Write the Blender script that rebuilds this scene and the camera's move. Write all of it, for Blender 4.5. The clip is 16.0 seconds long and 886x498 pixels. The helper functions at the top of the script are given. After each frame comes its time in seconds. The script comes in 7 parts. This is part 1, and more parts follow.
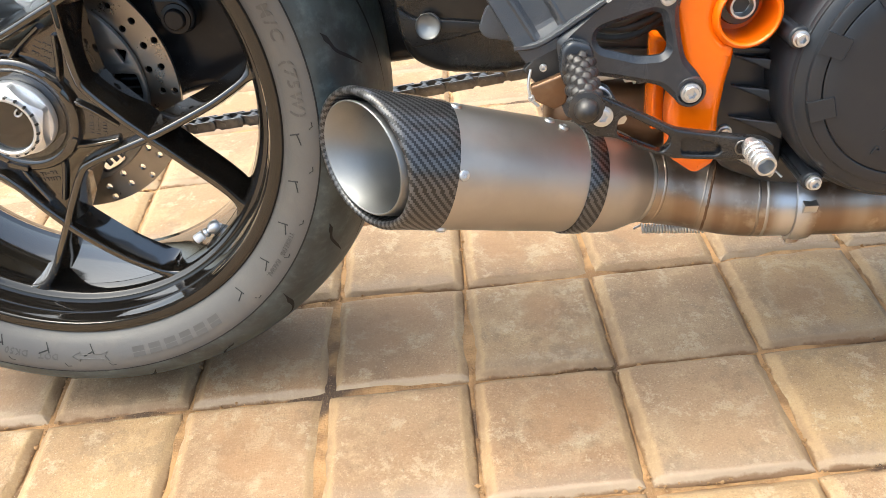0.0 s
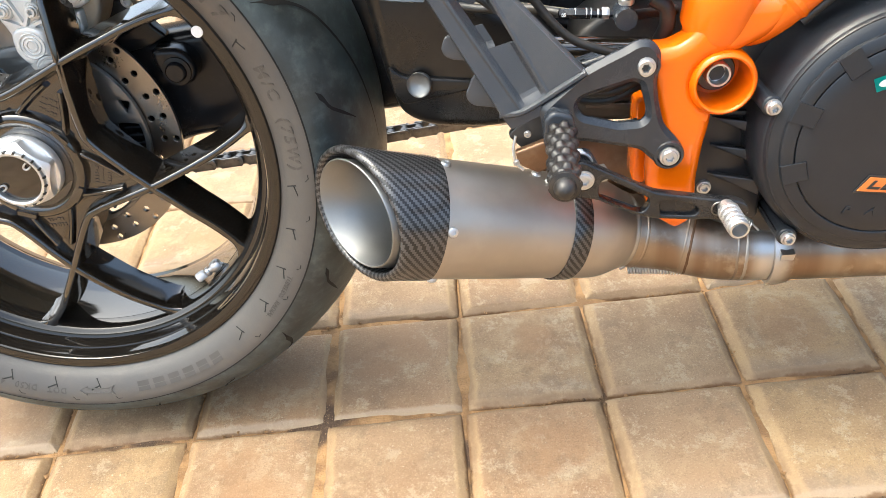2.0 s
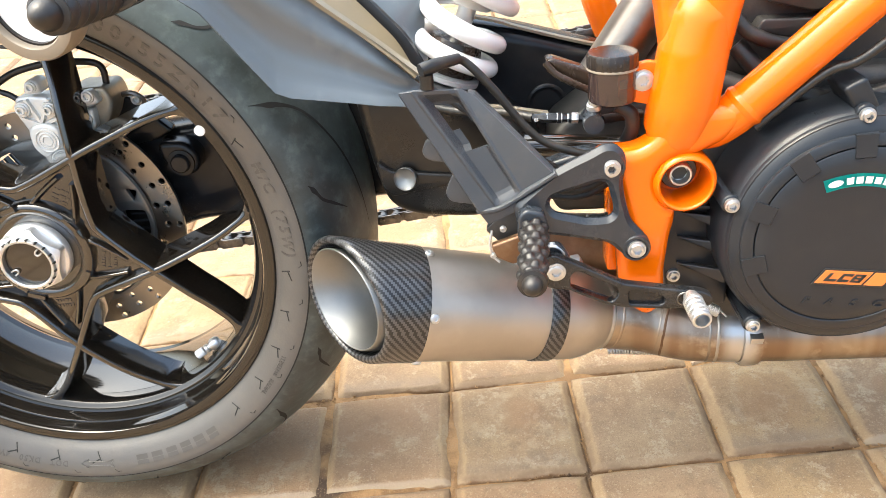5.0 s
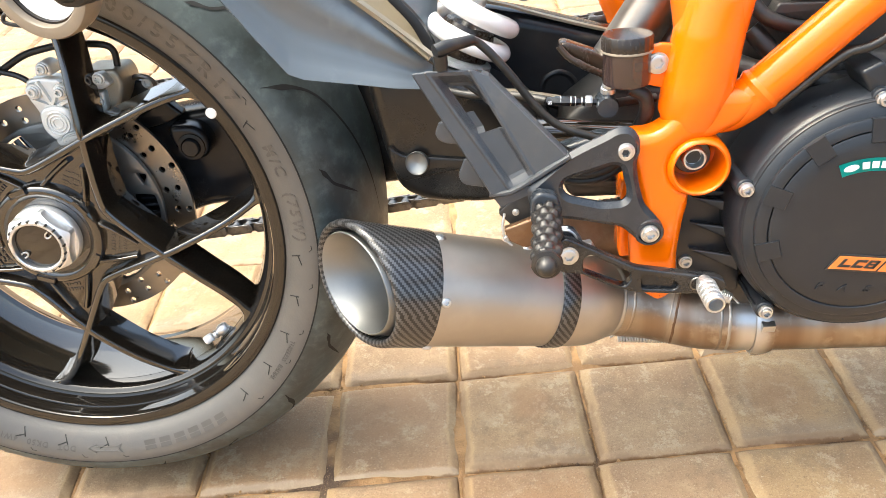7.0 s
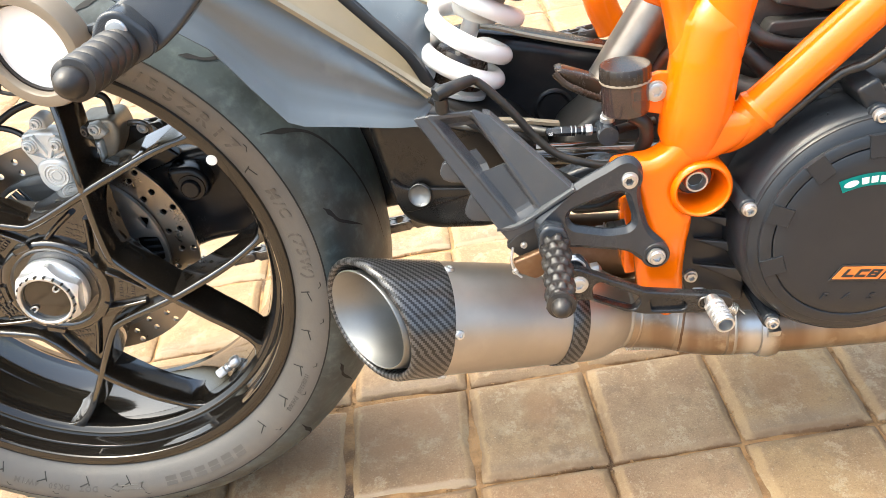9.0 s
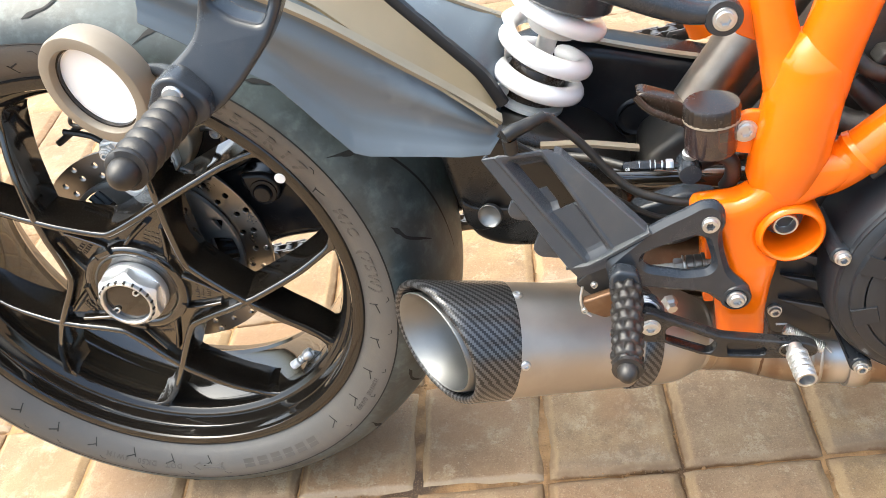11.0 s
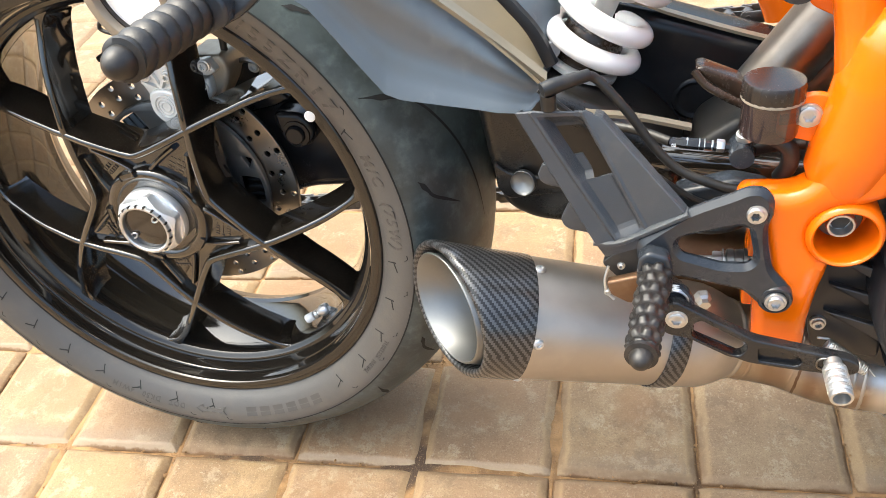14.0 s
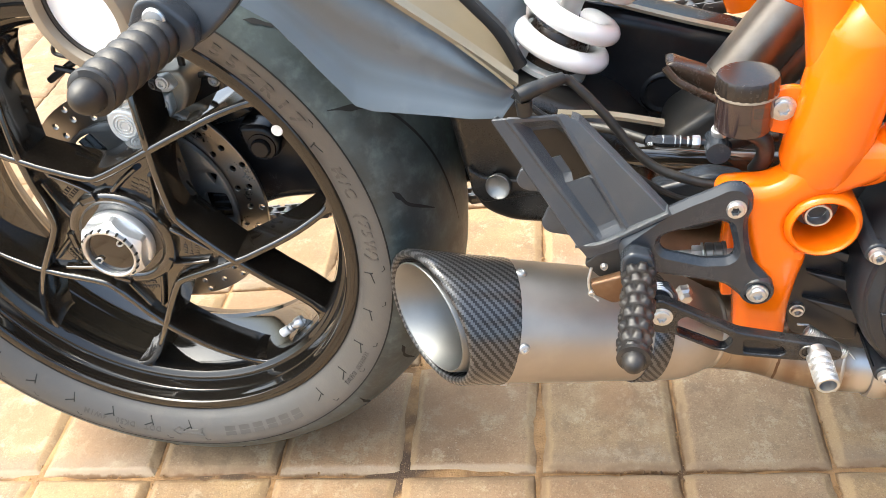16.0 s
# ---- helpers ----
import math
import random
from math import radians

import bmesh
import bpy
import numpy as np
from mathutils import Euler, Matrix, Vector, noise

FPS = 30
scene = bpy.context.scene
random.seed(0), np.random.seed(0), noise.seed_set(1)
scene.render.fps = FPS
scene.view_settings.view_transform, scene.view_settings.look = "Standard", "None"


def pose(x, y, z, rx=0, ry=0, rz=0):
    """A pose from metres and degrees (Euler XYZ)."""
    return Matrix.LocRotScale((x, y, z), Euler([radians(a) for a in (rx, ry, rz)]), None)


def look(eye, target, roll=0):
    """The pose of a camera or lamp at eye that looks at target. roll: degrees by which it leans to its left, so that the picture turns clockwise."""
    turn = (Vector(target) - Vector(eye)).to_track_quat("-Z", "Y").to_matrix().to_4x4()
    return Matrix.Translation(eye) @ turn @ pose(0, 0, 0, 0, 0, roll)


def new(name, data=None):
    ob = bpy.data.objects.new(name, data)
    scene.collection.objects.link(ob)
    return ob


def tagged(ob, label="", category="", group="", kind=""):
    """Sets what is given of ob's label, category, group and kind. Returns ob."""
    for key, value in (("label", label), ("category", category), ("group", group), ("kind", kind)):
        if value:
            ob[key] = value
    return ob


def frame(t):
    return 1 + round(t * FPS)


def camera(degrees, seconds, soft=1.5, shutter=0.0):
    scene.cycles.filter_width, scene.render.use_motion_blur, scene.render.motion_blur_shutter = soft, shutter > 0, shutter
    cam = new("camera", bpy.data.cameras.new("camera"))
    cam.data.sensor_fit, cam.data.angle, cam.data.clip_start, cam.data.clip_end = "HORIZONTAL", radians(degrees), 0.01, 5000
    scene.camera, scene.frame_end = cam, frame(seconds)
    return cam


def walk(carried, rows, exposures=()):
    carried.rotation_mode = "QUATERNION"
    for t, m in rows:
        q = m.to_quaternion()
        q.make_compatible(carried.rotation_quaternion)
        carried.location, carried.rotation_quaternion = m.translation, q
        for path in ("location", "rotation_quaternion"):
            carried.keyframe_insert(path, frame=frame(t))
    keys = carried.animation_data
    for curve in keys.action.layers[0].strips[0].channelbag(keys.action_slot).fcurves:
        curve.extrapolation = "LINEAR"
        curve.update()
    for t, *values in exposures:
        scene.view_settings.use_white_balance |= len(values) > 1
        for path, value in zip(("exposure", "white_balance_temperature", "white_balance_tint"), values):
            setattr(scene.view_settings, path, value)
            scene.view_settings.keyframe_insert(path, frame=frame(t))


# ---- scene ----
EXPO = 2.06
cam = camera(57.71, 16.0, soft=0.5)
# seconds, eye in metres, turn in degrees
ROWS = [
    (0.0, 0.4129, -0.6264, 0.6362, 52.393, 5.498, 0.652),
    (0.5, 0.4155, -0.6200, 0.6358, 51.867, 5.628, 0.445),
    (1.0, 0.4171, -0.6171, 0.6343, 51.742, 5.581, 0.343),
    (1.5, 0.4230, -0.6135, 0.6401, 51.559, 5.833, 0.661),
    (2.0, 0.4294, -0.6159, 0.6949, 51.460, 5.746, 0.778),
    (2.5, 0.4474, -0.6101, 0.7491, 51.212, 5.891, 0.683),
    (3.0, 0.4611, -0.6137, 0.7701, 50.775, 6.525, 0.729),
    (3.5, 0.4606, -0.6164, 0.7562, 53.670, 6.666, 1.385),
    (6.0, 0.4508, -0.6392, 0.7336, 55.705, 5.744, 1.345),
    (6.5, 0.4474, -0.6380, 0.7301, 55.179, 5.792, 1.359),
    (7.0, 0.4483, -0.6381, 0.7257, 55.557, 5.776, 1.841),
    (7.5, 0.4436, -0.6368, 0.7218, 55.201, 6.103, 1.321),
    (8.0, 0.4435, -0.6313, 0.7212, 55.104, 6.165, 0.289),
    (8.5, 0.4328, -0.6272, 0.7446, 54.450, 7.566, -1.550),
    (11.0, 0.4616, -0.5330, 0.8390, 47.507, 11.293, 4.607),
    (11.5, 0.4733, -0.5350, 0.8108, 48.173, 10.514, 9.173),
    (12.0, 0.4911, -0.5300, 0.8016, 48.980, 9.589, 11.308),
    (12.5, 0.4945, -0.5296, 0.7977, 49.013, 9.049, 12.247),
    (13.0, 0.4910, -0.5313, 0.7949, 48.744, 8.893, 12.645),
    (13.5, 0.4823, -0.5256, 0.7922, 48.487, 8.770, 12.886),
    (14.0, 0.4800, -0.5205, 0.7891, 48.470, 8.382, 12.697),
    (14.5, 0.4773, -0.5276, 0.7901, 48.062, 8.233, 12.204),
    (15.0, 0.4619, -0.5318, 0.7977, 47.510, 8.834, 11.068),
    (15.5, 0.4641, -0.5131, 0.7984, 47.172, 8.668, 9.557),
    (16.0, 0.4613, -0.5080, 0.7969, 47.128, 8.864, 8.131),
]
walk(cam, [(t, pose(x, y, z, rx, ry, rz)) for t, x, y, z, rx, ry, rz in ROWS], exposures=[(0.0, EXPO - 0.2, 6100, 1), (2.0, EXPO - 0.08, 6100, 1), (3.5, EXPO + 0.14, 6150, 1), (7.0, EXPO + 0.14, 6350, 1), (8.5, EXPO + 0.12, 6350, 1), (11.0, EXPO - 0.16, 6050, 1), (13.0, EXPO - 0.20, 6150, 1), (16.0, EXPO - 0.06, 6100, 1)])

# ---- light ----
SUN_ELEV, SUN_TURN = 66.0, 277.0     # degrees; the turn is the compass way to the sun, clockwise from +y
world = bpy.data.worlds.new("sky")
scene.world = world
world.use_nodes = True
wn = world.node_tree.nodes
sky = wn.new("ShaderNodeTexSky")
sky.sky_type, sky.sun_disc = "NISHITA", False
sky.sun_elevation, sky.sun_rotation = radians(SUN_ELEV), radians(SUN_TURN)
sky.dust_density = 9.0
wn["Background"].inputs["Strength"].default_value = 0.15
world.node_tree.links.new(sky.outputs["Color"], wn["Background"].inputs["Color"])
sun = new("sun", bpy.data.lights.new("sun", "SUN"))
sun.data.energy, sun.data.angle, sun.data.color = 0.47, radians(100), (1.0, 0.89, 0.69)
to_sun = Vector((math.sin(radians(SUN_TURN)) * math.cos(radians(SUN_ELEV)),
                 math.cos(radians(SUN_TURN)) * math.cos(radians(SUN_ELEV)), math.sin(radians(SUN_ELEV))))
sun.matrix_world = look(to_sun * 10, (0, 0, 0))


# ---- materials ----
def nodes_of(name):
    m = bpy.data.materials.new(name)
    m.use_nodes = True
    t = m.node_tree
    return m, t, t.nodes["Principled BSDF"]


def node(t, kind, **values):
    n = t.nodes.new(kind)
    for key, value in values.items():
        n.inputs[key].default_value = value
    return n


def math_node(t, op, a, b=None):
    n = t.nodes.new("ShaderNodeMath")
    n.operation = op
    for i, v in enumerate((a, b)):
        if v is None:
            continue
        if isinstance(v, (int, float)):
            n.inputs[i].default_value = v
        else:
            t.links.new(v, n.inputs[i])
    return n.outputs[0]


def mix_colour(t, fac, a, b):
    n = t.nodes.new("ShaderNodeMix")
    n.data_type = "RGBA"
    if isinstance(fac, (int, float)):
        n.inputs[0].default_value = fac
    else:
        t.links.new(fac, n.inputs[0])
    for i, v in ((6, a), (7, b)):
        if isinstance(v, tuple):
            n.inputs[i].default_value = (*v, 1)
        else:
            t.links.new(v, n.inputs[i])
    return n.outputs[2]


def ramp(t, fac, lo, hi):
    n = t.nodes.new("ShaderNodeMapRange")
    n.interpolation_type = "SMOOTHSTEP"
    t.links.new(fac, n.inputs[0])
    n.inputs[1].default_value, n.inputs[2].default_value = lo, hi
    return n.outputs[0]


def noise_of(t, vec, scale, detail=4.0, rough=0.55):
    n = node(t, "ShaderNodeTexNoise", Scale=scale, Detail=detail, Roughness=rough)
    t.links.new(vec, n.inputs["Vector"])
    return n.outputs["Fac"]


def surface(name, colour, rough, metal=0.0, second=None, big=18.0, fine=420.0, spread=0.5, rough_spread=0.12,
            bump=0.05, coat=0.0, spec=0.5, dust=0.0, dust_colour=(0.42, 0.33, 0.23)):
    """A painted, cast or moulded surface: colour that wanders at two scales, uneven gloss, fine relief and a film of dust."""
    m, t, b = nodes_of(name)
    vec = t.nodes.new("ShaderNodeTexCoord").outputs["Object"]
    n1, n2 = noise_of(t, vec, big), noise_of(t, vec, fine, 2.0)
    col = mix_colour(t, math_node(t, "MULTIPLY", ramp(t, n1, 0.35, 0.7), spread), colour, second or tuple(c * 0.7 for c in colour))
    if dust:
        film = math_node(t, "MULTIPLY", ramp(t, noise_of(t, vec, big * 2.3, 6.0, 0.65), 0.45, 0.8), dust)
        col = mix_colour(t, film, col, dust_colour)
    t.links.new(col, b.inputs["Base Color"])
    r = math_node(t, "ADD", math_node(t, "MULTIPLY", n1, rough_spread * 2), rough - rough_spread)
    r = math_node(t, "ADD", r, math_node(t, "MULTIPLY", math_node(t, "SUBTRACT", n2, 0.5), 0.1))
    t.links.new(r, b.inputs["Roughness"])
    b.inputs["Metallic"].default_value = metal
    b.inputs["Coat Weight"].default_value = coat
    b.inputs["Coat Roughness"].default_value = 0.06
    b.inputs["Specular IOR Level"].default_value = spec
    if bump:
        bn = node(t, "ShaderNodeBump", Strength=bump, Distance=0.0006)
        t.links.new(n2, bn.inputs["Height"])
        t.links.new(bn.outputs[0], b.inputs["Normal"])
    return m


RUBBER = surface("tyre_rubber", (0.028, 0.036, 0.037), 0.46, second=(0.066, 0.088, 0.090), big=26, bump=0.20, spread=0.8, spec=0.55, dust=0.55, dust_colour=(0.135, 0.176, 0.174))
SIDEWALL = surface("tyre_sidewall", (0.078, 0.073, 0.068), 0.44, second=(0.100, 0.093, 0.085), big=12, bump=0.25, dust=0.4, dust_colour=(0.140, 0.116, 0.092))
LETTER = surface("tyre_lettering", (0.062, 0.057, 0.052), 0.5, bump=0.1)
# Near black: the shade inside the grooves is put into the colour.
GROOVE = surface("tread_groove_rubber", (0.010, 0.010, 0.010), 0.8, bump=0.0)
BARREL = surface("polished_dark_barrel", (0.024, 0.019, 0.013), 0.06, second=(0.034, 0.027, 0.018), rough_spread=0.02, bump=0.0, coat=0.5, spec=0.6)
RIM_GLOSS = surface("gloss_black_rim", (0.010, 0.0085, 0.007), 0.07, second=(0.014, 0.0115, 0.009), rough_spread=0.02, bump=0.008, coat=0.3, spec=0.5)
GLOSS_BLACK = surface("gloss_black_paint", (0.010, 0.0080, 0.0060), 0.08, second=(0.014, 0.0112, 0.0084), rough_spread=0.03, bump=0.010, coat=1.0, spec=0.7, dust=0.03)
SATIN_BLACK = surface("satin_black_paint", (0.022, 0.0262, 0.033), 0.25, second=(0.030, 0.035, 0.043), bump=0.14, fine=1500, dust=0.03)
GUARD_GREY = surface("textured_guard_coat", (0.048, 0.054, 0.063), 0.34, second=(0.058, 0.064, 0.073), bump=0.6, fine=1500, dust=0.06)
CAST_BLACK = surface("cast_black_cover", (0.0150, 0.0178, 0.0225), 0.32, second=(0.020, 0.0232, 0.0285), bump=0.18, fine=1300, dust=0.012, spec=0.38)
ARM_DUSTY = surface("dusty_swingarm_black", (0.008, 0.0075, 0.007), 0.30, second=(0.015, 0.0135, 0.012), big=16, bump=0.12, fine=900, dust=0.30, dust_colour=(0.050, 0.042, 0.033))
ARM_BLACK = surface("swingarm_black", (0.009, 0.010, 0.012), 0.24, second=(0.014, 0.015, 0.018), bump=0.06, fine=900, dust=0.02, spec=0.3)
# Blue-grey base: the sky's sheen on black plastic, put into the colour.
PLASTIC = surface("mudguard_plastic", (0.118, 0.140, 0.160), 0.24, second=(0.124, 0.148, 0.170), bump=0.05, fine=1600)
RIB_PLASTIC = surface("ribbed_plastic", (0.019, 0.020, 0.023), 0.36, bump=0.1)
SOFT_BLACK = surface("peg_rubber", (0.012, 0.011, 0.011), 0.42, second=(0.022, 0.020, 0.019), big=40, bump=0.15, dust=0.07)
HOSE = surface("hose_rubber", (0.012, 0.012, 0.012), 0.42, bump=0.08, dust=0.08)
ORANGE = surface("orange_powder_coat", (0.80, 0.142, 0.001), 0.17, second=(0.76, 0.130, 0.001), rough_spread=0.04, bump=0.04, coat=0.3, spec=0.35, spread=0.6)
STAINED = surface("heat_browned_steel", (0.150, 0.080, 0.040), 0.42, 0.5, second=(0.075, 0.040, 0.022), big=24, bump=0.1, dust=0.15)
ORANGE_DULL = surface("orange_sticker", (0.72, 0.20, 0.04), 0.4, bump=0.0)
WHITE = surface("white_spring_paint", (0.84, 0.85, 0.86), 0.22, second=(0.80, 0.81, 0.82), spread=0.4, bump=0.015, coat=0.3)
ALU = surface("machined_aluminium", (0.62, 0.635, 0.65), 0.44, 1.0, second=(0.58, 0.58, 0.58), bump=0.06, fine=900)
NUT_ALU = surface("anodised_nut_aluminium", (0.84, 0.85, 0.86), 0.46, 0.85, second=(0.70, 0.71, 0.72), big=60, bump=0.06, fine=900)
ALU_DULL = surface("cast_aluminium", (0.55, 0.55, 0.54), 0.48, 1.0, second=(0.42, 0.42, 0.41), bump=0.15, dust=0.1)
STEEL = surface("zinc_steel", (0.56, 0.575, 0.59), 0.44, 1.0, second=(0.62, 0.61, 0.60), big=120, bump=0.05)
DARK_STEEL = surface("dark_chain_steel", (0.22, 0.21, 0.20), 0.42, 1.0, second=(0.10, 0.09, 0.08), big=150, bump=0.1, dust=0.12)
DISC_STEEL = surface("brake_disc_steel", (0.30, 0.28, 0.255), 0.32, 1.0, second=(0.22, 0.20, 0.175), big=25, bump=0.05)
TIP_STEEL = surface("brushed_tip_steel", (0.22, 0.225, 0.225), 0.46, 1.0, second=(0.27, 0.275, 0.275), big=30, bump=0.04)
CARRIER = surface("grey_disc_carrier", (0.20, 0.205, 0.205), 0.34, 0.7, second=(0.13, 0.13, 0.13), big=30, bump=0.08)
CAP_GLOSS = surface("gloss_axle_cap", (0.014, 0.010, 0.007), 0.10, second=(0.020, 0.015, 0.010), rough_spread=0.03, bump=0.01, coat=0.6)
CAP_BLACK = surface("gloss_cap_plastic", (0.014, 0.010, 0.008), 0.24, second=(0.028, 0.021, 0.017), bump=0.05)
# Tan of top edges: the light they catch, put into the colour.
LIT_EDGE = surface("lit_edge_tan", (0.25, 0.22, 0.165), 0.40, 0.4, second=(0.20, 0.175, 0.13), bump=0.08)
HEADER = surface("header_pipe_steel", (0.30, 0.27, 0.24), 0.36, 1.0, second=(0.17, 0.14, 0.12), big=30, bump=0.08)
BROWN = surface("heat_stained_bracket", (0.034, 0.023, 0.016), 0.27, second=(0.018, 0.012, 0.009), bump=0.15)
PAPER = surface("white_paper_disc", (0.90, 0.90, 0.90), 0.35, second=(0.86, 0.86, 0.86), spread=0.5, bump=0.0, coat=0.5)
HOLDER = surface("grey_holder_ring", (0.20, 0.168, 0.128), 0.42, second=(0.25, 0.212, 0.165), bump=0.15, dust=0.1)
# The guard's inner sheen, painted as a tan base colour.
SHELL_SHEEN = surface("sheen_tan_shell", (0.22, 0.175, 0.105), 0.34, second=(0.13, 0.105, 0.065), big=9, bump=0.1)
CALIPER = surface("silver_caliper", (0.66, 0.67, 0.66), 0.36, 0.30, second=(0.56, 0.57, 0.56), big=60, bump=0.1, dust=0.05)
CALIPER_BACK = surface("tan_grey_caliper", (0.36, 0.33, 0.27), 0.45, 0.6, second=(0.28, 0.25, 0.20), big=60, bump=0.1)
BLACK_ANODISED = surface("black_anodised_lever", (0.011, 0.0115, 0.013), 0.26, second=(0.018, 0.019, 0.021), bump=0.08, fine=1200, dust=0.04)
TEAL = surface("teal_sticker", (0.0, 0.36, 0.33), 0.35, bump=0.0)
INK = surface("white_sticker_ink", (0.8, 0.8, 0.8), 0.4, bump=0.0)
DARK_INK = surface("black_sticker_ink", (0.02, 0.02, 0.02), 0.4, bump=0.0)
DEEP = surface("engine_black", (0.022, 0.0215, 0.021), 0.45, second=(0.038, 0.036, 0.034), bump=0.3, fine=700, dust=0.1)


def make_titanium():
    """Bead-blasted titanium: warm grey, with a sooty heat band towards the pipe and cloudy gloss."""
    m, t, b = nodes_of("satin_titanium")
    obj = t.nodes.new("ShaderNodeTexCoord").outputs["Object"]
    n1, n2 = noise_of(t, obj, 26), noise_of(t, obj, 900, 2)
    col = mix_colour(t, ramp(t, n1, 0.35, 0.7), (0.40, 0.378, 0.348), (0.45, 0.425, 0.392))
    t.links.new(col, b.inputs["Base Color"])
    b.inputs["Metallic"].default_value = 1.0
    t.links.new(math_node(t, "ADD", math_node(t, "MULTIPLY", n1, 0.10), 0.43), b.inputs["Roughness"])
    bn = node(t, "ShaderNodeBump", Strength=0.12, Distance=0.0003)
    t.links.new(n2, bn.inputs["Height"])
    t.links.new(bn.outputs[0], b.inputs["Normal"])
    return m


def make_pipe():
    """Stainless link pipe with straw and brown heat colours that come and go along it."""
    m, t, b = nodes_of("heat_tinted_pipe")
    obj = t.nodes.new("ShaderNodeTexCoord").outputs["Object"]
    sep = t.nodes.new("ShaderNodeSeparateXYZ")
    t.links.new(obj, sep.inputs[0])
    along = node(t, "ShaderNodeTexNoise", Scale=1.0, Detail=3.0)
    comb = t.nodes.new("ShaderNodeCombineXYZ")
    t.links.new(math_node(t, "MULTIPLY", sep.outputs[0], 32.0), comb.inputs[0])
    t.links.new(math_node(t, "MULTIPLY", sep.outputs[1], 4.0), comb.inputs[1])
    t.links.new(comb.outputs[0], along.inputs["Vector"])
    col = mix_colour(t, ramp(t, along.outputs["Fac"], 0.35, 0.65), (0.36, 0.305, 0.25), (0.23, 0.165, 0.12))
    col = mix_colour(t, ramp(t, noise_of(t, obj, 60), 0.5, 0.75), col, (0.42, 0.365, 0.30))
    band = math_node(t, "MULTIPLY", ramp(t, sep.outputs[0], 0.648, 0.662), math_node(t, "SUBTRACT", 1.0, ramp(t, sep.outputs[0], 0.672, 0.690)))
    col = mix_colour(t, math_node(t, "MULTIPLY", band, 0.8), col, (0.60, 0.62, 0.64))
    burnt = math_node(t, "MULTIPLY", ramp(t, sep.outputs[0], 0.598, 0.607), math_node(t, "SUBTRACT", 1.0, ramp(t, sep.outputs[0], 0.609, 0.618)))
    col = mix_colour(t, math_node(t, "MULTIPLY", burnt, 0.6), col, (0.17, 0.095, 0.060))
    t.links.new(col, b.inputs["Base Color"])
    b.inputs["Metallic"].default_value = 1.0
    t.links.new(math_node(t, "ADD", math_node(t, "MULTIPLY", noise_of(t, obj, 45), 0.2), 0.28), b.inputs["Roughness"])
    bn = node(t, "ShaderNodeBump", Strength=0.1, Distance=0.0004)
    t.links.new(noise_of(t, obj, 500, 2), bn.inputs["Height"])
    t.links.new(bn.outputs[0], b.inputs["Normal"])
    return m


def make_carbon():
    """Two-by-two twill under clear lacquer; the weave runs on the surface's own metres."""
    m, t, b = nodes_of("carbon_twill")
    uv = t.nodes.new("ShaderNodeUVMap")
    sep = t.nodes.new("ShaderNodeSeparateXYZ")
    t.links.new(uv.outputs[0], sep.inputs[0])
    u = math_node(t, "MULTIPLY", sep.outputs[0], 1 / 0.0018)
    v = math_node(t, "MULTIPLY", sep.outputs[1], 1 / 0.0018)
    d = math_node(t, "ADD", math_node(t, "FLOOR", u), math_node(t, "FLOOR", v))
    q = math_node(t, "FLOORED_MODULO", d, 4.0)
    warp = math_node(t, "LESS_THAN", q, 1.5)
    thread = math_node(t, "FRACT", math_node(t, "MULTIPLY", mix_value(t, warp, u, v), 3.0))
    col = mix_colour(t, warp, (0.008, 0.008, 0.009), (0.080, 0.080, 0.084))
    col = mix_colour(t, math_node(t, "MULTIPLY", thread, 0.3), col, (0.01, 0.01, 0.01))
    t.links.new(col, b.inputs["Base Color"])
    t.links.new(math_node(t, "ADD", math_node(t, "MULTIPLY", warp, -0.14), 0.44), b.inputs["Roughness"])
    b.inputs["Metallic"].default_value = 0.35
    b.inputs["Coat Weight"].default_value = 0.55
    b.inputs["Coat Roughness"].default_value = 0.12
    bn = node(t, "ShaderNodeBump", Strength=0.25, Distance=0.0003)
    t.links.new(warp, bn.inputs["Height"])
    t.links.new(bn.outputs[0], b.inputs["Normal"])
    return m


def mix_value(t, fac, a, b):
    return math_node(t, "ADD", math_node(t, "MULTIPLY", fac, b), math_node(t, "MULTIPLY", math_node(t, "SUBTRACT", 1.0, fac), a))


def make_smoke():
    m, t, b = nodes_of("smoked_reservoir_plastic")
    obj = t.nodes.new("ShaderNodeTexCoord").outputs["Object"]
    col = mix_colour(t, ramp(t, noise_of(t, obj, 60), 0.4, 0.7), (0.055, 0.034, 0.032), (0.085, 0.055, 0.052))
    t.links.new(col, b.inputs["Base Color"])
    b.inputs["Roughness"].default_value = 0.12
    b.inputs["Transmission Weight"].default_value = 0.45
    b.inputs["Coat Weight"].default_value = 0.4
    return m


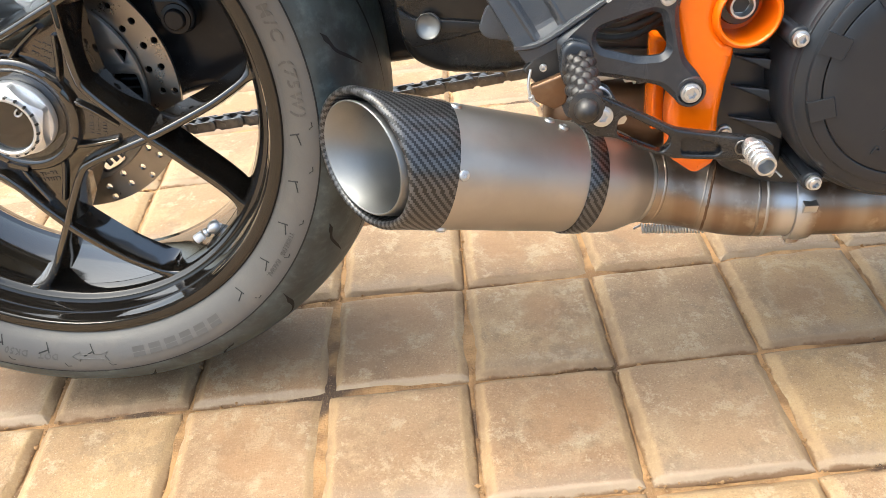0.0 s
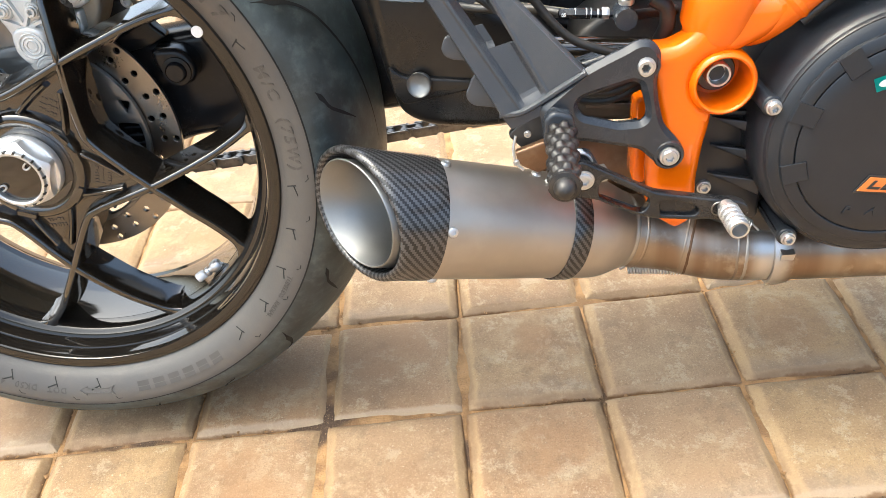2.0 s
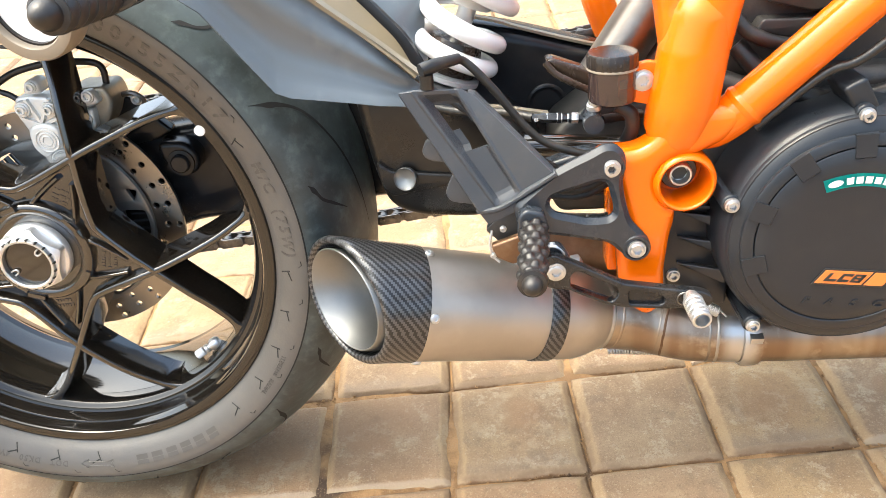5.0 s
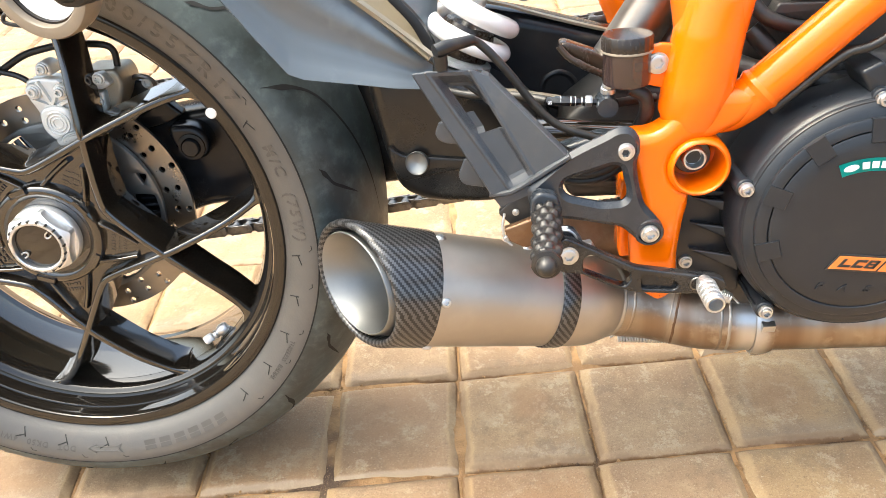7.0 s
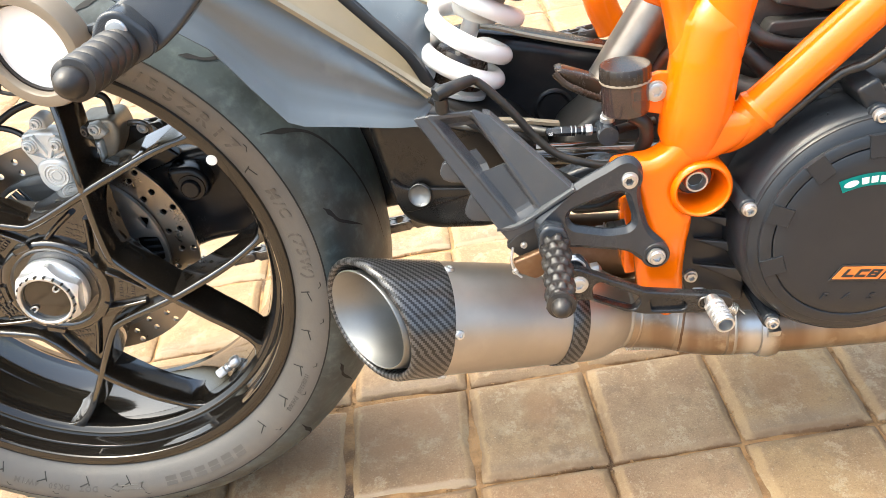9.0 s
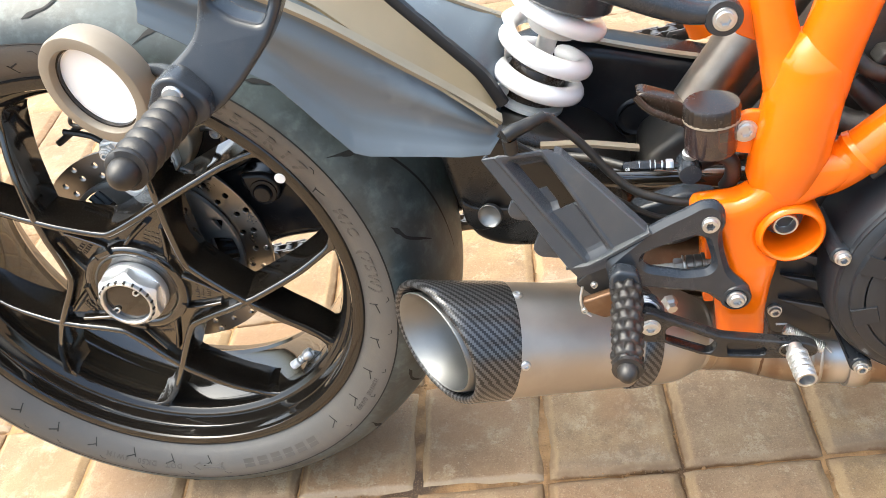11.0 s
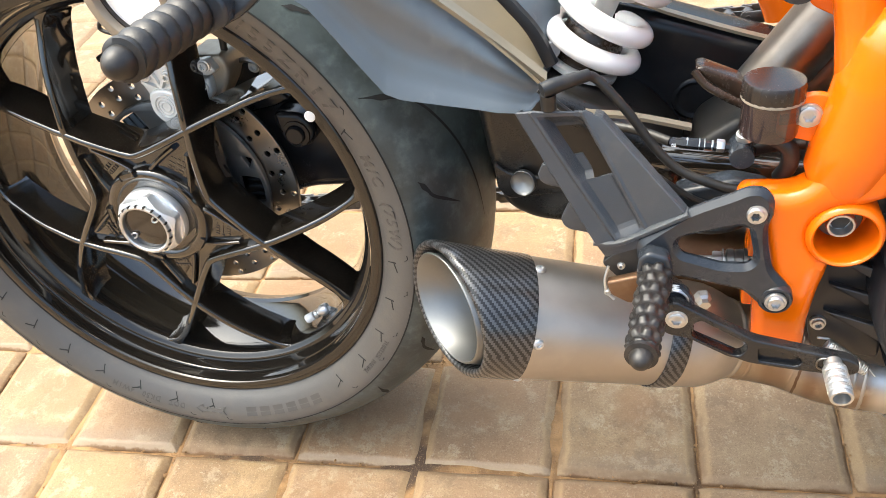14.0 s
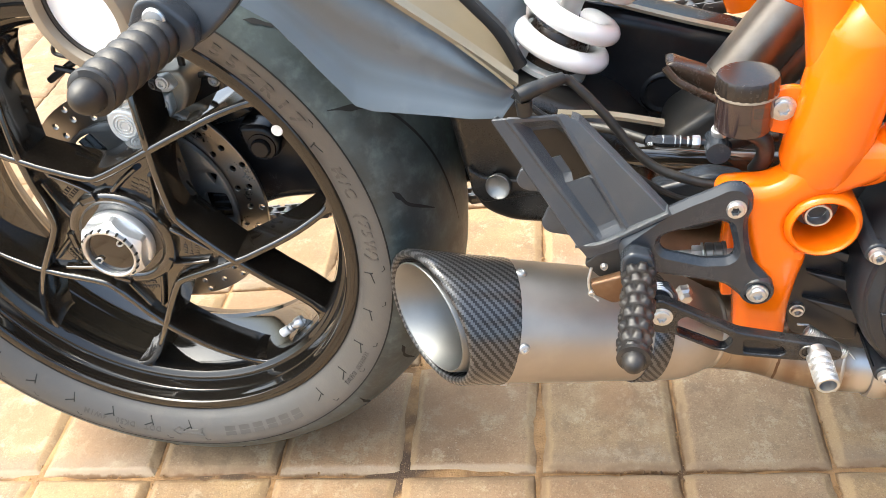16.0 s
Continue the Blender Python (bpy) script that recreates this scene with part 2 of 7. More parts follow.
def make_paver(per_object):
    """Worn clay paver: buff to grey-brown, each one different, with a rusty middle ringed by pale dust, a grey film and worn tan rims."""
    m, t, b = nodes_of("clay_paver" if per_object else "clay_paver_far")
    obj = t.nodes.new("ShaderNodeTexCoord").outputs["Object"]
    if per_object:
        rnd = t.nodes.new("ShaderNodeObjectInfo").outputs["Random"]
    else:
        rnd = t.nodes.new("ShaderNodeNewGeometry").outputs["Random Per Island"]
    shift = t.nodes.new("ShaderNodeVectorMath")
    shift.operation = "ADD"
    comb = t.nodes.new("ShaderNodeCombineXYZ")
    for i, k in enumerate((37.0, 91.0, 53.0)):
        t.links.new(math_node(t, "MULTIPLY", rnd, k), comb.inputs[i])
    t.links.new(obj, shift.inputs[0])
    t.links.new(comb.outputs[0], shift.inputs[1])
    vec = shift.outputs[0]

    def chance(k):
        return math_node(t, "FRACT", math_node(t, "MULTIPLY", rnd, k))

    def lay(col, fac, amount, over):
        return mix_colour(t, math_node(t, "MULTIPLY", fac, amount), col, over)
    def off(value, amount):
        return math_node(t, "MULTIPLY", math_node(t, "SUBTRACT", value, 0.5), amount)

    def less(value, lo, hi):
        return math_node(t, "SUBTRACT", 1.0, ramp(t, value, lo, hi))
    cloud, mid = noise_of(t, vec, 9, 3), noise_of(t, vec, 30, 7, 0.66)
    grit, specks = noise_of(t, vec, 420, 4, 0.7), noise_of(t, vec, 260, 2, 0.5)
    base = mix_colour(t, ramp(t, chance(7.31), 0.15, 0.55), (0.294, 0.196, 0.098), (0.256, 0.176, 0.105))
    base = mix_colour(t, ramp(t, chance(7.31), 0.62, 0.88), base, (0.270, 0.165, 0.088))
    base = lay(base, ramp(t, cloud, 0.42, 0.60), 0.60, (0.195, 0.120, 0.066))
    base = lay(base, ramp(t, mid, 0.50, 0.70), 0.50, (0.365, 0.268, 0.158))
    base = lay(base, ramp(t, noise_of(t, vec, 19, 8, 0.74), 0.53, 0.62), 0.46, (0.158, 0.108, 0.066))
    base = lay(base, ramp(t, noise_of(t, vec, 26, 9, 0.76), 0.54, 0.60), 0.46, (0.395, 0.320, 0.215))
    base = lay(base, ramp(t, noise_of(t, vec, 90, 6, 0.75), 0.55, 0.62), 0.34, (0.170, 0.104, 0.056))
    base = lay(base, ramp(t, grit, 0.53, 0.62), 0.32, (0.420, 0.315, 0.190))
    base = lay(base, ramp(t, noise_of(t, vec, 640, 3, 0.6), 0.56, 0.64), 0.40, (0.110, 0.070, 0.040))
    base = lay(base, ramp(t, specks, 0.70, 0.75), 0.35, (0.520, 0.440, 0.320))
    if per_object:
        sep = t.nodes.new("ShaderNodeSeparateXYZ")
        t.links.new(obj, sep.inputs[0])
        far = t.nodes.new("ShaderNodeCombineXYZ")
        t.links.new(math_node(t, "ADD", sep.outputs[0], off(chance(11.3), 0.05)), far.inputs[0])
        t.links.new(math_node(t, "ADD", sep.outputs[1], off(chance(17.9), 0.05)), far.inputs[1])
        ring = t.nodes.new("ShaderNodeVectorMath")
        ring.operation = "LENGTH"
        t.links.new(far.outputs[0], ring.inputs[0])
        spot = math_node(t, "ADD", ring.outputs["Value"], off(cloud, 0.15))
        spot = math_node(t, "ADD", spot, off(mid, 0.045))
        some = ramp(t, chance(3.7), 0.25, 0.65)
        broken = ramp(t, noise_of(t, vec, 34, 6, 0.7), 0.44, 0.62)
        halo = math_node(t, "MULTIPLY", math_node(t, "MULTIPLY", ramp(t, spot, 0.036, 0.048), less(spot, 0.048, 0.064)), broken)
        base = lay(base, math_node(t, "MULTIPLY", halo, some), 0.42, (0.400, 0.320, 0.210))
        base = lay(base, math_node(t, "MULTIPLY", less(spot, 0.024, 0.050), some), 0.45, (0.250, 0.142, 0.070))
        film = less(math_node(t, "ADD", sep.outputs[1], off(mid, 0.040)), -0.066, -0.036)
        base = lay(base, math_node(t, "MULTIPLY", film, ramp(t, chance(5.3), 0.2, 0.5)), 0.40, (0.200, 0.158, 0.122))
        x = math_node(t, "ADD", math_node(t, "ABSOLUTE", sep.outputs[0]), off(mid, 0.014))
        base = lay(base, ramp(t, x, 0.0610, 0.0660), 0.50, (0.365, 0.250, 0.130))
        ya = math_node(t, "ADD", math_node(t, "ABSOLUTE", sep.outputs[1]), off(mid, 0.014))
        base = lay(base, ramp(t, ya, 0.0645, 0.0700), 0.40, (0.320, 0.222, 0.126))
        # shade of the sloping edges, painted as broken darker brown
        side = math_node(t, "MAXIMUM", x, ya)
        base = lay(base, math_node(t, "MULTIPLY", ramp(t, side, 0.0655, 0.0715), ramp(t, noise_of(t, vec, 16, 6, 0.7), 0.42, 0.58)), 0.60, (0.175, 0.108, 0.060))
        # near slope: pale bloom, with the light it catches painted in
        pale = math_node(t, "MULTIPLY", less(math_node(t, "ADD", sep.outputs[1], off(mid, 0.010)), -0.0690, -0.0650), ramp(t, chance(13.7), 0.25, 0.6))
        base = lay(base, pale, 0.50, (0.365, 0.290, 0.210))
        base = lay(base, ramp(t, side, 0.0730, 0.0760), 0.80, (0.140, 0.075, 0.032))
    t.links.new(base, b.inputs["Base Color"])
    t.links.new(math_node(t, "ADD", math_node(t, "MULTIPLY", mid, 0.3), 0.50), b.inputs["Roughness"])
    b.inputs["Specular IOR Level"].default_value = 0.3
    h = math_node(t, "ADD", math_node(t, "MULTIPLY", grit, 0.40), math_node(t, "ADD", mid, math_node(t, "MULTIPLY", ramp(t, specks, 0.70, 0.78), 0.5)))
    bn = node(t, "ShaderNodeBump", Strength=1.0, Distance=0.0016)
    t.links.new(h, bn.inputs["Height"])
    t.links.new(bn.outputs[0], b.inputs["Normal"])
    return m


def make_sand():
    """Joint filling: orange sand in some places, dark damp dirt in others."""
    m, t, b = nodes_of("joint_sand")
    obj = t.nodes.new("ShaderNodeTexCoord").outputs["Object"]
    col = mix_colour(t, ramp(t, noise_of(t, obj, 40, 5), 0.4, 0.65), (0.33, 0.190, 0.080), (0.20, 0.112, 0.048))
    col = mix_colour(t, ramp(t, noise_of(t, obj, 7, 4), 0.54, 0.64), col, (0.070, 0.042, 0.024))
    col = mix_colour(t, ramp(t, noise_of(t, obj, 600, 3), 0.58, 0.72), col, (0.30, 0.20, 0.11))
    t.links.new(col, b.inputs["Base Color"])
    b.inputs["Roughness"].default_value = 0.9
    bn = node(t, "ShaderNodeBump", Strength=0.8, Distance=0.002)
    t.links.new(noise_of(t, obj, 450, 4), bn.inputs["Height"])
    t.links.new(bn.outputs[0], b.inputs["Normal"])
    return m


TITANIUM, PIPE, CARBON, SMOKE = make_titanium(), make_pipe(), make_carbon(), make_smoke()
PAVER, PAVER_FAR, SAND = make_paver(True), make_paver(False), make_sand()


# ---- mesh tools ----
def part(name, bm, material, parent=None, label="", sharp=38):
    """Links a bmesh as one mesh object under a thing or a part."""
    me = bpy.data.meshes.new(name)
    bmesh.ops.recalc_face_normals(bm, faces=bm.faces)
    for f in bm.faces:
        f.smooth = True
    bm.to_mesh(me)
    bm.free()
    me.set_sharp_from_angle(angle=radians(sharp))
    me.materials.append(material)
    ob = new(name, me)
    if parent is not None:
        ob.parent = parent
        if parent.type == "EMPTY":
            ob.location = -ROOT_SHIFT
    if label:
        ob["label"] = label
    return ob


def facing(origin, axis, up=(0, 0, 1)):
    """A pose whose local z runs along axis."""
    z = Vector(axis).normalized()
    x = Vector(up).cross(z)
    if x.length < 1e-4:
        x = Vector((1, 0, 0)).cross(z)
    x.normalize()
    y = z.cross(x)
    m = Matrix((x, y, z)).transposed().to_4x4()
    m.translation = Vector(origin)
    return m


def revolve(bm, prof, seg=32, m=Matrix(), closed=False, span=None):
    """Turns a profile of (radius, height) about local z. Gives texture metres round and along."""
    uv = bm.loops.layers.uv.verify()
    rings, along = [], [0.0]
    for (r0, h0), (r1, h1) in zip(prof, prof[1:]):
        along.append(along[-1] + math.hypot(r1 - r0, h1 - h0))
    for r, h in prof:
        rings.append([bm.verts.new(m @ Vector((r * math.cos(a), r * math.sin(a), h))) for a in (2 * math.pi * i / seg for i in range(seg))])
    mean = sum(r for r, h in prof) / len(prof)
    n = len(prof)
    for k in range(n if closed else n - 1):
        for i in range(seg):
            j = (i + 1) % seg
            a, b = rings[k], rings[(k + 1) % n]
            f = bm.faces.new((a[i], a[j], b[j], b[i]))
            u0, u1 = 2 * math.pi * mean * i / seg, 2 * math.pi * mean * (i + 1) / seg
            v0, v1 = along[k], along[(k + 1) % n]
            for lp, c in zip(f.loops, ((u0, v0), (u1, v0), (u1, v1), (u0, v1))):
                lp[uv].uv = c
    return rings


def cap(bm, ring):
    bm.faces.new(ring)


def solid(bm, prof, seg=32, m=Matrix()):
    rings = revolve(bm, prof, seg, m)
    cap(bm, rings[0])
    cap(bm, rings[-1])


def smooth_path(pts, per=8):
    """A Catmull-Rom curve through the points."""
    p = [Vector(q) for q in pts]
    p = [p[0] * 2 - p[1]] + p + [p[-1] * 2 - p[-2]]
    out = []
    for i in range(1, len(p) - 2):
        for k in range(per):
            s = k / per
            a, b, c, d = p[i - 1], p[i], p[i + 1], p[i + 2]
            out.append(0.5 * (2 * b + (c - a) * s + (2 * a - 5 * b + 4 * c - d) * s * s + (3 * b - a - 3 * c + d) * s ** 3))
    out.append(p[-2])
    return out


def sweep(bm, path, section, closed=False, up=Vector((0, 1, 0)), caps=True):
    """Sweeps a section, a list of (side, up) or a function of the step, along a path; side is square to up."""
    rings = []
    n = len(path)
    for i, p in enumerate(path):
        if closed:
            d = path[(i + 1) % n] - path[i - 1]
        else:
            d = path[min(i + 1, n - 1)] - path[max(i - 1, 0)]
        d.normalize()
        side = up.cross(d)
        if side.length < 1e-5:
            side = Vector((1, 0, 0))
        side.normalize()
        u = d.cross(side)
        sec = section(i / max(n - 1, 1)) if callable(section) else section
        rings.append([bm.verts.new(p + side * a + u * b) for a, b in sec])
    m = len(rings[0])
    for i in range(n if closed else n - 1):
        a, b = rings[i], rings[(i + 1) % n]
        for k in range(m):
            bm.faces.new((a[k], a[(k + 1) % m], b[(k + 1) % m], b[k]))
    if caps and not closed:
        cap(bm, rings[0])
        cap(bm, rings[-1])
    return rings


def tube(bm, pts, radius, seg=14, per=8, smooth=True, closed=False):
    """A round tube along points; radius is a number or a list at the points."""
    path = smooth_path(pts, per) if smooth and len(pts) > 2 else [Vector(p) for p in pts]
    n = len(path)
    prev = None
    rings = []
    for i, p in enumerate(path):
        d = (path[(i + 1) % n] - path[i - 1]) if closed else (path[min(i + 1, n - 1)] - path[max(i - 1, 0)])
        d.normalize()
        if prev is None:
            prev = d.orthogonal().normalized()
        prev = (prev - d * prev.dot(d)).normalized()
        side = d.cross(prev)
        if isinstance(radius, (int, float)):
            r = radius
        else:
            s = i / (n - 1) * (len(radius) - 1)
            k = min(int(s), len(radius) - 2)
            r = radius[k] + (radius[k + 1] - radius[k]) * (s - k)
        rings.append([bm.verts.new(p + (prev * math.cos(a) + side * math.sin(a)) * r) for a in (2 * math.pi * j / seg for j in range(seg))])
    for i in range(n if closed else n - 1):
        a, b = rings[i], rings[(i + 1) % n]
        for k in range(seg):
            bm.faces.new((a[k], a[(k + 1) % seg], b[(k + 1) % seg], b[k]))
    if not closed:
        cap(bm, rings[0])
        cap(bm, rings[-1])


def rounded(pts, r, n=4):
    """A closed outline with its corners rounded; r is one radius."""
    out = []
    k = len(pts)
    for i in range(k):
        a, b, c = Vector(pts[i - 1]), Vector(pts[i]), Vector(pts[(i + 1) % k])
        d0, d1 = a - b, c - b
        l = min(r, d0.length * 0.45, d1.length * 0.45)
        p, q = b + d0.normalized() * l, b + d1.normalized() * l
        for s in range(n + 1):
            f = s / n
            out.append(tuple(p * (1 - f) ** 2 + b * 2 * f * (1 - f) + q * f * f))
    return out


def circle(x, z, r, n=28):
    return [(x + r * math.cos(2 * math.pi * i / n), z + r * math.sin(2 * math.pi * i / n)) for i in range(n)]


def curve_mesh(cu, bm, place):
    ob = bpy.data.objects.new("outline", cu)
    me = bpy.data.meshes.new_from_object(ob)
    back = {}
    for v in me.vertices:
        back[v.index] = bm.verts.new(place(v.co))
    for p in me.polygons:
        try:
            bm.faces.new([back[i] for i in p.vertices])
        except ValueError:
            pass
    bpy.data.objects.remove(ob)
    bpy.data.meshes.remove(me)
    bpy.data.curves.remove(cu)
    bmesh.ops.remove_doubles(bm, verts=bm.verts, dist=1e-6)


def plate(bm, loops, y0, y1, bevel=0.0015, steps=2, warp=None):
    """A plate in the bike's x-z plane from y0 (near) to y1, with holes and rounded edges; warp(x, z) shifts it in y."""
    cu = bpy.data.curves.new("outline", "CURVE")
    cu.dimensions, cu.fill_mode = "2D", "BOTH"
    cu.bevel_depth, cu.bevel_resolution, cu.offset = bevel, steps, -bevel
    cu.extrude = max((y1 - y0) / 2 - bevel, 0.0)
    for loop in loops:
        s = cu.splines.new("POLY")
        s.points.add(len(loop) - 1)
        for p, (x, z) in zip(s.points, loop):
            p.co = (x, z, 0, 1)
        s.use_cyclic_u = True
    mid = (y0 + y1) / 2
    curve_mesh(cu, bm, lambda c: Vector((c.x, mid - c.z + (warp(c.x, c.y) if warp else 0.0), c.y)))


def letters(bm, body, size, depth, place, spacing=1.0):
    """Words in the built-in font; place maps the letter's own (x, y, z) into the mesh."""
    cu = bpy.data.curves.new("words", "FONT")
    cu.body, cu.size, cu.extrude, cu.align_x, cu.align_y, cu.space_character = body, size, depth, "CENTER", "CENTER", spacing
    cu.resolution_u, cu.offset = 3, size * 0.022
    curve_mesh(cu, bm, place)


def box(bm, centre, size, m=Matrix(), bevel=0.0):
    r = bmesh.ops.create_cube(bm, size=1.0)
    for v in r["verts"]:
        v.co = m @ (Vector(centre) + Vector(v.co[i] * size[i] for i in range(3)))
    if bevel:
        edges = list({e for v in r["verts"] for e in v.link_edges})
        bmesh.ops.bevel(bm, geom=edges, offset=bevel, segments=2, affect="EDGES", profile=0.7)


def bolt_head(bm, at, axis, r, h, star=True):
    """A flanged bolt head with a sunken star or hex socket."""
    m = facing(at, axis)
    solid_prof = [(r, 0.0), (r, h * 0.35), (r * 0.97, h * 0.5), (r * 0.78, h * 0.55), (r * 0.76, h * 0.9), (r * 0.7, h), (r * 0.47, h)]
    rings = revolve(bm, solid_prof, 24, m)
    cap(bm, rings[0])
    inner = []
    for depth, f in ((h, 1.0), (h * 0.35, 0.95)):
        ring = []
        for i in range(24):
            a = 2 * math.pi * i / 24
            rr = r * 0.47 * f * ((0.86 + 0.14 * math.cos(6 * a)) if star else (0.9 + 0.1 * math.cos(6 * a)))
            ring.append(bm.verts.new(m @ Vector((rr * math.cos(a), rr * math.sin(a), depth))))
        inner.append(ring)
    chain_of = [rings[-1]] + inner
    for a, b in zip(chain_of, chain_of[1:]):
        for i in range(24):
            bm.faces.new((a[i], a[(i + 1) % 24], b[(i + 1) % 24], b[i]))
    cap(bm, inner[-1])


def bolt(at, axis, r, h, parent, label="", material=None, name="bolt", star=True):
    bm = bmesh.new()
    bolt_head(bm, at, axis, r, h, star)
    return part(name, bm, material or STEEL, parent, label)


OUT = (0, -1, 0)          # out of the bike's near side

# ---- the bike's frame: x forward, y away from the near rim face, z up from the axle ----
HUB, LEAN_TURN = 0.3329, -6.3145
ROOT_SHIFT = Vector((0.0, 0.078, -0.322))
motorcycle = new("motorcycle")
motorcycle.matrix_world = pose(0, 0, HUB, LEAN_TURN, 0, 0) @ Matrix.Translation(ROOT_SHIFT)
tagged(motorcycle, "black and orange naked motorcycle leaning on brick paving", "motorcycle")


# ---- rear wheel ----
YC = 0.078                                    # the wheel's middle plane
WHEEL = facing((0, YC, 0), (0, 1, 0))
HALF = [(0.2300, -0.0770), (0.2350, -0.0795), (0.2385, -0.0850), (0.2440, -0.0900), (0.2540, -0.0960), (0.2630, -0.0985), (0.2690, -0.0985),
        (0.2705, -0.0982), (0.2780, -0.0960), (0.2880, -0.0890), (0.2985, -0.0765), (0.3085, -0.0590), (0.3170, -0.0385), (0.3230, -0.0190), (0.3255, 0.0)]


def wall_y(r):
    """How far out the near sidewall stands at radius r."""
    for (r0, h0), (r1, h1) in zip(HALF, HALF[1:]):
        if r0 <= r <= r1:
            return YC + h0 + (h1 - h0) * (r - r0) / (r1 - r0)
    return YC + HALF[0][1]


def build_tyre():
    bm = bmesh.new()
    prof = HALF + [(r, -h) for r, h in reversed(HALF[:-1])] + [(0.222, 0.06), (0.222, -0.06)]
    revolve(bm, prof, 144, WHEEL, closed=True)
    tyre = part("tyre", bm, RUBBER, motorcycle, "worn black sport tyre with a dusty grey sidewall", 60)
    tyre.data.materials.append(SIDEWALL)
    for p in tyre.data.polygons:
        c = p.center
        if math.hypot(c.x, c.z) < 0.2697 and c.y < 0.02:
            p.material_index = 1

    bm = bmesh.new()
    revolve(bm, [(0.2694, HALF[6][1] - 0.0005), (0.2700, HALF[6][1] - 0.0007), (0.2708, HALF[7][1] - 0.0004)], 144, WHEEL)
    part("shoulder_line", bm, GROOVE, tyre)

    def arc(mid, rad, tall=0.004, lift=0.0004):
        def place(c):
            a = radians(mid) - c.x / rad
            r = rad + c.y
            return Vector((r * math.cos(a), wall_y(rad - tall) + (wall_y(rad + tall) - wall_y(rad - tall)) * (c.y + tall) / (2 * tall) - lift - c.z, r * math.sin(a)))
        return place

    bm = bmesh.new()
    letters(bm, "200/55ZR17", 0.0185, 0.0004, arc(45.7, 0.2535, 0.0075, 0.0007), 1.6)
    part("size_lettering", bm, LETTER, tyre, "moulded tyre size lettering")
    bm = bmesh.new()
    letters(bm, "M/C  (75W)", 0.0150, 0.0004, arc(8, 0.2535, 0.0065, 0.0006), 1.35)
    part("load_lettering", bm, LETTER, tyre, "moulded load code lettering")
    bm = bmesh.new()
    letters(bm, "TUBELESS   RADIAL", 0.0065, 0.0003, arc(-35, 0.2575))
    part("small_lettering", bm, LETTER, tyre)
    bm = bmesh.new()
    letters(bm, "DOT   DK50   4W1M", 0.0085, 0.0003, arc(-110, 0.2545), 1.2)
    part("code_lettering", bm, LETTER, tyre)
    bm = bmesh.new()                                           # the maker's mark, as plain bars
    place = arc(-70, 0.2535, 0.0060, 0.0009)
    for i in range(6):
        x = (i - 2.5) * 0.0185
        for x0, x1, y0, y1 in ((x - 0.0066, x + 0.0066, -0.0050, 0.0050),):
            lo = [bm.verts.new(place(Vector((a, b, 0.0)))) for a, b in ((x0, y0), (x1, y0), (x1, y1), (x0, y1))]
            bm.faces.new(lo)
    tagged(part("maker_mark", bm, LETTER, tyre), kind="stuff")
    bm = bmesh.new()                                           # rotation arrow
    place = arc(-92, 0.2535)
    pts = [(-0.020, 0), (-0.012, 0.0045), (-0.012, 0.002), (0.011, 0.002), (0.018, 0.0045), (0.014, 0), (0.018, -0.0045), (0.011, -0.002), (-0.012, -0.002), (-0.012, -0.0045)]
    path = [place(Vector((-x, y, 0.0003))) for x, y in pts]
    tube(bm, path, 0.0005, 5, smooth=False, closed=True)
    part("arrow_mark", bm, LETTER, tyre)
    rng = random.Random(5)
    bm = bmesh.new()                                           # the small ticks by the rim and by the shoulder
    for i in range(34):
        a = radians(i * 360 / 34 + 3)
        if any(lo < math.degrees(a) % 360 < hi for lo, hi in ((26, 66), (-6 % 360, 360), (0, 22), (274, 306))):
            continue
        for pts in (((0.2425, 0.0), (0.2515, 0.004)), ((0.2490, 0.003), (0.2530, -0.006))):
            path = [Vector((r * math.cos(a + s / r), wall_y(r) + 0.0001, r * math.sin(a + s / r))) for r, s in pts]
            tube(bm, path, 0.00075, 5, smooth=False)
        a += radians(4 + rng.uniform(-1.5, 1.5))
        path = [Vector((r * math.cos(a + s / r), wall_y(r) + 0.0001, r * math.sin(a + s / r))) for r, s in ((0.2610, -0.003), (0.2640, 0.0), (0.2635, 0.004))]
        tube(bm, path, 0.00045, 5, smooth=False)
    tagged(part("sidewall_tick", bm, GROOVE, tyre), kind="stuff")

    def tread(a, h):
        """The place on the tread at the turn a, and h across it from the middle."""
        for (r0, h0), (r1, h1) in zip(HALF, HALF[1:]):
            if h0 <= -abs(h) <= h1 and h1 > h0:
                return Vector(((r0 + (r1 - r0) * (-abs(h) - h0) / (h1 - h0)) * math.cos(a), YC + h, (r0 + (r1 - r0) * (-abs(h) - h0) / (h1 - h0)) * math.sin(a)))
        return Vector((0.3258 * math.cos(a), YC + h, 0.3258 * math.sin(a)))

    def groove(bm, turn, side, track, wide, leaf):
        """A rain groove along (degrees, metres from the middle): a flat strip with its shade in the colour, pointed
        ends, and a wider leaf near its outer end.
        """
        path = [tread(turn + radians(q.x), -side * q.y / 100) for q in smooth_path([Vector((a, h * 100, 0)) for a, h in track], 8)]
        n = len(path)
        rows = []
        for k, p in enumerate(path):
            f = k / (n - 1)
            d = (path[min(k + 1, n - 1)] - path[max(k - 1, 0)]).normalized()
            out = Vector((p.x, (p.y - YC) * 2.4, p.z)).normalized()
            w = out.cross(d) * (wide * min(1.0, 5 * f, 5 * (1 - f)) + leaf * math.exp(-((f - 0.22) / 0.12) ** 2) * min(1.0, 7 * f) + 0.0003)
            rows.append([bm.verts.new(p + w + out * 0.0005), bm.verts.new(p - w + out * 0.0005)])
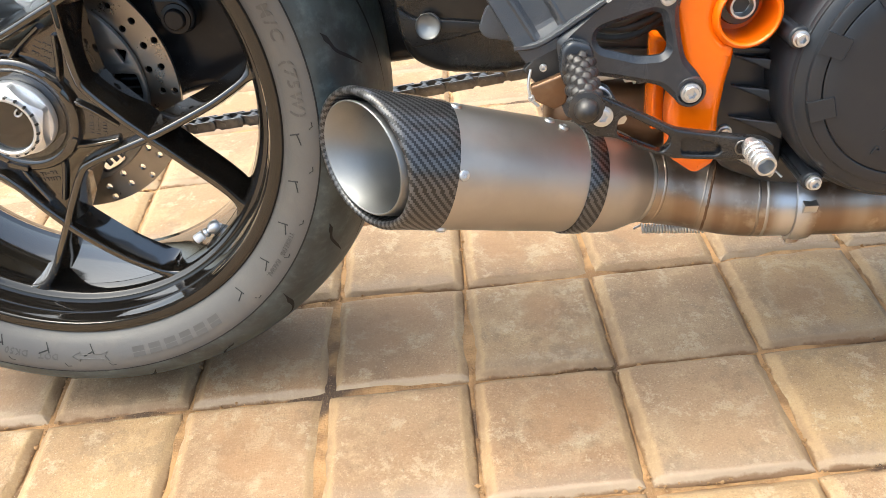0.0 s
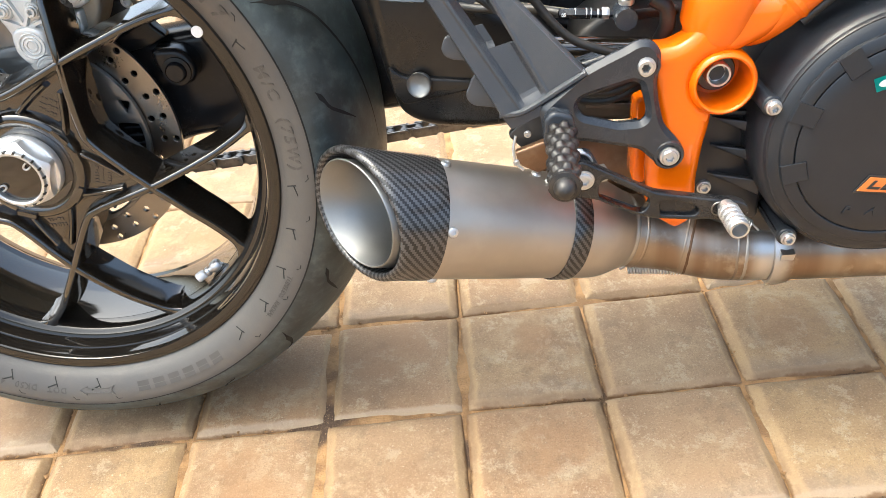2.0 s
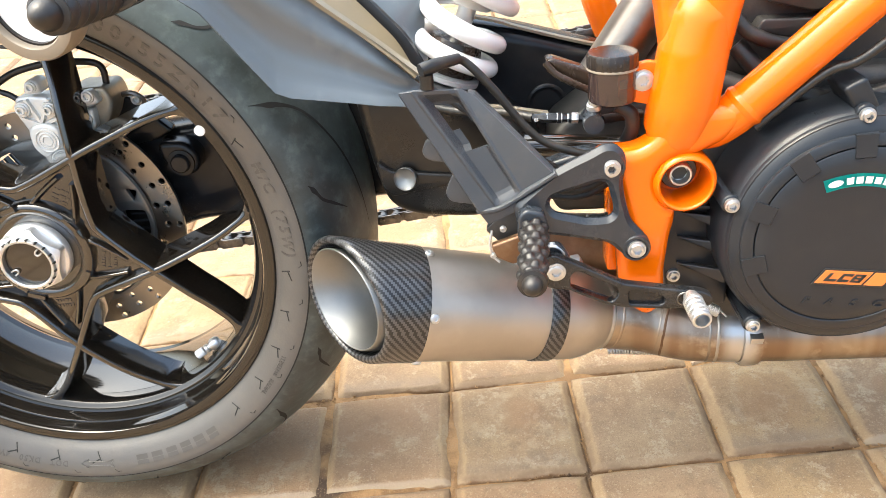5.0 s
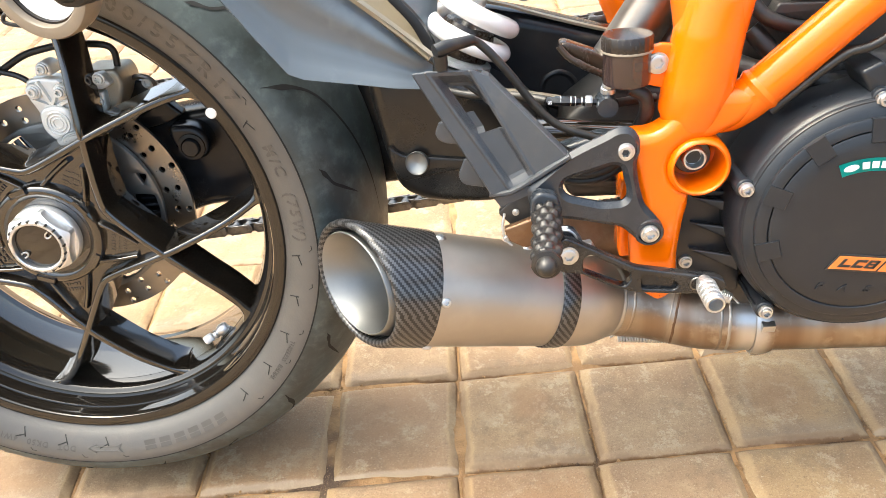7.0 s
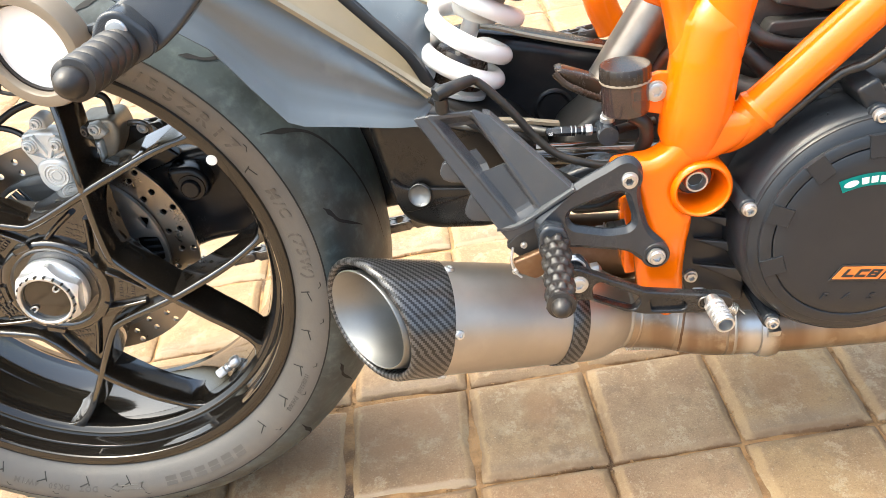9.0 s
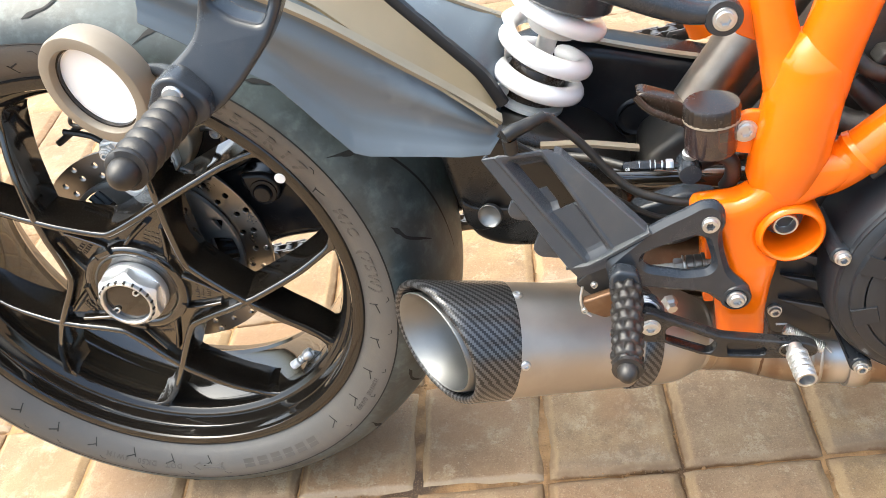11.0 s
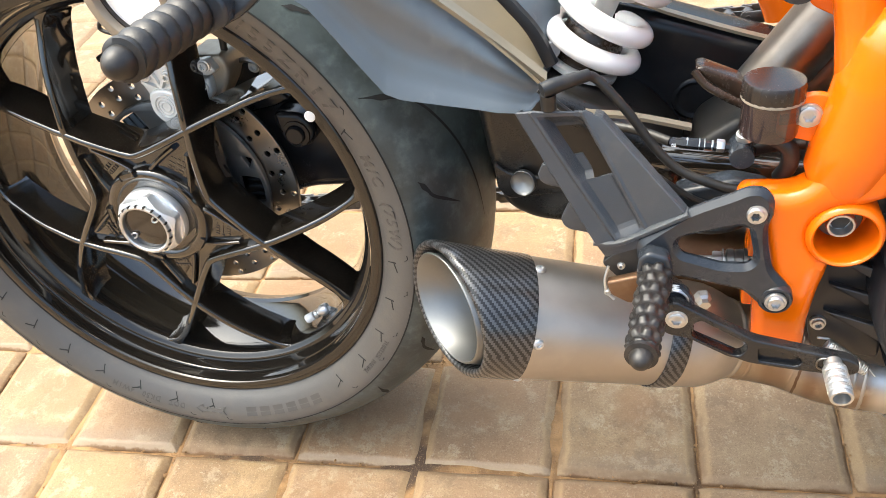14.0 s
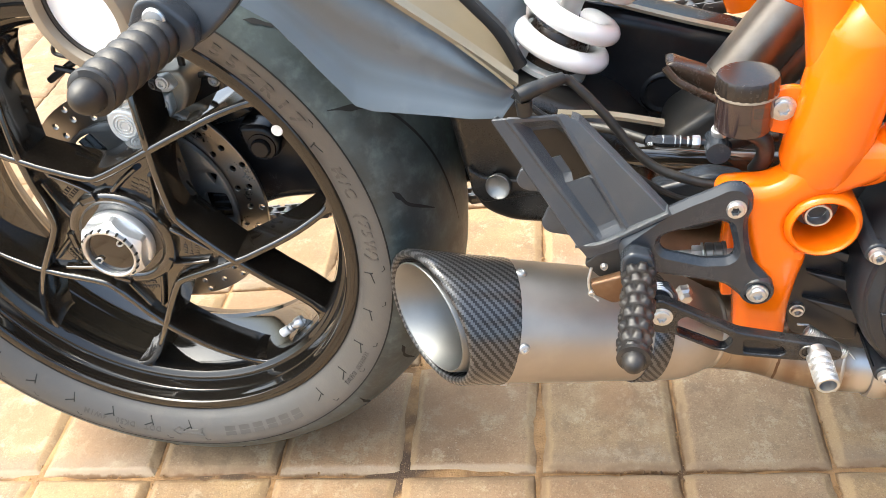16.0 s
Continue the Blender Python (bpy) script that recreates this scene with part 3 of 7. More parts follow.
        for r0, r1 in zip(rows, rows[1:]):
            bm.faces.new((r0[0], r0[1], r1[1], r1[0]))

    for i in range(10):                                        # curved rain grooves
        for side in (-1, 1):
            turn = radians(24 + 36 * i) + (0.0 if side < 0 else radians(18))
            bm = bmesh.new()
            groove(bm, turn, side, [(4.75, -0.095), (3.0, -0.087), (1.5, -0.078), (-2.0, -0.063), (-10, -0.046), (-18, -0.036), (-27, -0.028)], 0.0010, 0.0014)
            part("tread_groove", bm, GROOVE, tyre)
            bm = bmesh.new()
            groove(bm, turn, side, [(-13.0, -0.090), (-15.0, -0.086), (-17.25, -0.0805), (-20.75, -0.0600)], 0.0012, 0.0010)
            part("tread_slash", bm, GROOVE, tyre)


SPOKE_TURN = 20.0


def build_rim():
    axle = facing((0, 0, 0), (0, 1, 0))
    bm = bmesh.new()
    prof = [(0.2345, 0.0060), (0.2352, 0.0010), (0.2345, -0.0016), (0.2330, -0.0028), (0.2300, -0.0032), (0.2250, -0.0028), (0.2228, -0.0020), (0.2216, 0.0000), (0.2211, 0.0030), (0.2206, 0.0100),
            (0.2198, 0.0120), (0.2186, 0.0126), (0.2178, 0.0142), (0.2160, 0.0212), (0.2150, 0.0236), (0.2134, 0.0246), (0.2112, 0.0252), (0.2096, 0.0270),
            (0.2078, 0.0282), (0.2060, 0.0304), (0.2046, 0.0345), (0.2030, 0.0400), (0.1975, 0.0800), (0.1995, 0.1200), (0.2150, 0.1460),
            (0.2330, 0.1580), (0.2320, 0.1500), (0.2180, 0.1380), (0.2070, 0.1150), (0.2060, 0.0800), (0.2120, 0.0440), (0.2200, 0.0330), (0.2300, 0.0200)]
    revolve(bm, prof, 180, axle, closed=True)
    rim = part("rim", bm, RIM_GLOSS, motorcycle, "gloss black cast alloy wheel rim", 24)
    bm = bmesh.new()
    revolve(bm, [(0.2024, 0.0420), (0.1996, 0.0560), (0.1970, 0.0800), (0.1978, 0.1000), (0.2000, 0.1200), (0.2100, 0.1400)], 180, axle)
    part("barrel_face", bm, BARREL, rim, "mirror-glossy inner face of the rim barrel", 60)
    arm_of = [(0.2150, -57.0), (0.2050, -55.3), (0.1900, -52.7), (0.1700, -49.3), (0.1500, -45.8), (0.1200, -38.5), (0.0950, -29.0), (0.0780, -17.5), (0.0705, -8.0), (0.0678, 0)]
    front = [(0.0, 0.0010), (0.095, 0.0016), (0.120, 0.0044), (0.150, 0.0112), (0.170, 0.0176), (0.190, 0.0248), (0.205, 0.0286), (0.230, 0.0300)]

    def front_y(r):
        for (r0, y0), (r1, y1) in zip(front, front[1:]):
            if r <= r1:
                return y0 + (y1 - y0) * (r - r0) / (r1 - r0)
        return front[-1][1]
    for k in range(5):
        mid = SPOKE_TURN + 72 * k
        polar = arm_of + [(r, -a) for r, a in reversed(arm_of[:-1])]
        path = smooth_path([Vector((r * math.cos(radians(mid + a)), 0, r * math.sin(radians(mid + a)))) for r, a in polar], 6)

        def section(s, path=path):
            r = path[round(s * (len(path) - 1))].length
            y = front_y(r)
            foot = max(0.0, min(1.0, (r - 0.196) / 0.018)) ** 2
            w = 0.0036 + 0.0100 * foot
            back = 0.0095 + 0.0090 * foot
            deep = 0.040 - 0.004 * min(1.0, r / 0.2)
            return [(-w, y + 0.0030), (-w + 0.0005, y + 0.0013), (-w + 0.0016, y + 0.0003), (0, y), (w - 0.0016, y + 0.0003), (w - 0.0005, y + 0.0013), (w, y + 0.0030), (w + 0.0016, y + 0.009),
                    (back, y + deep), (-back, y + deep), (-w - 0.0016, y + 0.009)]
        bm = bmesh.new()
        sweep(bm, path, section)
        part("spoke", bm, GLOSS_BLACK, rim, "", 48)
    star = []
    for k in range(5):
        for a, r in ((-36, 0.110), (-27, 0.089), (-13, 0.0715), (0, 0.0665), (13, 0.0715), (27, 0.089)):
            t = radians(SPOKE_TURN + 72 * k + a)
            star.append((r * math.cos(t), r * math.sin(t)))
    bm = bmesh.new()
    plate(bm, [star], 0.0120, 0.044, 0.003)
    part("hub_web", bm, GLOSS_BLACK, rim)
    for k in range(5):                             # stepped ledges that tie the hub to each crossing of the spokes
        mid = SPOKE_TURN + 36 + 72 * k
        for side in (-1, 1):
            pts = [(0.0505, 25), (0.0560, 20.5), (0.0640, 15.0), (0.0740, 9.5), (0.0860, 4.5)]
            path = smooth_path([Vector((r * math.cos(radians(mid + side * a)), 0, r * math.sin(radians(mid + side * a)))) for r, a in pts], 4)
            bm = bmesh.new()
            sweep(bm, path, [(-0.0030, 0.0125), (-0.0022, 0.0070), (-0.0010, 0.0058), (0.0010, 0.0058), (0.0022, 0.0070), (0.0030, 0.0125)])
            part("hub_ledge", bm, GLOSS_BLACK, rim)
    rng = random.Random(3)
    for k in range(5):                             # small raised casting characters in the pockets, too worn to read
        a = radians(SPOKE_TURN + 36 + 72 * k)
        bm = bmesh.new()
        for i in range(2 if k % 2 else 3):
            s = -0.0085
            while s < 0.0075:
                w = rng.uniform(0.0014, 0.0030)
                r = 0.0600 + 0.0058 * i
                c = Vector((r * math.cos(a) - (s + w / 2) * math.sin(a), 0.0118, r * math.sin(a) + (s + w / 2) * math.cos(a)))
                box(bm, (0, 0, 0), (rng.choice((0.0010, 0.0034, 0.0036)), 0.0012, w), Matrix.Translation(c) @ Matrix.Rotation(-a, 4, "Y"), 0.0003)
                s += w + rng.uniform(0.0006, 0.0016)
        tagged(part("casting_mark", bm, GLOSS_BLACK, rim), kind="stuff")
    bm = bmesh.new()
    solid(bm, [(0.0535, 0.044), (0.0535, 0.0085), (0.0522, 0.0040), (0.0500, 0.0020), (0.0455, 0.0016), (0.0425, 0.0030), (0.0405, 0.0050), (0.0340, 0.0056)], 64, axle)
    part("hub", bm, GLOSS_BLACK, rim)
    for a in (20, 92, 164, 236, 308):              # flats milled on the hub's rim
        bm = bmesh.new()
        c, t = radians(a + 14), Matrix.Rotation(-radians(a + 14), 4, "Y")
        box(bm, (0, 0, 0), (0.0052, 0.0040, 0.0175), Matrix.Translation((0.0495 * math.cos(c), 0.0022, 0.0495 * math.sin(c))) @ t, 0.0012)
        part("hub_flat", bm, GLOSS_BLACK, rim)
    # angled valve by the barrel
    base, elbow, tip = Vector((0.1385, 0.0540, -0.1550)), Vector((0.1275, 0.0510, -0.1500)), Vector((0.1085, 0.0440, -0.1590))
    bm = bmesh.new()
    tube(bm, [base + (base - elbow) * 0.25, base, elbow], [0.0050, 0.0046, 0.0046], 14, smooth=False)
    valve = part("valve", bm, STEEL, rim, "chrome angled tyre valve")
    for c, d, pr in ((base, base - elbow, [(0.0066, -0.004), (0.0078, -0.003), (0.0078, 0.003), (0.0066, 0.004)]), (elbow, tip - elbow, [(0.0055, -0.005), (0.0068, -0.003), (0.0068, 0.003), (0.0050, 0.006)]),
                     (elbow.lerp(tip, 0.55), tip - elbow, [(0.0038, -0.012), (0.0038, -0.004), (0.0050, -0.0035), (0.0050, -0.0005), (0.0042, 0.0)])):
        bm = bmesh.new()
        solid(bm, pr, 16, facing(c, d))
        part("valve_nut", bm, STEEL, valve)
    bm = bmesh.new()
    solid(bm, [(0.0044, 0.0), (0.0050, 0.0008), (0.0050, 0.0085), (0.0042, 0.0098)], 18, facing(tip - (tip - elbow).normalized() * 0.008, tip - elbow))
    part("valve_cap", bm, INK, valve, "pale valve cap")
    bm = bmesh.new()
    solid(bm, [(0.0050, 0.0), (0.0050, 0.0006), (0.0046, 0.001)], 20, facing((0.1924, -0.0026, 0.1118), (0, -1, 0)))
    part("balance_sticker", bm, INK, rim, "white paint dot")


def build_nut():
    """Big hexagon wheel nut with a coned face, on a round flange, with a castle ring and a dark cap."""
    m = facing((0, 0, 0), OUT) @ Matrix.Diagonal((0.875, 0.875, 1.0, 1.0))
    bm = bmesh.new()
    solid(bm, [(0.0372, -0.006), (0.0385, -0.004), (0.0385, 0.0020), (0.0376, 0.0034), (0.0300, 0.0036)], 72, m)
    nut = part("axle_nut", bm, NUT_ALU, motorcycle, "large silver hexagonal wheel nut")
    bm = bmesh.new()
    seg, rows = 120, []
    for i in range(seg):
        a = 2 * math.pi * i / seg
        flat = 0.0335 / math.cos((a - radians(45) + math.pi / 6) % (math.pi / 3) - math.pi / 6)
        flat = min(flat, 0.0378)
        col = [(flat, 0.0030), (flat, 0.0172 - max(0.0, flat - 0.0332) * 1.05)]
        for r in (0.0345, 0.0332, 0.0318, 0.0288):
            r = min(r, flat - 0.0004)
            col.append((r, 0.0176 - max(0.0, r - 0.0326) * 1.05))
        col.append((0.0286, 0.010))
        rows.append([bm.verts.new(m @ Vector((r * math.cos(a), r * math.sin(a), h))) for r, h in col])
    for i in range(seg):
        p, q = rows[i], rows[(i + 1) % seg]
        for k in range(len(p) - 1):
            bm.faces.new((p[k], q[k], q[k + 1], p[k + 1]))
    part("nut_hexagon", bm, NUT_ALU, nut, "", 20)
    bm = bmesh.new()
    revolve(bm, [(0.0306, 0.010), (0.0306, 0.0202), (0.0298, 0.0214), (0.0276, 0.0214), (0.0266, 0.0204), (0.0262, 0.008)], 72, m)
    part("castle_ring", bm, ALU, nut)
    # black blocks paint the shade of the ring's slots
    for i in range(20):
        bm = bmesh.new()
        box(bm, (0.0305, 0, 0.0196), (0.0024, 0.0022, 0.0036), m @ Matrix.Rotation(2 * math.pi * i / 20, 4, "Z"))
        part("ring_notch", bm, DARK_INK, nut)
    bm = bmesh.new()
    solid(bm, [(0.0264, 0.006), (0.0264, 0.0150), (0.0255, 0.0160), (0.012, 0.0164)], 48, m)
    part("axle_cap", bm, CAP_GLOSS, nut, "glossy dark brown axle end cap")
    for a in (38, 208):                            # ends of the wire clip, bent to small hoops
        c = Vector((0.0166 * math.cos(radians(a)), -0.0182, 0.0166 * math.sin(radians(a))))
        out = c.normalized()
        out.y = 0
        side = Vector((-out.z, 0, out.x))
        hoop = [c + out * 0.0054 + side * 0.0035, c + out * 0.0010 + side * 0.0036, c - out * 0.0026 + side * 0.0023, c - out * 0.0036,
                c - out * 0.0026 - side * 0.0023, c + out * 0.0010 - side * 0.0036, c + out * 0.0054 - side * 0.0035]
        bm = bmesh.new()
        tube(bm, hoop, 0.0009, 8, 4)
        part("lock_clip", bm, STEEL, nut)


def build_brake():
    loops = [circle(0, 0, 0.1240, 120), circle(0, 0, 0.0920, 90)]
    for i in range(30):
        a = radians(31.2 - 12 * i)
        for r in ((0.1128, 0.1004), (0.1188, 0.1070))[i % 2]:
            loops.append(circle(r * math.cos(a), r * math.sin(a), 0.0032, 12))
    bm = bmesh.new()
    plate(bm, loops, 0.0680, 0.0725, 0.0003, 0)
    disc = part("brake_disc", bm, DISC_STEEL, motorcycle, "drilled steel rear brake disc")
    loops = [circle(0, 0, 0.0952, 96), circle(0, 0, 0.0560, 48)]
    windows = []
    for i in range(6):
        a = radians(60 * i + 20)
        tri = [(0.0840, -0.0065), (0.0930, 0.0020), (0.0835, 0.0085)]
        loops.append(rounded([(x * math.cos(a) - y * math.sin(a), x * math.sin(a) + y * math.cos(a)) for x, y in tri], 0.002))
        arc = [(0.0900, -9), (0.0905, 0), (0.0900, 9), (0.0780, 11.5), (0.0680, 13), (0.0680, -13), (0.0780, -11.5)]
        windows.append(a - radians(22))
        loops.append(rounded([(r * math.cos(windows[-1] + radians(q)), r * math.sin(windows[-1] + radians(q))) for r, q in arc], 0.003))
    bm = bmesh.new()
    plate(bm, loops, 0.0610, 0.0670, 0.001, 1)
    carrier = part("disc_carrier", bm, CARRIER, disc, "grey disc carrier with cut-outs")
    for a in windows:
        for k in range(3):
            bm = bmesh.new()
            m = Matrix.Translation((0.0790 * math.cos(a), 0.0700, 0.0790 * math.sin(a))) @ Matrix.Rotation(-a, 4, "Y")
            box(bm, (0, 0, -0.0085 + 0.0085 * k), (0.0170, 0.006, 0.0022), m, 0.0006)
            part("louvre", bm, SATIN_BLACK, carrier)
    bm = bmesh.new()
    revolve(bm, [(0.0620, 0.0500), (0.0630, 0.0470), (0.0600, 0.0450), (0.0540, 0.0445), (0.0520, 0.0470), (0.0520, 0.0900)], 72, facing((0, 0, 0), (0, 1, 0)))
    part("carrier_boss", bm, ARM_BLACK, carrier)
    # caliper, set over the disc
    def shifted(ob):
        ob.location = ob.location + Vector((-0.0098, 0.0232, -0.0058))
        return ob
    bm = bmesh.new()
    plate(bm, [rounded([(0.012, 0.1480), (0.008, 0.1323), (0.0155, 0.1138), (0.0160, 0.0990), (0.0260, 0.0875), (0.0500, 0.0890), (0.0560, 0.1211), (0.0560, 0.1440), (0.0237, 0.1490)], 0.005)], 0.026, 0.050, 0.003, 3)
    cal = shifted(part("brake_caliper", bm, CALIPER, motorcycle, "silver two-piston rear brake caliper"))
    bm = bmesh.new()
    plate(bm, [rounded([(0.0185, 0.1190), (0.0175, 0.0990), (0.0270, 0.0870), (0.0480, 0.0880), (0.0500, 0.1180), (0.0330, 0.1240)], 0.008)], 0.0185, 0.0275, 0.0035, 4)
    part("piston_housing", bm, CALIPER, cal)
    for r, w in ((0.0112, 0.0009), (0.0080, 0.0007), (0.0048, 0.0007)):
        bm = bmesh.new()
        ring = [Vector((0.0349 + r * math.cos(radians(a)), 0.0184, 0.1059 + r * math.sin(radians(a)))) for a in range(0, 360, 12)]
        tube(bm, ring, w, 8, smooth=False, closed=True)
        part("piston_ring", bm, CALIPER, cal)
    for x, z in ((0.0188, 0.1374), (0.0448, 0.1352)):
        bm = bmesh.new()
        solid(bm, [(0.0082, 0.0), (0.0082, 0.003), (0.0070, 0.0048)], 24, facing((x, 0.0262, z), OUT))
        part("bolt_boss", bm, CALIPER, cal)
        bolt((x, 0.0218, z), OUT, 0.0056, 0.005, cal, "", CALIPER)
    for pa, pb in (((0.030, 0.0255, 0.119), (0.046, 0.0255, 0.145)), ((0.014, 0.0260, 0.129), (0.030, 0.0260, 0.121)), ((0.0235, 0.0260, 0.146), (0.031, 0.0260, 0.124)), ((0.050, 0.0260, 0.126), (0.036, 0.0260, 0.121))):
        bm = bmesh.new()
        pa, pb = Vector(pa), Vector(pb)
        sweep(bm, [pa, (pa + pb) / 2, pb], [(-0.0026, 0.001), (-0.0014, -0.0034), (0.0014, -0.0034), (0.0026, 0.001)])
        part("cast_rib", bm, CALIPER, cal)
    bm = bmesh.new()
    plate(bm, [rounded([(0.0235, 0.1510), (0.0260, 0.1610), (0.0330, 0.1650), (0.0410, 0.1610), (0.0410, 0.1500)], 0.004)], 0.024, 0.046, 0.003, 2)
    part("upper_lug", bm, CALIPER, cal)
    bolt((0.0333, 0.0240, 0.1575), OUT, 0.0056, 0.0045, cal, "", CALIPER)
    bm = bmesh.new()
    plate(bm, [rounded([(0.060, 0.1500), (0.0800, 0.1490), (0.0980, 0.1490), (0.1020, 0.1345), (0.0965, 0.1205), (0.0820, 0.1010), (0.0680, 0.0980), (0.0580, 0.1150)], 0.006)], 0.034, 0.078, 0.004, 3)
    half = part("caliper_half", bm, CALIPER_BACK, cal, "tan-grey inner half")
    for pts, at in (([(0.0700, 0.1470), (0.0874, 0.1495), (0.0940, 0.1370), (0.0840, 0.1330), (0.0720, 0.1370)], (0.0850, 0.1440)),
                    ([(0.0690, 0.1300), (0.0850, 0.1310), (0.0835, 0.1140), (0.0740, 0.1050), (0.0660, 0.1080)], (0.0768, 0.1224))):
        bm = bmesh.new()
        plate(bm, [rounded(pts, 0.003)], 0.024, 0.036, 0.0025, 3)
        part("bolt_lug", bm, CALIPER, half)
        bolt((at[0], 0.024, at[1]), OUT, 0.0062, 0.0050, half, "", CALIPER)
    bm = bmesh.new()
    tube(bm, [(-0.045, 0.050, 0.142), (-0.0176, 0.050, 0.1558), (0.0088, 0.050, 0.1672), (0.0447, 0.050, 0.1727), (0.0663, 0.050, 0.1718), (0.0868, 0.050, 0.1690), (0.0940, 0.050, 0.1620), (0.0935, 0.050, 0.1470)], 0.0034, 10)
    part("brake_hose", bm, HOSE, cal)
    bm = bmesh.new()
    tube(bm, [(-0.030, 0.045, 0.156), (-0.005, 0.045, 0.148), (0.012, 0.040, 0.138)], 0.0030, 8)
    part("bleed_pipe", bm, HOSE, cal)
    bm = bmesh.new()
    plate(bm, [rounded([(0.050, 0.108), (0.100, 0.130), (0.118, 0.121), (0.128, 0.102), (0.140, 0.090), (0.123, 0.083), (0.090, 0.075), (0.055, 0.088)], 0.005)], 0.064, 0.080, 0.003)
    part("caliper_bracket", bm, ARM_BLACK, cal)
    bm = bmesh.new()
    tube(bm, [(0.100, 0.060, 0.133), (0.112, 0.058, 0.134), (0.120, 0.060, 0.126), (0.117, 0.062, 0.112)], 0.0028, 8)
    part("line_clip", bm, DARK_STEEL, cal)
    bolt((0.1145, 0.060, 0.1275), OUT, 0.0060, 0.005, cal, "", STEEL, star=False)


def build_swingarm():
    bm = bmesh.new()
    out = [(-0.075, 0.055), (-0.085, 0.0), (-0.070, -0.050), (0.00, -0.062), (0.06, -0.050), (0.12, -0.024), (0.22, -0.018), (0.34, -0.012), (0.45, -0.004), (0.62, -0.002), (0.63, 0.075),
           (0.600, 0.114), (0.560, 0.126), (0.480, 0.1515), (0.430, 0.164), (0.380, 0.152), (0.330, 0.128), (0.250, 0.105), (0.160, 0.088), (0.060, 0.080)]
    plate(bm, [rounded(out, 0.020)], 0.096, 0.150, 0.014, 4)
    arm = part("swingarm", bm, ARM_BLACK, motorcycle, "black single-sided cast swingarm")
    bm = bmesh.new()
    plate(bm, [rounded([(0.330, 0.134), (0.339, 0.060), (0.349, 0.018), (0.374, 0.004), (0.430, -0.002), (0.480, 0.006), (0.500, 0.050), (0.470, 0.088), (0.400, 0.126)], 0.014)],
          0.008, 0.110, 0.012, 4)
    part("cross_member", bm, ARM_DUSTY, arm, "dusty black cross member")
    bm = bmesh.new()
    plate(bm, [rounded([(0.344, 0.066), (0.356, 0.056), (0.415, 0.047), (0.418, 0.040), (0.355, 0.030), (0.346, 0.040)], 0.004)], 0.0035, 0.010, 0.002, 2)
    part("lower_flange", bm, ARM_DUSTY, arm)
    bm = bmesh.new()
    revolve(bm, [(0.0108, -0.004), (0.0108, 0.0008), (0.0104, 0.0012), (0.0100, 0.0004), (0.0080, -0.0012), (0.0002, -0.0022)], 40, facing((0.3690, -0.0010, 0.0490), (-0.20, -0.95, 0.22)))
    part("plug", bm, TIP_STEEL, arm, "dished round metal plug")
    bm = bmesh.new()
    plate(bm, [rounded([(0.1150, 0.0790), (0.1150, 0.0612), (0.1290, 0.0400), (0.1500, 0.0420), (0.1560, 0.0605), (0.1440, 0.0769)], 0.009)], 0.072, 0.100, 0.006, 4)
    solid(bm, [(0.0140, 0.0), (0.0135, 0.0016), (0.0100, 0.0022), (0.0096, 0.0050), (0.0080, 0.0066)], 32, facing((0.1361, 0.0722, 0.0558), OUT))
    part("pivot_boss", bm, ARM_BLACK, arm)
    bm = bmesh.new()
    solid(bm, [(0.0210, -0.002), (0.0190, 0.0005), (0.0165, 0.0012), (0.0130, -0.0008), (0.008, -0.0012)], 36, facing((0.5054, 0.0955, 0.0770), OUT))
    part("arm_dimple", bm, ARM_BLACK, arm)
    bm = bmesh.new()                               # tan strip that paints the light on the arm's upper edge
    top = smooth_path([(0.430, 0.100, 0.1690), (0.4609, 0.100, 0.1606), (0.4805, 0.100, 0.1530), (0.5266, 0.100, 0.1376), (0.5683, 0.100, 0.1254), (0.60, 0.100, 0.118)], 5)
    sweep(bm, top, [(-0.0012, -0.003), (0.0012, -0.003), (0.0012, 0.006), (-0.0012, 0.006)])
    part("arm_top_edge", bm, LIT_EDGE, arm, "tan strip for the lit upper edge of the arm")
    bm = bmesh.new()
    low = smooth_path([(0.4206, 0.004, 0.1100), (0.4316, 0.004, 0.1090), (0.4591, 0.004, 0.1064), (0.5005, 0.004, 0.0973)], 5)
    sweep(bm, low, [(-0.0014, -0.002), (0.0014, -0.002), (0.0014, 0.006), (-0.0014, 0.006)])
    part("arm_strip", bm, LIT_EDGE, arm)
    bm = bmesh.new()
    tube(bm, [(0.455, 0.02, 0.066), (0.48, 0.02, 0.063), (0.58, 0.02, 0.052), (0.62, 0.02, 0.047)], 0.0125, 16)
    part("brace_tube", bm, GLOSS_BLACK, arm)


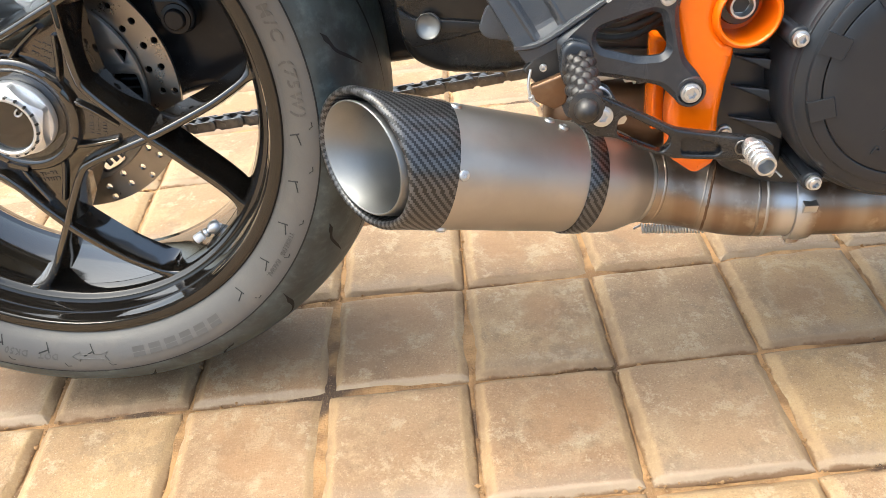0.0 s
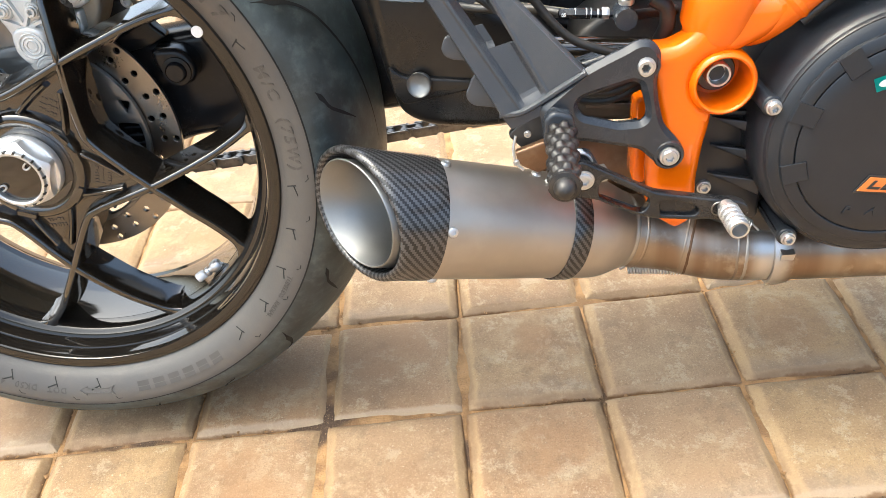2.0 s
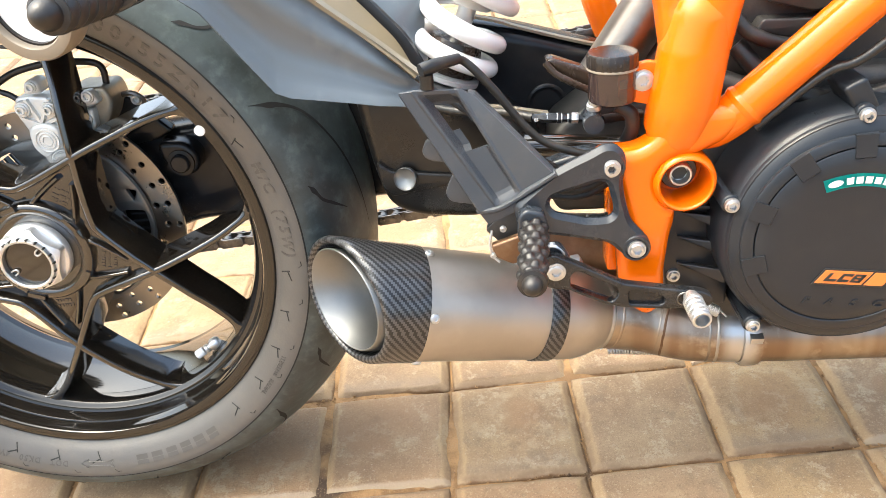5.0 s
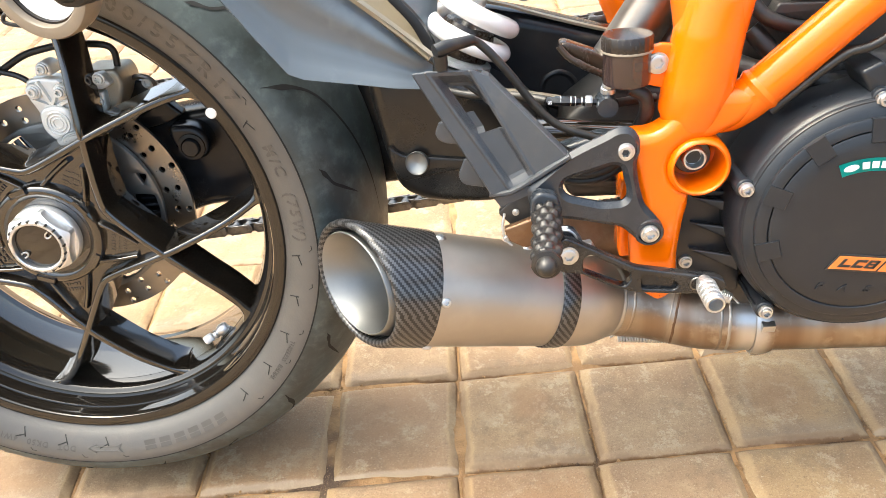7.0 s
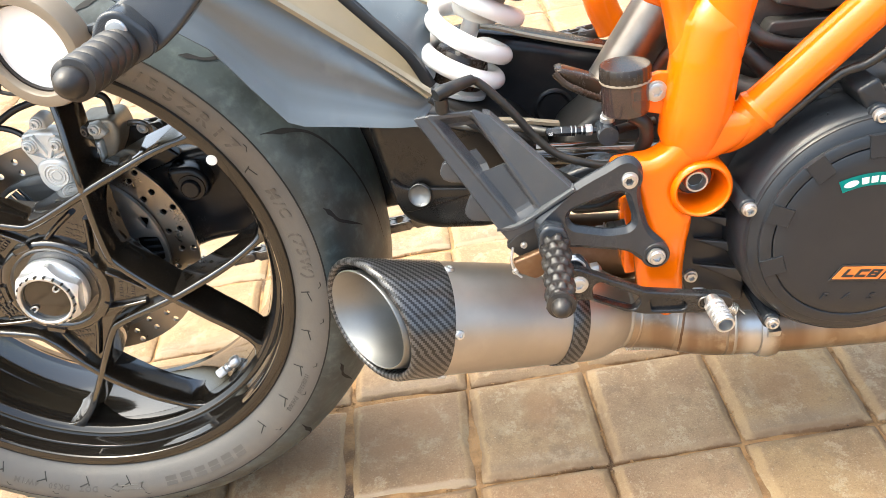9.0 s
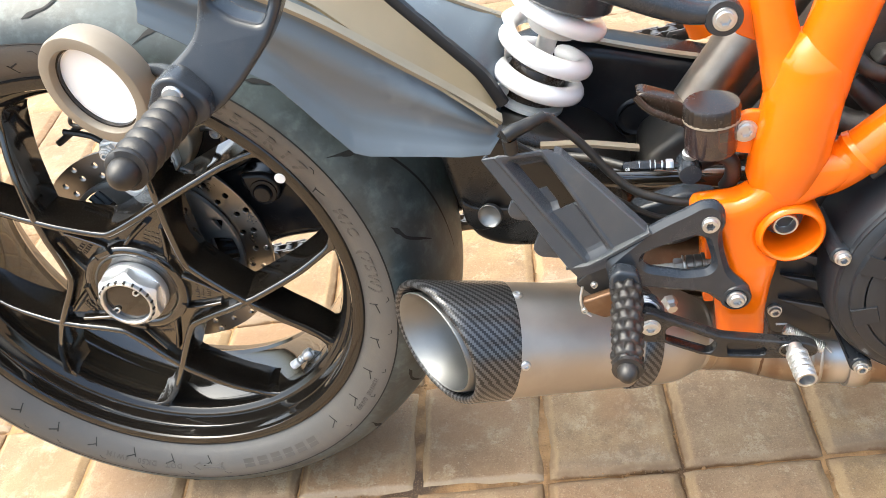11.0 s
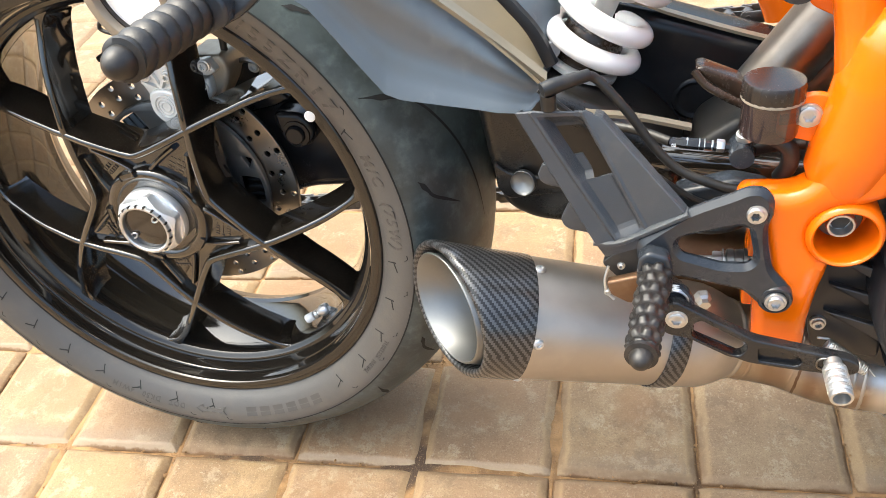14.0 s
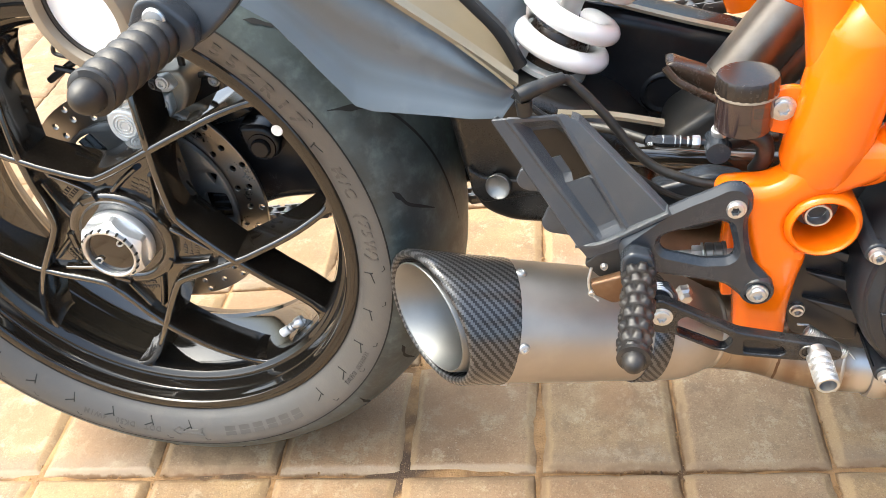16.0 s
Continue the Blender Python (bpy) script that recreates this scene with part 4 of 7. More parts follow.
def build_chain():
    pitch = 0.0159

    def outer_link():
        bm = bmesh.new()
        shape = []
        for i in range(28):
            a = 2 * math.pi * i / 28
            x = pitch / 2 * (1 if math.cos(a) > 0 else -1) + 0.0068 * math.cos(a)
            z = 0.0068 * math.sin(a) * (1.0 if abs(math.cos(a)) > 0.35 else 0.82)
            shape.append((x, z))
        for y in (-0.0105, 0.0080):
            plate(bm, [shape], y, y + 0.0025, 0.0005, 1)
        for x in (-pitch / 2, pitch / 2):
            solid(bm, [(0.0026, -0.0115), (0.0026, 0.0115)], 10, facing((x, 0, 0), (0, 1, 0)))
        return bm

    loop = []
    for i in range(300):
        loop.append(Vector((0.66 * i / 300, 0.166, 0.0905 + 0.0440 * i / 300 - 0.004 * math.sin(math.pi * i / 300))))
    for i in range(100):
        a = math.pi / 2 - math.pi * i / 100
        loop.append(Vector((0.66 + 0.0815 * math.cos(a), 0.166, 0.0530 + 0.0815 * math.sin(a))))
    for i in range(300):
        loop.append(Vector((0.66 - 0.66 * i / 300, 0.166, -0.0285 - 0.0620 * i / 300 - 0.006 * math.sin(math.pi * i / 300))))
    for i in range(100):
        a = -math.pi / 2 - math.pi * i / 100
        loop.append(Vector((0.0905 * math.cos(a), 0.166, 0.0905 * math.sin(a))))
    total, marks = 0.0, []
    count = int(sum((loop[(i + 1) % len(loop)] - p).length for i, p in enumerate(loop)) / pitch / 2) * 2
    want = 0.0
    for i, p in enumerate(loop):
        q = loop[(i + 1) % len(loop)]
        while want <= total + (q - p).length and len(marks) < count:
            d = (q - p).normalized()
            marks.append((p + d * (want - total), math.atan2(d.z, d.x)))
            want += pitch
        total += (q - p).length
    bm = bmesh.new()
    spots = []
    for i, (c, slope) in enumerate(marks):
        if i % 2:
            spots.append((c, slope))
            continue
        m = Matrix.Translation(c) @ Matrix.Rotation(-slope, 4, "Y")
        for y in (-0.0065, 0.0045):
            box(bm, (0, y + 0.001, 0), (pitch + 0.008, 0.002, 0.0105), m)
        for x in (-pitch / 2, pitch / 2):
            solid(bm, [(0.0050, -0.007), (0.0050, 0.007)], 10, m @ facing((x, 0, 0), (0, 1, 0)))
    chain = part("drive_chain", bm, DARK_STEEL, motorcycle, "oily steel drive chain")
    first = part("chain_link", outer_link(), DARK_STEEL, chain)
    for i, (c, slope) in enumerate(spots):
        ob = first if i == 0 else new("chain_link", first.data)
        ob.parent = chain
        ob.matrix_basis = Matrix.Translation(c) @ Matrix.Rotation(-slope, 4, "Y")
    bm = bmesh.new()
    teeth = []
    for i in range(38):
        a = 2 * math.pi * i / 38
        for da, r in ((-0.3, 0.088), (0.0, 0.095), (0.3, 0.088)):
            teeth.append((r * math.cos(a + da * 2 * math.pi / 38), r * math.sin(a + da * 2 * math.pi / 38)))
    plate(bm, [teeth, circle(0, 0, 0.05, 40)], 0.164, 0.169, 0.0005, 1)
    part("sprocket", bm, DARK_STEEL, motorcycle, "steel rear sprocket")


def build_mudguard():
    """Moulded guard over the tyre: near cheek, pale upper lip and hollow inner shell tinted as if lit, and far cheek.
    """
    def cheek(x, z):
        return 0.16 * (x - 0.283) - 0.10 * max(0.0, z - 0.20)
    edge = [(0.394, 0.146), (0.385, 0.155), (0.345, 0.193), (0.300, 0.235), (0.285, 0.249), (0.262, 0.268), (0.235, 0.287), (0.150, 0.335)]
    foot = [(0.393, 0.135), (0.382, 0.1245), (0.340, 0.135), (0.291, 0.1462), (0.2795, 0.1520), (0.259, 0.184), (0.2365, 0.222), (0.150, 0.300)]
    swell = [(0.0, 0.0), (0.07, 0.0002), (0.24, 0.0070), (0.32, 0.0082), (0.50, 0.0050), (0.60, 0.0044), (0.78, 0.0085), (1.0, 0.0165)]

    def bulge(v):
        for (v0, g0), (v1, g1) in zip(swell, swell[1:]):
            if v0 <= v <= v1:
                f = (v - v0) / (v1 - v0)
                return g0 + (g1 - g0) * f * f * (3 - 2 * f)
        return 0.0
    bm = bmesh.new()
    rows = []
    for k in range(len(edge) - 1):
        for s in range(6):
            f = s / 6
            (ax, az), (bx, bz) = [tuple(p[i] * (1 - f) + q[i] * f for i in (0, 1)) for p, q in ((edge[k], edge[k + 1]), (foot[k], foot[k + 1]))]
            fade = min(1.0, (k + f) / 1.5)
            row = []
            for j in range(17):
                v = j / 16
                x, z = ax + (bx - ax) * v, az + (bz - az) * v
                row.append(bm.verts.new((x, -0.0300 + cheek(x, z) - bulge(v) * fade, z)))
            rows.append(row)
    for a, b in zip(rows, rows[1:]):
        for i in range(16):
            bm.faces.new((a[i], a[i + 1], b[i + 1], b[i]))
    bmesh.ops.recalc_face_normals(bm, faces=bm.faces)
    bmesh.ops.solidify(bm, geom=bm.faces[:], thickness=0.003)
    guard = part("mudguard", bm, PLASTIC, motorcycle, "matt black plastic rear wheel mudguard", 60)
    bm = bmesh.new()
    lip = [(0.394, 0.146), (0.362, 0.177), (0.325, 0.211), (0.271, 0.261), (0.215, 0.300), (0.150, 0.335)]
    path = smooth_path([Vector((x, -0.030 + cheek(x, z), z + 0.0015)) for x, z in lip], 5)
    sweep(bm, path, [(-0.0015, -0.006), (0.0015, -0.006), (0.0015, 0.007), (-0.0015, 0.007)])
    part("upper_lip", bm, LIT_EDGE, guard, "upper edge with its light painted pale tan")
    lines = [[(0.2600, -0.021, 0.2720), (0.2755, -0.020, 0.2600), (0.3130, -0.022, 0.2230), (0.3500, -0.024, 0.1900), (0.3770, -0.026, 0.1660), (0.3930, -0.027, 0.1500)],
             [(0.2700, 0.005, 0.2640), (0.2850, 0.005, 0.2520), (0.3190, 0.005, 0.2140), (0.3480, 0.003, 0.1800), (0.3690, 0.000, 0.1580), (0.3880, -0.003, 0.1430)],
             [(0.2960, 0.030, 0.2640), (0.3120, 0.030, 0.2425), (0.3409, 0.030, 0.2075), (0.3592, 0.030, 0.1856), (0.3744, 0.030, 0.1658), (0.3869, 0.030, 0.1390)]]
    bm = bmesh.new()
    rows = [[bm.verts.new(p) for p in smooth_path(line, 5)] for line in lines]
    for a, b in zip(rows, rows[1:]):
        for i in range(len(a) - 1):
            bm.faces.new((a[i], a[i + 1], b[i + 1], b[i]))
    bmesh.ops.recalc_face_normals(bm, faces=bm.faces)
    bmesh.ops.solidify(bm, geom=bm.faces[:], thickness=0.002)
    part("inner_shell", bm, SHELL_SHEEN, guard, "inner side of the guard with its sheen painted tan", 60)
    bm = bmesh.new()
    ridge = smooth_path([Vector(p) + Vector((0.005, 0.004, -0.002)) for p in lines[2]], 5)
    sweep(bm, ridge, [(-0.0060, 0.003), (-0.0045, -0.001), (0.0, -0.0025), (0.0045, -0.001), (0.0060, 0.003)])
    part("shell_ridge", bm, RIB_PLASTIC, guard)
    bm = bmesh.new()
    a = smooth_path([Vector((0.3200, 0.036, 0.2420)), Vector((0.3412, 0.036, 0.2210)), Vector((0.3591, 0.036, 0.1975)), Vector((0.3735, 0.036, 0.1740)), Vector((0.3840, 0.036, 0.1450)), Vector((0.3860, 0.036, 0.1200))], 4)
    b = smooth_path([Vector((0.3300, 0.062, 0.2380)), Vector((0.3554, 0.062, 0.2249)), Vector((0.3781, 0.062, 0.2131)), Vector((0.3991, 0.062, 0.2026)), Vector((0.3960, 0.062, 0.1656)), Vector((0.3900, 0.062, 0.1200))], 4)
    rows = [[bm.verts.new(p.lerp(q, f)) for p, q in zip(a, b)] for f in (0.0, 0.33, 0.67, 1.0)]
    for r0, r1 in zip(rows, rows[1:]):
        for i in range(len(a) - 1):
            bm.faces.new((r0[i], r0[i + 1], r1[i + 1], r1[i]))
    bmesh.ops.recalc_face_normals(bm, faces=bm.faces)
    bmesh.ops.solidify(bm, geom=bm.faces[:], thickness=0.003)
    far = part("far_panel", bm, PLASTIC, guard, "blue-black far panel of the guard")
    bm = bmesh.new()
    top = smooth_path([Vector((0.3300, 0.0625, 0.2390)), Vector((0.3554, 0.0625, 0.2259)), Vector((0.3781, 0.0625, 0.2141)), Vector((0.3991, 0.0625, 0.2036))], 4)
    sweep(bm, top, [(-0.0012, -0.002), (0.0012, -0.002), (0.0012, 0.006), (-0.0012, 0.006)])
    part("panel_edge", bm, LIT_EDGE, far)


def build_shock():
    foot, up = Vector((0.4105, 0.070, 0.1210)), Vector((0.40, 0.03, 0.915)).normalized()
    m = facing(foot, up, (1, 0, 0))
    ex = (Vector((1, 0, 0)) - up * up.x).normalized()
    ey = up.cross(ex)
    bm = bmesh.new()
    path = []
    rad, low = 0.0368, -0.62                       # closed end coil, then open ones
    knots = [(-0.62, 0.0120), (0.0, 0.0195), (1.0, 0.0425), (2.0, 0.0775), (6.0, 0.2215)]
    for i in range(int(5.2 * 28)):
        w = low + i / 28
        for (w0, h0), (w1, h1) in zip(knots, knots[1:]):
            if w0 <= w <= w1:
                h = h0 + (h1 - h0) * (w - w0) / (w1 - w0)
        path.append(foot + up * h + ex * rad * math.cos(2 * math.pi * w) - ey * rad * math.sin(2 * math.pi * w))
    tube(bm, path, 0.0084, 16, smooth=False)
    spring = part("shock_spring", bm, WHITE, motorcycle, "white coil spring of the rear shock", 70)
    bm = bmesh.new()
    solid(bm, [(0.012, -0.030), (0.016, -0.026), (0.018, -0.014), (0.022, -0.012), (0.024, -0.004), (0.032, 0.000), (0.032, 0.004), (0.022, 0.008)], 36, m)
    part("spring_seat", bm, CALIPER, spring, "grey lower spring seat")
    bm = bmesh.new()
    solid(bm, [(0.0085, -0.02), (0.0085, 0.2)], 24, m)
    part("damper_rod", bm, STEEL, spring, "bright steel damper rod")
    bm = bmesh.new()
    solid(bm, [(0.024, 0.0), (0.027, 0.010), (0.0265, 0.026), (0.023, 0.036), (0.010, 0.040)], 28, m)
    part("bump_rubber", bm, BROWN, spring, "dark brown bump rubber on the rod")
    bm = bmesh.new()
    solid(bm, [(0.019, 0.070), (0.022, 0.074), (0.022, 0.098), (0.020, 0.099)], 32, m @ Matrix.Translation((0.012, 0, 0)))
    part("collar", bm, ALU_DULL, spring)
    bm = bmesh.new()
    solid(bm, [(0.038, 0.098), (0.041, 0.101), (0.041, 0.160), (0.038, 0.166)], 40, m @ Matrix.Translation((0.012, 0, 0)))
    part("preload_adjuster", bm, SATIN_BLACK, spring)


def build_frame():
    bm = bmesh.new()
    out = [(0.5295, 0.080), (0.534, 0.0890), (0.548, 0.0900), (0.563, 0.0900), (0.575, 0.096), (0.588, 0.114), (0.6020, 0.120), (0.630, 0.118), (0.6460, 0.122),
           (0.6480, 0.106), (0.632, 0.091)]
    out += [(0.6010 + 0.0208 * math.cos(radians(a)), 0.0596 + 0.0208 * math.sin(radians(a))) for a in range(75, 261, 10)]
    out += [(0.5950, 0.0250), (0.5915, 0.010), (0.5880, -0.020), (0.5885, -0.057),
           (0.5730, -0.067), (0.5510, -0.050), (0.5490, -0.010), (0.5560, 0.030), (0.5480, 0.065)]
    plate(bm, [rounded(out, 0.006)], -0.080, -0.048, 0.0105, 6)
    fr = part("frame", bm, ORANGE, motorcycle, "glossy orange powder-coated steel frame", 60)
    bm = bmesh.new()
    revolve(bm, [(0.0198, 0.000), (0.0198, 0.0452), (0.0203, 0.0470), (0.0216, 0.0478), (0.0232, 0.0468), (0.0246, 0.0440), (0.0254, 0.0400), (0.0256, 0.0330), (0.0256, 0.0)], 64, facing((0.6010, -0.036, 0.0596), OUT))
    part("pivot_bore", bm, ORANGE, fr, "", 60)
    bm = bmesh.new()
    solid(bm, [(0.0200, 0.0), (0.0200, 0.003), (0.010, 0.003)], 40, facing((0.6010, -0.044, 0.0596), OUT))
    part("bore_floor", bm, ORANGE, fr)
    bm = bmesh.new()
    revolve(bm, [(0.0095, 0.0), (0.0095, 0.018), (0.0088, 0.0194), (0.0074, 0.0194), (0.0068, 0.012), (0.0002, 0.012)], 32, facing((0.5985, -0.0545, 0.0640), OUT))
    part("pivot_bolt", bm, STEEL, fr, "hollow steel swingarm pivot bolt")
    # dark plug: the shade inside the hollow bolt, put into its colour
    bm = bmesh.new()
    solid(bm, [(0.0067, 0.0), (0.0067, 0.0128), (0.004, 0.0128)], 6, facing((0.5985, -0.0545, 0.0640), OUT))
    part("bolt_socket", bm, DEEP, fr)
    bm = bmesh.new()
    solid(bm, [(0.0150, 0.0), (0.0150, 0.014), (0.0140, 0.0162), (0.0110, 0.0165)], 40, facing((0.5990, -0.0470, 0.0625), OUT))
    part("pivot_washer", bm, SATIN_BLACK, fr)
    bm = bmesh.new()
    tube(bm, [(0.5900, -0.0460, 0.0790), (0.5925, -0.0510, 0.0860), (0.5965, -0.0560, 0.0960), (0.6005, -0.0580, 0.115), (0.6035, -0.0580, 0.133), (0.6080, -0.0575, 0.160), (0.6130, -0.057, 0.188), (0.6170, -0.056, 0.205)], [0.0120, 0.0200, 0.0258, 0.0276, 0.0272, 0.0268, 0.0240, 0.0150], 40)
    part("main_tube", bm, ORANGE, fr, "", 60)
    bm = bmesh.new()
    tube(bm, [(0.6150, -0.057, 0.165), (0.6220, -0.058, 0.195), (0.6300, -0.060, 0.225), (0.6450, -0.060, 0.275), (0.66, -0.06, 0.34)], [0.0215, 0.0205, 0.0200, 0.020, 0.020], 28)
    part("upper_tube", bm, ORANGE, fr)
    bm = bmesh.new()
    tube(bm, [(0.602, -0.054, 0.165), (0.5935, -0.050, 0.195), (0.5870, -0.048, 0.225), (0.575, -0.04, 0.30)], [0.020, 0.0150, 0.0135, 0.0135], 24)
    part("rear_tube", bm, ORANGE, fr)
    bm = bmesh.new()
    tube(bm, [(0.6080, -0.0555, 0.0900), (0.6180, -0.0590, 0.0930), (0.6400, -0.063, 0.1080), (0.7100, -0.068, 0.1720), (0.86, -0.075, 0.309)], [0.006, 0.0140, 0.0170, 0.0165, 0.0165], 28)
    part("front_tube", bm, ORANGE, fr)
    bm = bmesh.new()
    d = Vector((0.070, -0.005, 0.064)).normalized()
    tube(bm, [Vector((0.6470, -0.0635, 0.1145)) - d * 0.004, Vector((0.6470, -0.0635, 0.1145)), Vector((0.6470, -0.0635, 0.1145)) + d * 0.004], [0.0172, 0.0188, 0.0172], 28, 4)
    part("weld_bead", bm, ORANGE, fr)
    bm = bmesh.new()
    plate(bm, [rounded([(0.5500, 0.127), (0.5500, 0.149), (0.575, 0.156), (0.590, 0.150), (0.590, 0.118), (0.575, 0.120)], 0.006), circle(0.5700, 0.1400, 0.003, 12)], -0.0600, -0.0540, 0.0015)
    part("reservoir_tab", bm, ORANGE, fr)
    bolt((0.5701, -0.0600, 0.1404), OUT, 0.0085, 0.0035, fr)
    bm = bmesh.new()
    plate(bm, [rounded([(0.546, -0.045), (0.556, -0.045), (0.556, 0.030), (0.548, 0.030)], 0.003)], -0.03, 0.002, 0.002)
    part("inner_gusset", bm, ORANGE, fr)
    bm = bmesh.new()
    tube(bm, [(0.575, 0.15, 0.13), (0.560, 0.15, 0.18), (0.555, 0.15, 0.30)], 0.016, 20)
    part("far_tube", bm, ORANGE, fr)


def build_hanger():
    """Rider's foot-peg bracket with its heel guard."""
    bm = bmesh.new()
    out = [(0.4640, 0.0560), (0.4760, 0.0660), (0.4970, 0.0822), (0.5120, 0.0890), (0.5270, 0.0948), (0.5360, 0.0995), (0.5460, 0.0990), (0.5535, 0.0910), (0.5540, 0.0790), (0.5512, 0.0690), (0.5530, 0.0520), (0.5575, 0.0330),
           (0.5700, 0.0180), (0.5735, 0.0070), (0.5680, -0.0035), (0.5580, -0.0035), (0.5475, 0.0070), (0.5400, 0.0150), (0.5165, 0.0215), (0.4960, 0.0270), (0.4780, 0.0290), (0.4670, 0.0330)]
    hole = [(0.4925, 0.0535), (0.4945, 0.0602), (0.5020, 0.0628), (0.5330, 0.0695), (0.5392, 0.0672), (0.5440, 0.0470), (0.5438, 0.0405), (0.5395, 0.0372), (0.5236, 0.0376), (0.4965, 0.0466)]

    def bow(x, z):
        return 0.004 + 0.004 * (x - 0.5) / 0.05 - 0.07 * (0.04 - z) * (1 if z < 0.04 else 0.3)
    plate(bm, [rounded(out, 0.006), rounded(hole, 0.004)], -0.0955, -0.0850, 0.0040, 0, bow)
    hang = part("footrest_hanger", bm, SATIN_BLACK, motorcycle, "satin black cast footrest hanger with bevelled arms", 20)
    # heel guard: a cast sheet with a left flange, a sunken trough with a window and a raised pad, and a broad right face
    left = (Vector((0.3812, -0.0808, 0.1548)), Vector((0.4350, -0.0885, 0.0535)))
    ridge = (Vector((0.3940, -0.0835, 0.1540)), Vector((0.4520, -0.0890, 0.0545)))
    crest = (Vector((0.4262, -0.0745, 0.1500)), Vector((0.4710, -0.0885, 0.0645)))
    edge = (Vector((0.4362, -0.0700, 0.1486)), Vector((0.4965, -0.0900, 0.0830)))
    steps = 32
    bm = bmesh.new()
    net = []
    for i in range(-2, steps + 1):
        f = max(i, 0) / steps
        lf, rd, cr, ed = (p.lerp(q, f) for p, q in (left, ridge, crest, edge))
        deep = 0.0125 * min(1.0, max(0.0, (f - 0.02) / 0.12)) * min(1.0, max(0.0, (0.985 - f) / 0.06))
        if f > 0.53:
            deep *= 0.42
        back = Vector((0, deep, 0))
        row = [lf + Vector((0.0016, 0.0070, -0.0008)), lf, lf + Vector((0.0012, -0.0022, 0.0004))]
        row += [rd + Vector((-0.0026, 0.0010, -0.0005)), rd + Vector((-0.0008, 0, 0)), rd + Vector((0.0012, 0.0008, 0.0003))]
        row += [rd.lerp(cr, k) + back for k in (0.18, 0.40, 0.62, 0.82)]
        row += [cr + Vector((-0.0012, 0.0008, 0)), cr + Vector((0.0008, 0, 0)), cr + Vector((0.0030, 0.0012, 0)), ed + Vector((-0.0014, -0.0012, 0)), ed, ed + Vector((0.0010, 0.0080, 0.0004))]
        if i < 0:                                   # the rounded top folds back
            row = [p + Vector((0, (0.0014, 0.0080)[-i - 1], (0.0008, -0.0030)[-i - 1])) for p in row]
        if i <= 1:                                  # and its corners are rounded off
            for k, d in ((0, 1.0), (1, 1.0), (2, 0.7), (13, 0.6), (14, 1.0), (15, 1.0)):
                row[k] = row[k] + Vector((0.0020 if k < 5 else -0.0020, 0, -0.0030)) * d * (1.0, 1.0, 0.8, 0.3)[i + 2]
        net.append(row)
    mesh = [[bm.verts.new(p) for p in row] for row in net]
    for i in range(len(mesh) - 1):
        f = (i - 1.5) / steps
        for k in range(len(mesh[0]) - 1):
            if i < 2 and k in (0, 1, 13, 14):
                continue
            if (k in (7, 8) and 0.17 < f < 0.54) or (k == 6 and 0.17 < f < 0.36) or (k == 9 and 0.30 < f < 0.54):
                continue
            bm.faces.new((mesh[i][k], mesh[i][k + 1], mesh[i + 1][k + 1], mesh[i + 1][k]))
    bmesh.ops.recalc_face_normals(bm, faces=bm.faces)
    bmesh.ops.solidify(bm, geom=bm.faces[:], thickness=0.0026)
    heel = part("heel_guard", bm, GUARD_GREY, hang, "satin black heel guard with a cut-out", 17)
    bm = bmesh.new()                               # rounded bead along the guard's foot that runs on into the hanger's upper arm
    path = smooth_path([(0.4345, -0.0880, 0.0520), (0.4500, -0.0898, 0.0535), (0.4660, -0.0900, 0.0610), (0.4800, -0.0912, 0.0700), (0.4990, -0.0920, 0.0815)], 5)
    sweep(bm, path, [(-0.0022, 0.0080), (-0.0025, 0.0004), (-0.0014, -0.0014), (0.0008, -0.0014), (0.0022, 0.0006), (0.0025, 0.0080)])
    part("lower_edge", bm, GUARD_GREY, heel)
    bm = bmesh.new()                               # slanting web under the bead
    web = [(0.4345, -0.0870, 0.0530), (0.4500, -0.0890, 0.0540), (0.4650, -0.0890, 0.0605), (0.4690, -0.0900, 0.0520), (0.4430, -0.0870, 0.0395)]
    front = [bm.verts.new(p) for p in web]
    rear = [bm.verts.new((x + 0.001, y + 0.0060, z)) for x, y, z in web]
    bm.faces.new(front)
    bm.faces.new(rear)
    for i in range(5):
        bm.faces.new((front[i], front[(i + 1) % 5], rear[(i + 1) % 5], rear[i]))
    bmesh.ops.bevel(bm, geom=bm.edges[:], offset=0.0010, segments=2, affect="EDGES", profile=0.7)
    part("lower_web", bm, GUARD_GREY, heel)
    for pts in ([(0.4100, 0.1130), (0.3990, 0.1130), (0.3953, 0.1042), (0.3975, 0.0985), (0.4030, 0.0955), (0.4130, 0.0940)],
                [(0.4240, 0.0860), (0.4159, 0.0800), (0.4104, 0.0672), (0.4125, 0.0615), (0.4165, 0.0585), (0.4340, 0.0550), (0.4380, 0.0640)]):
        bm = bmesh.new()
        plate(bm, [rounded(pts, 0.002)], -0.0800, -0.0755, 0.0010, 2)
        part("guard_fin", bm, GUARD_GREY, heel)
    bolt((0.5419, -0.0850, 0.0801), OUT, 0.0076, 0.0050, hang)
    bolt((0.5617, -0.0890, 0.0086), OUT, 0.0076, 0.0050, hang)
    for x, z, y in ((0.5419, 0.0801, -0.0838), (0.5617, 0.0086, -0.0878)):
        bm = bmesh.new()
        solid(bm, [(0.0118, -0.012), (0.0118, 0.0), (0.0108, 0.0018), (0.0092, 0.0018), (0.0088, 0.0)], 32, facing((x, y, z), OUT))
        part("bolt_boss", bm, SATIN_BLACK, hang)
    # clevis and rubber peg
    bm = bmesh.new()
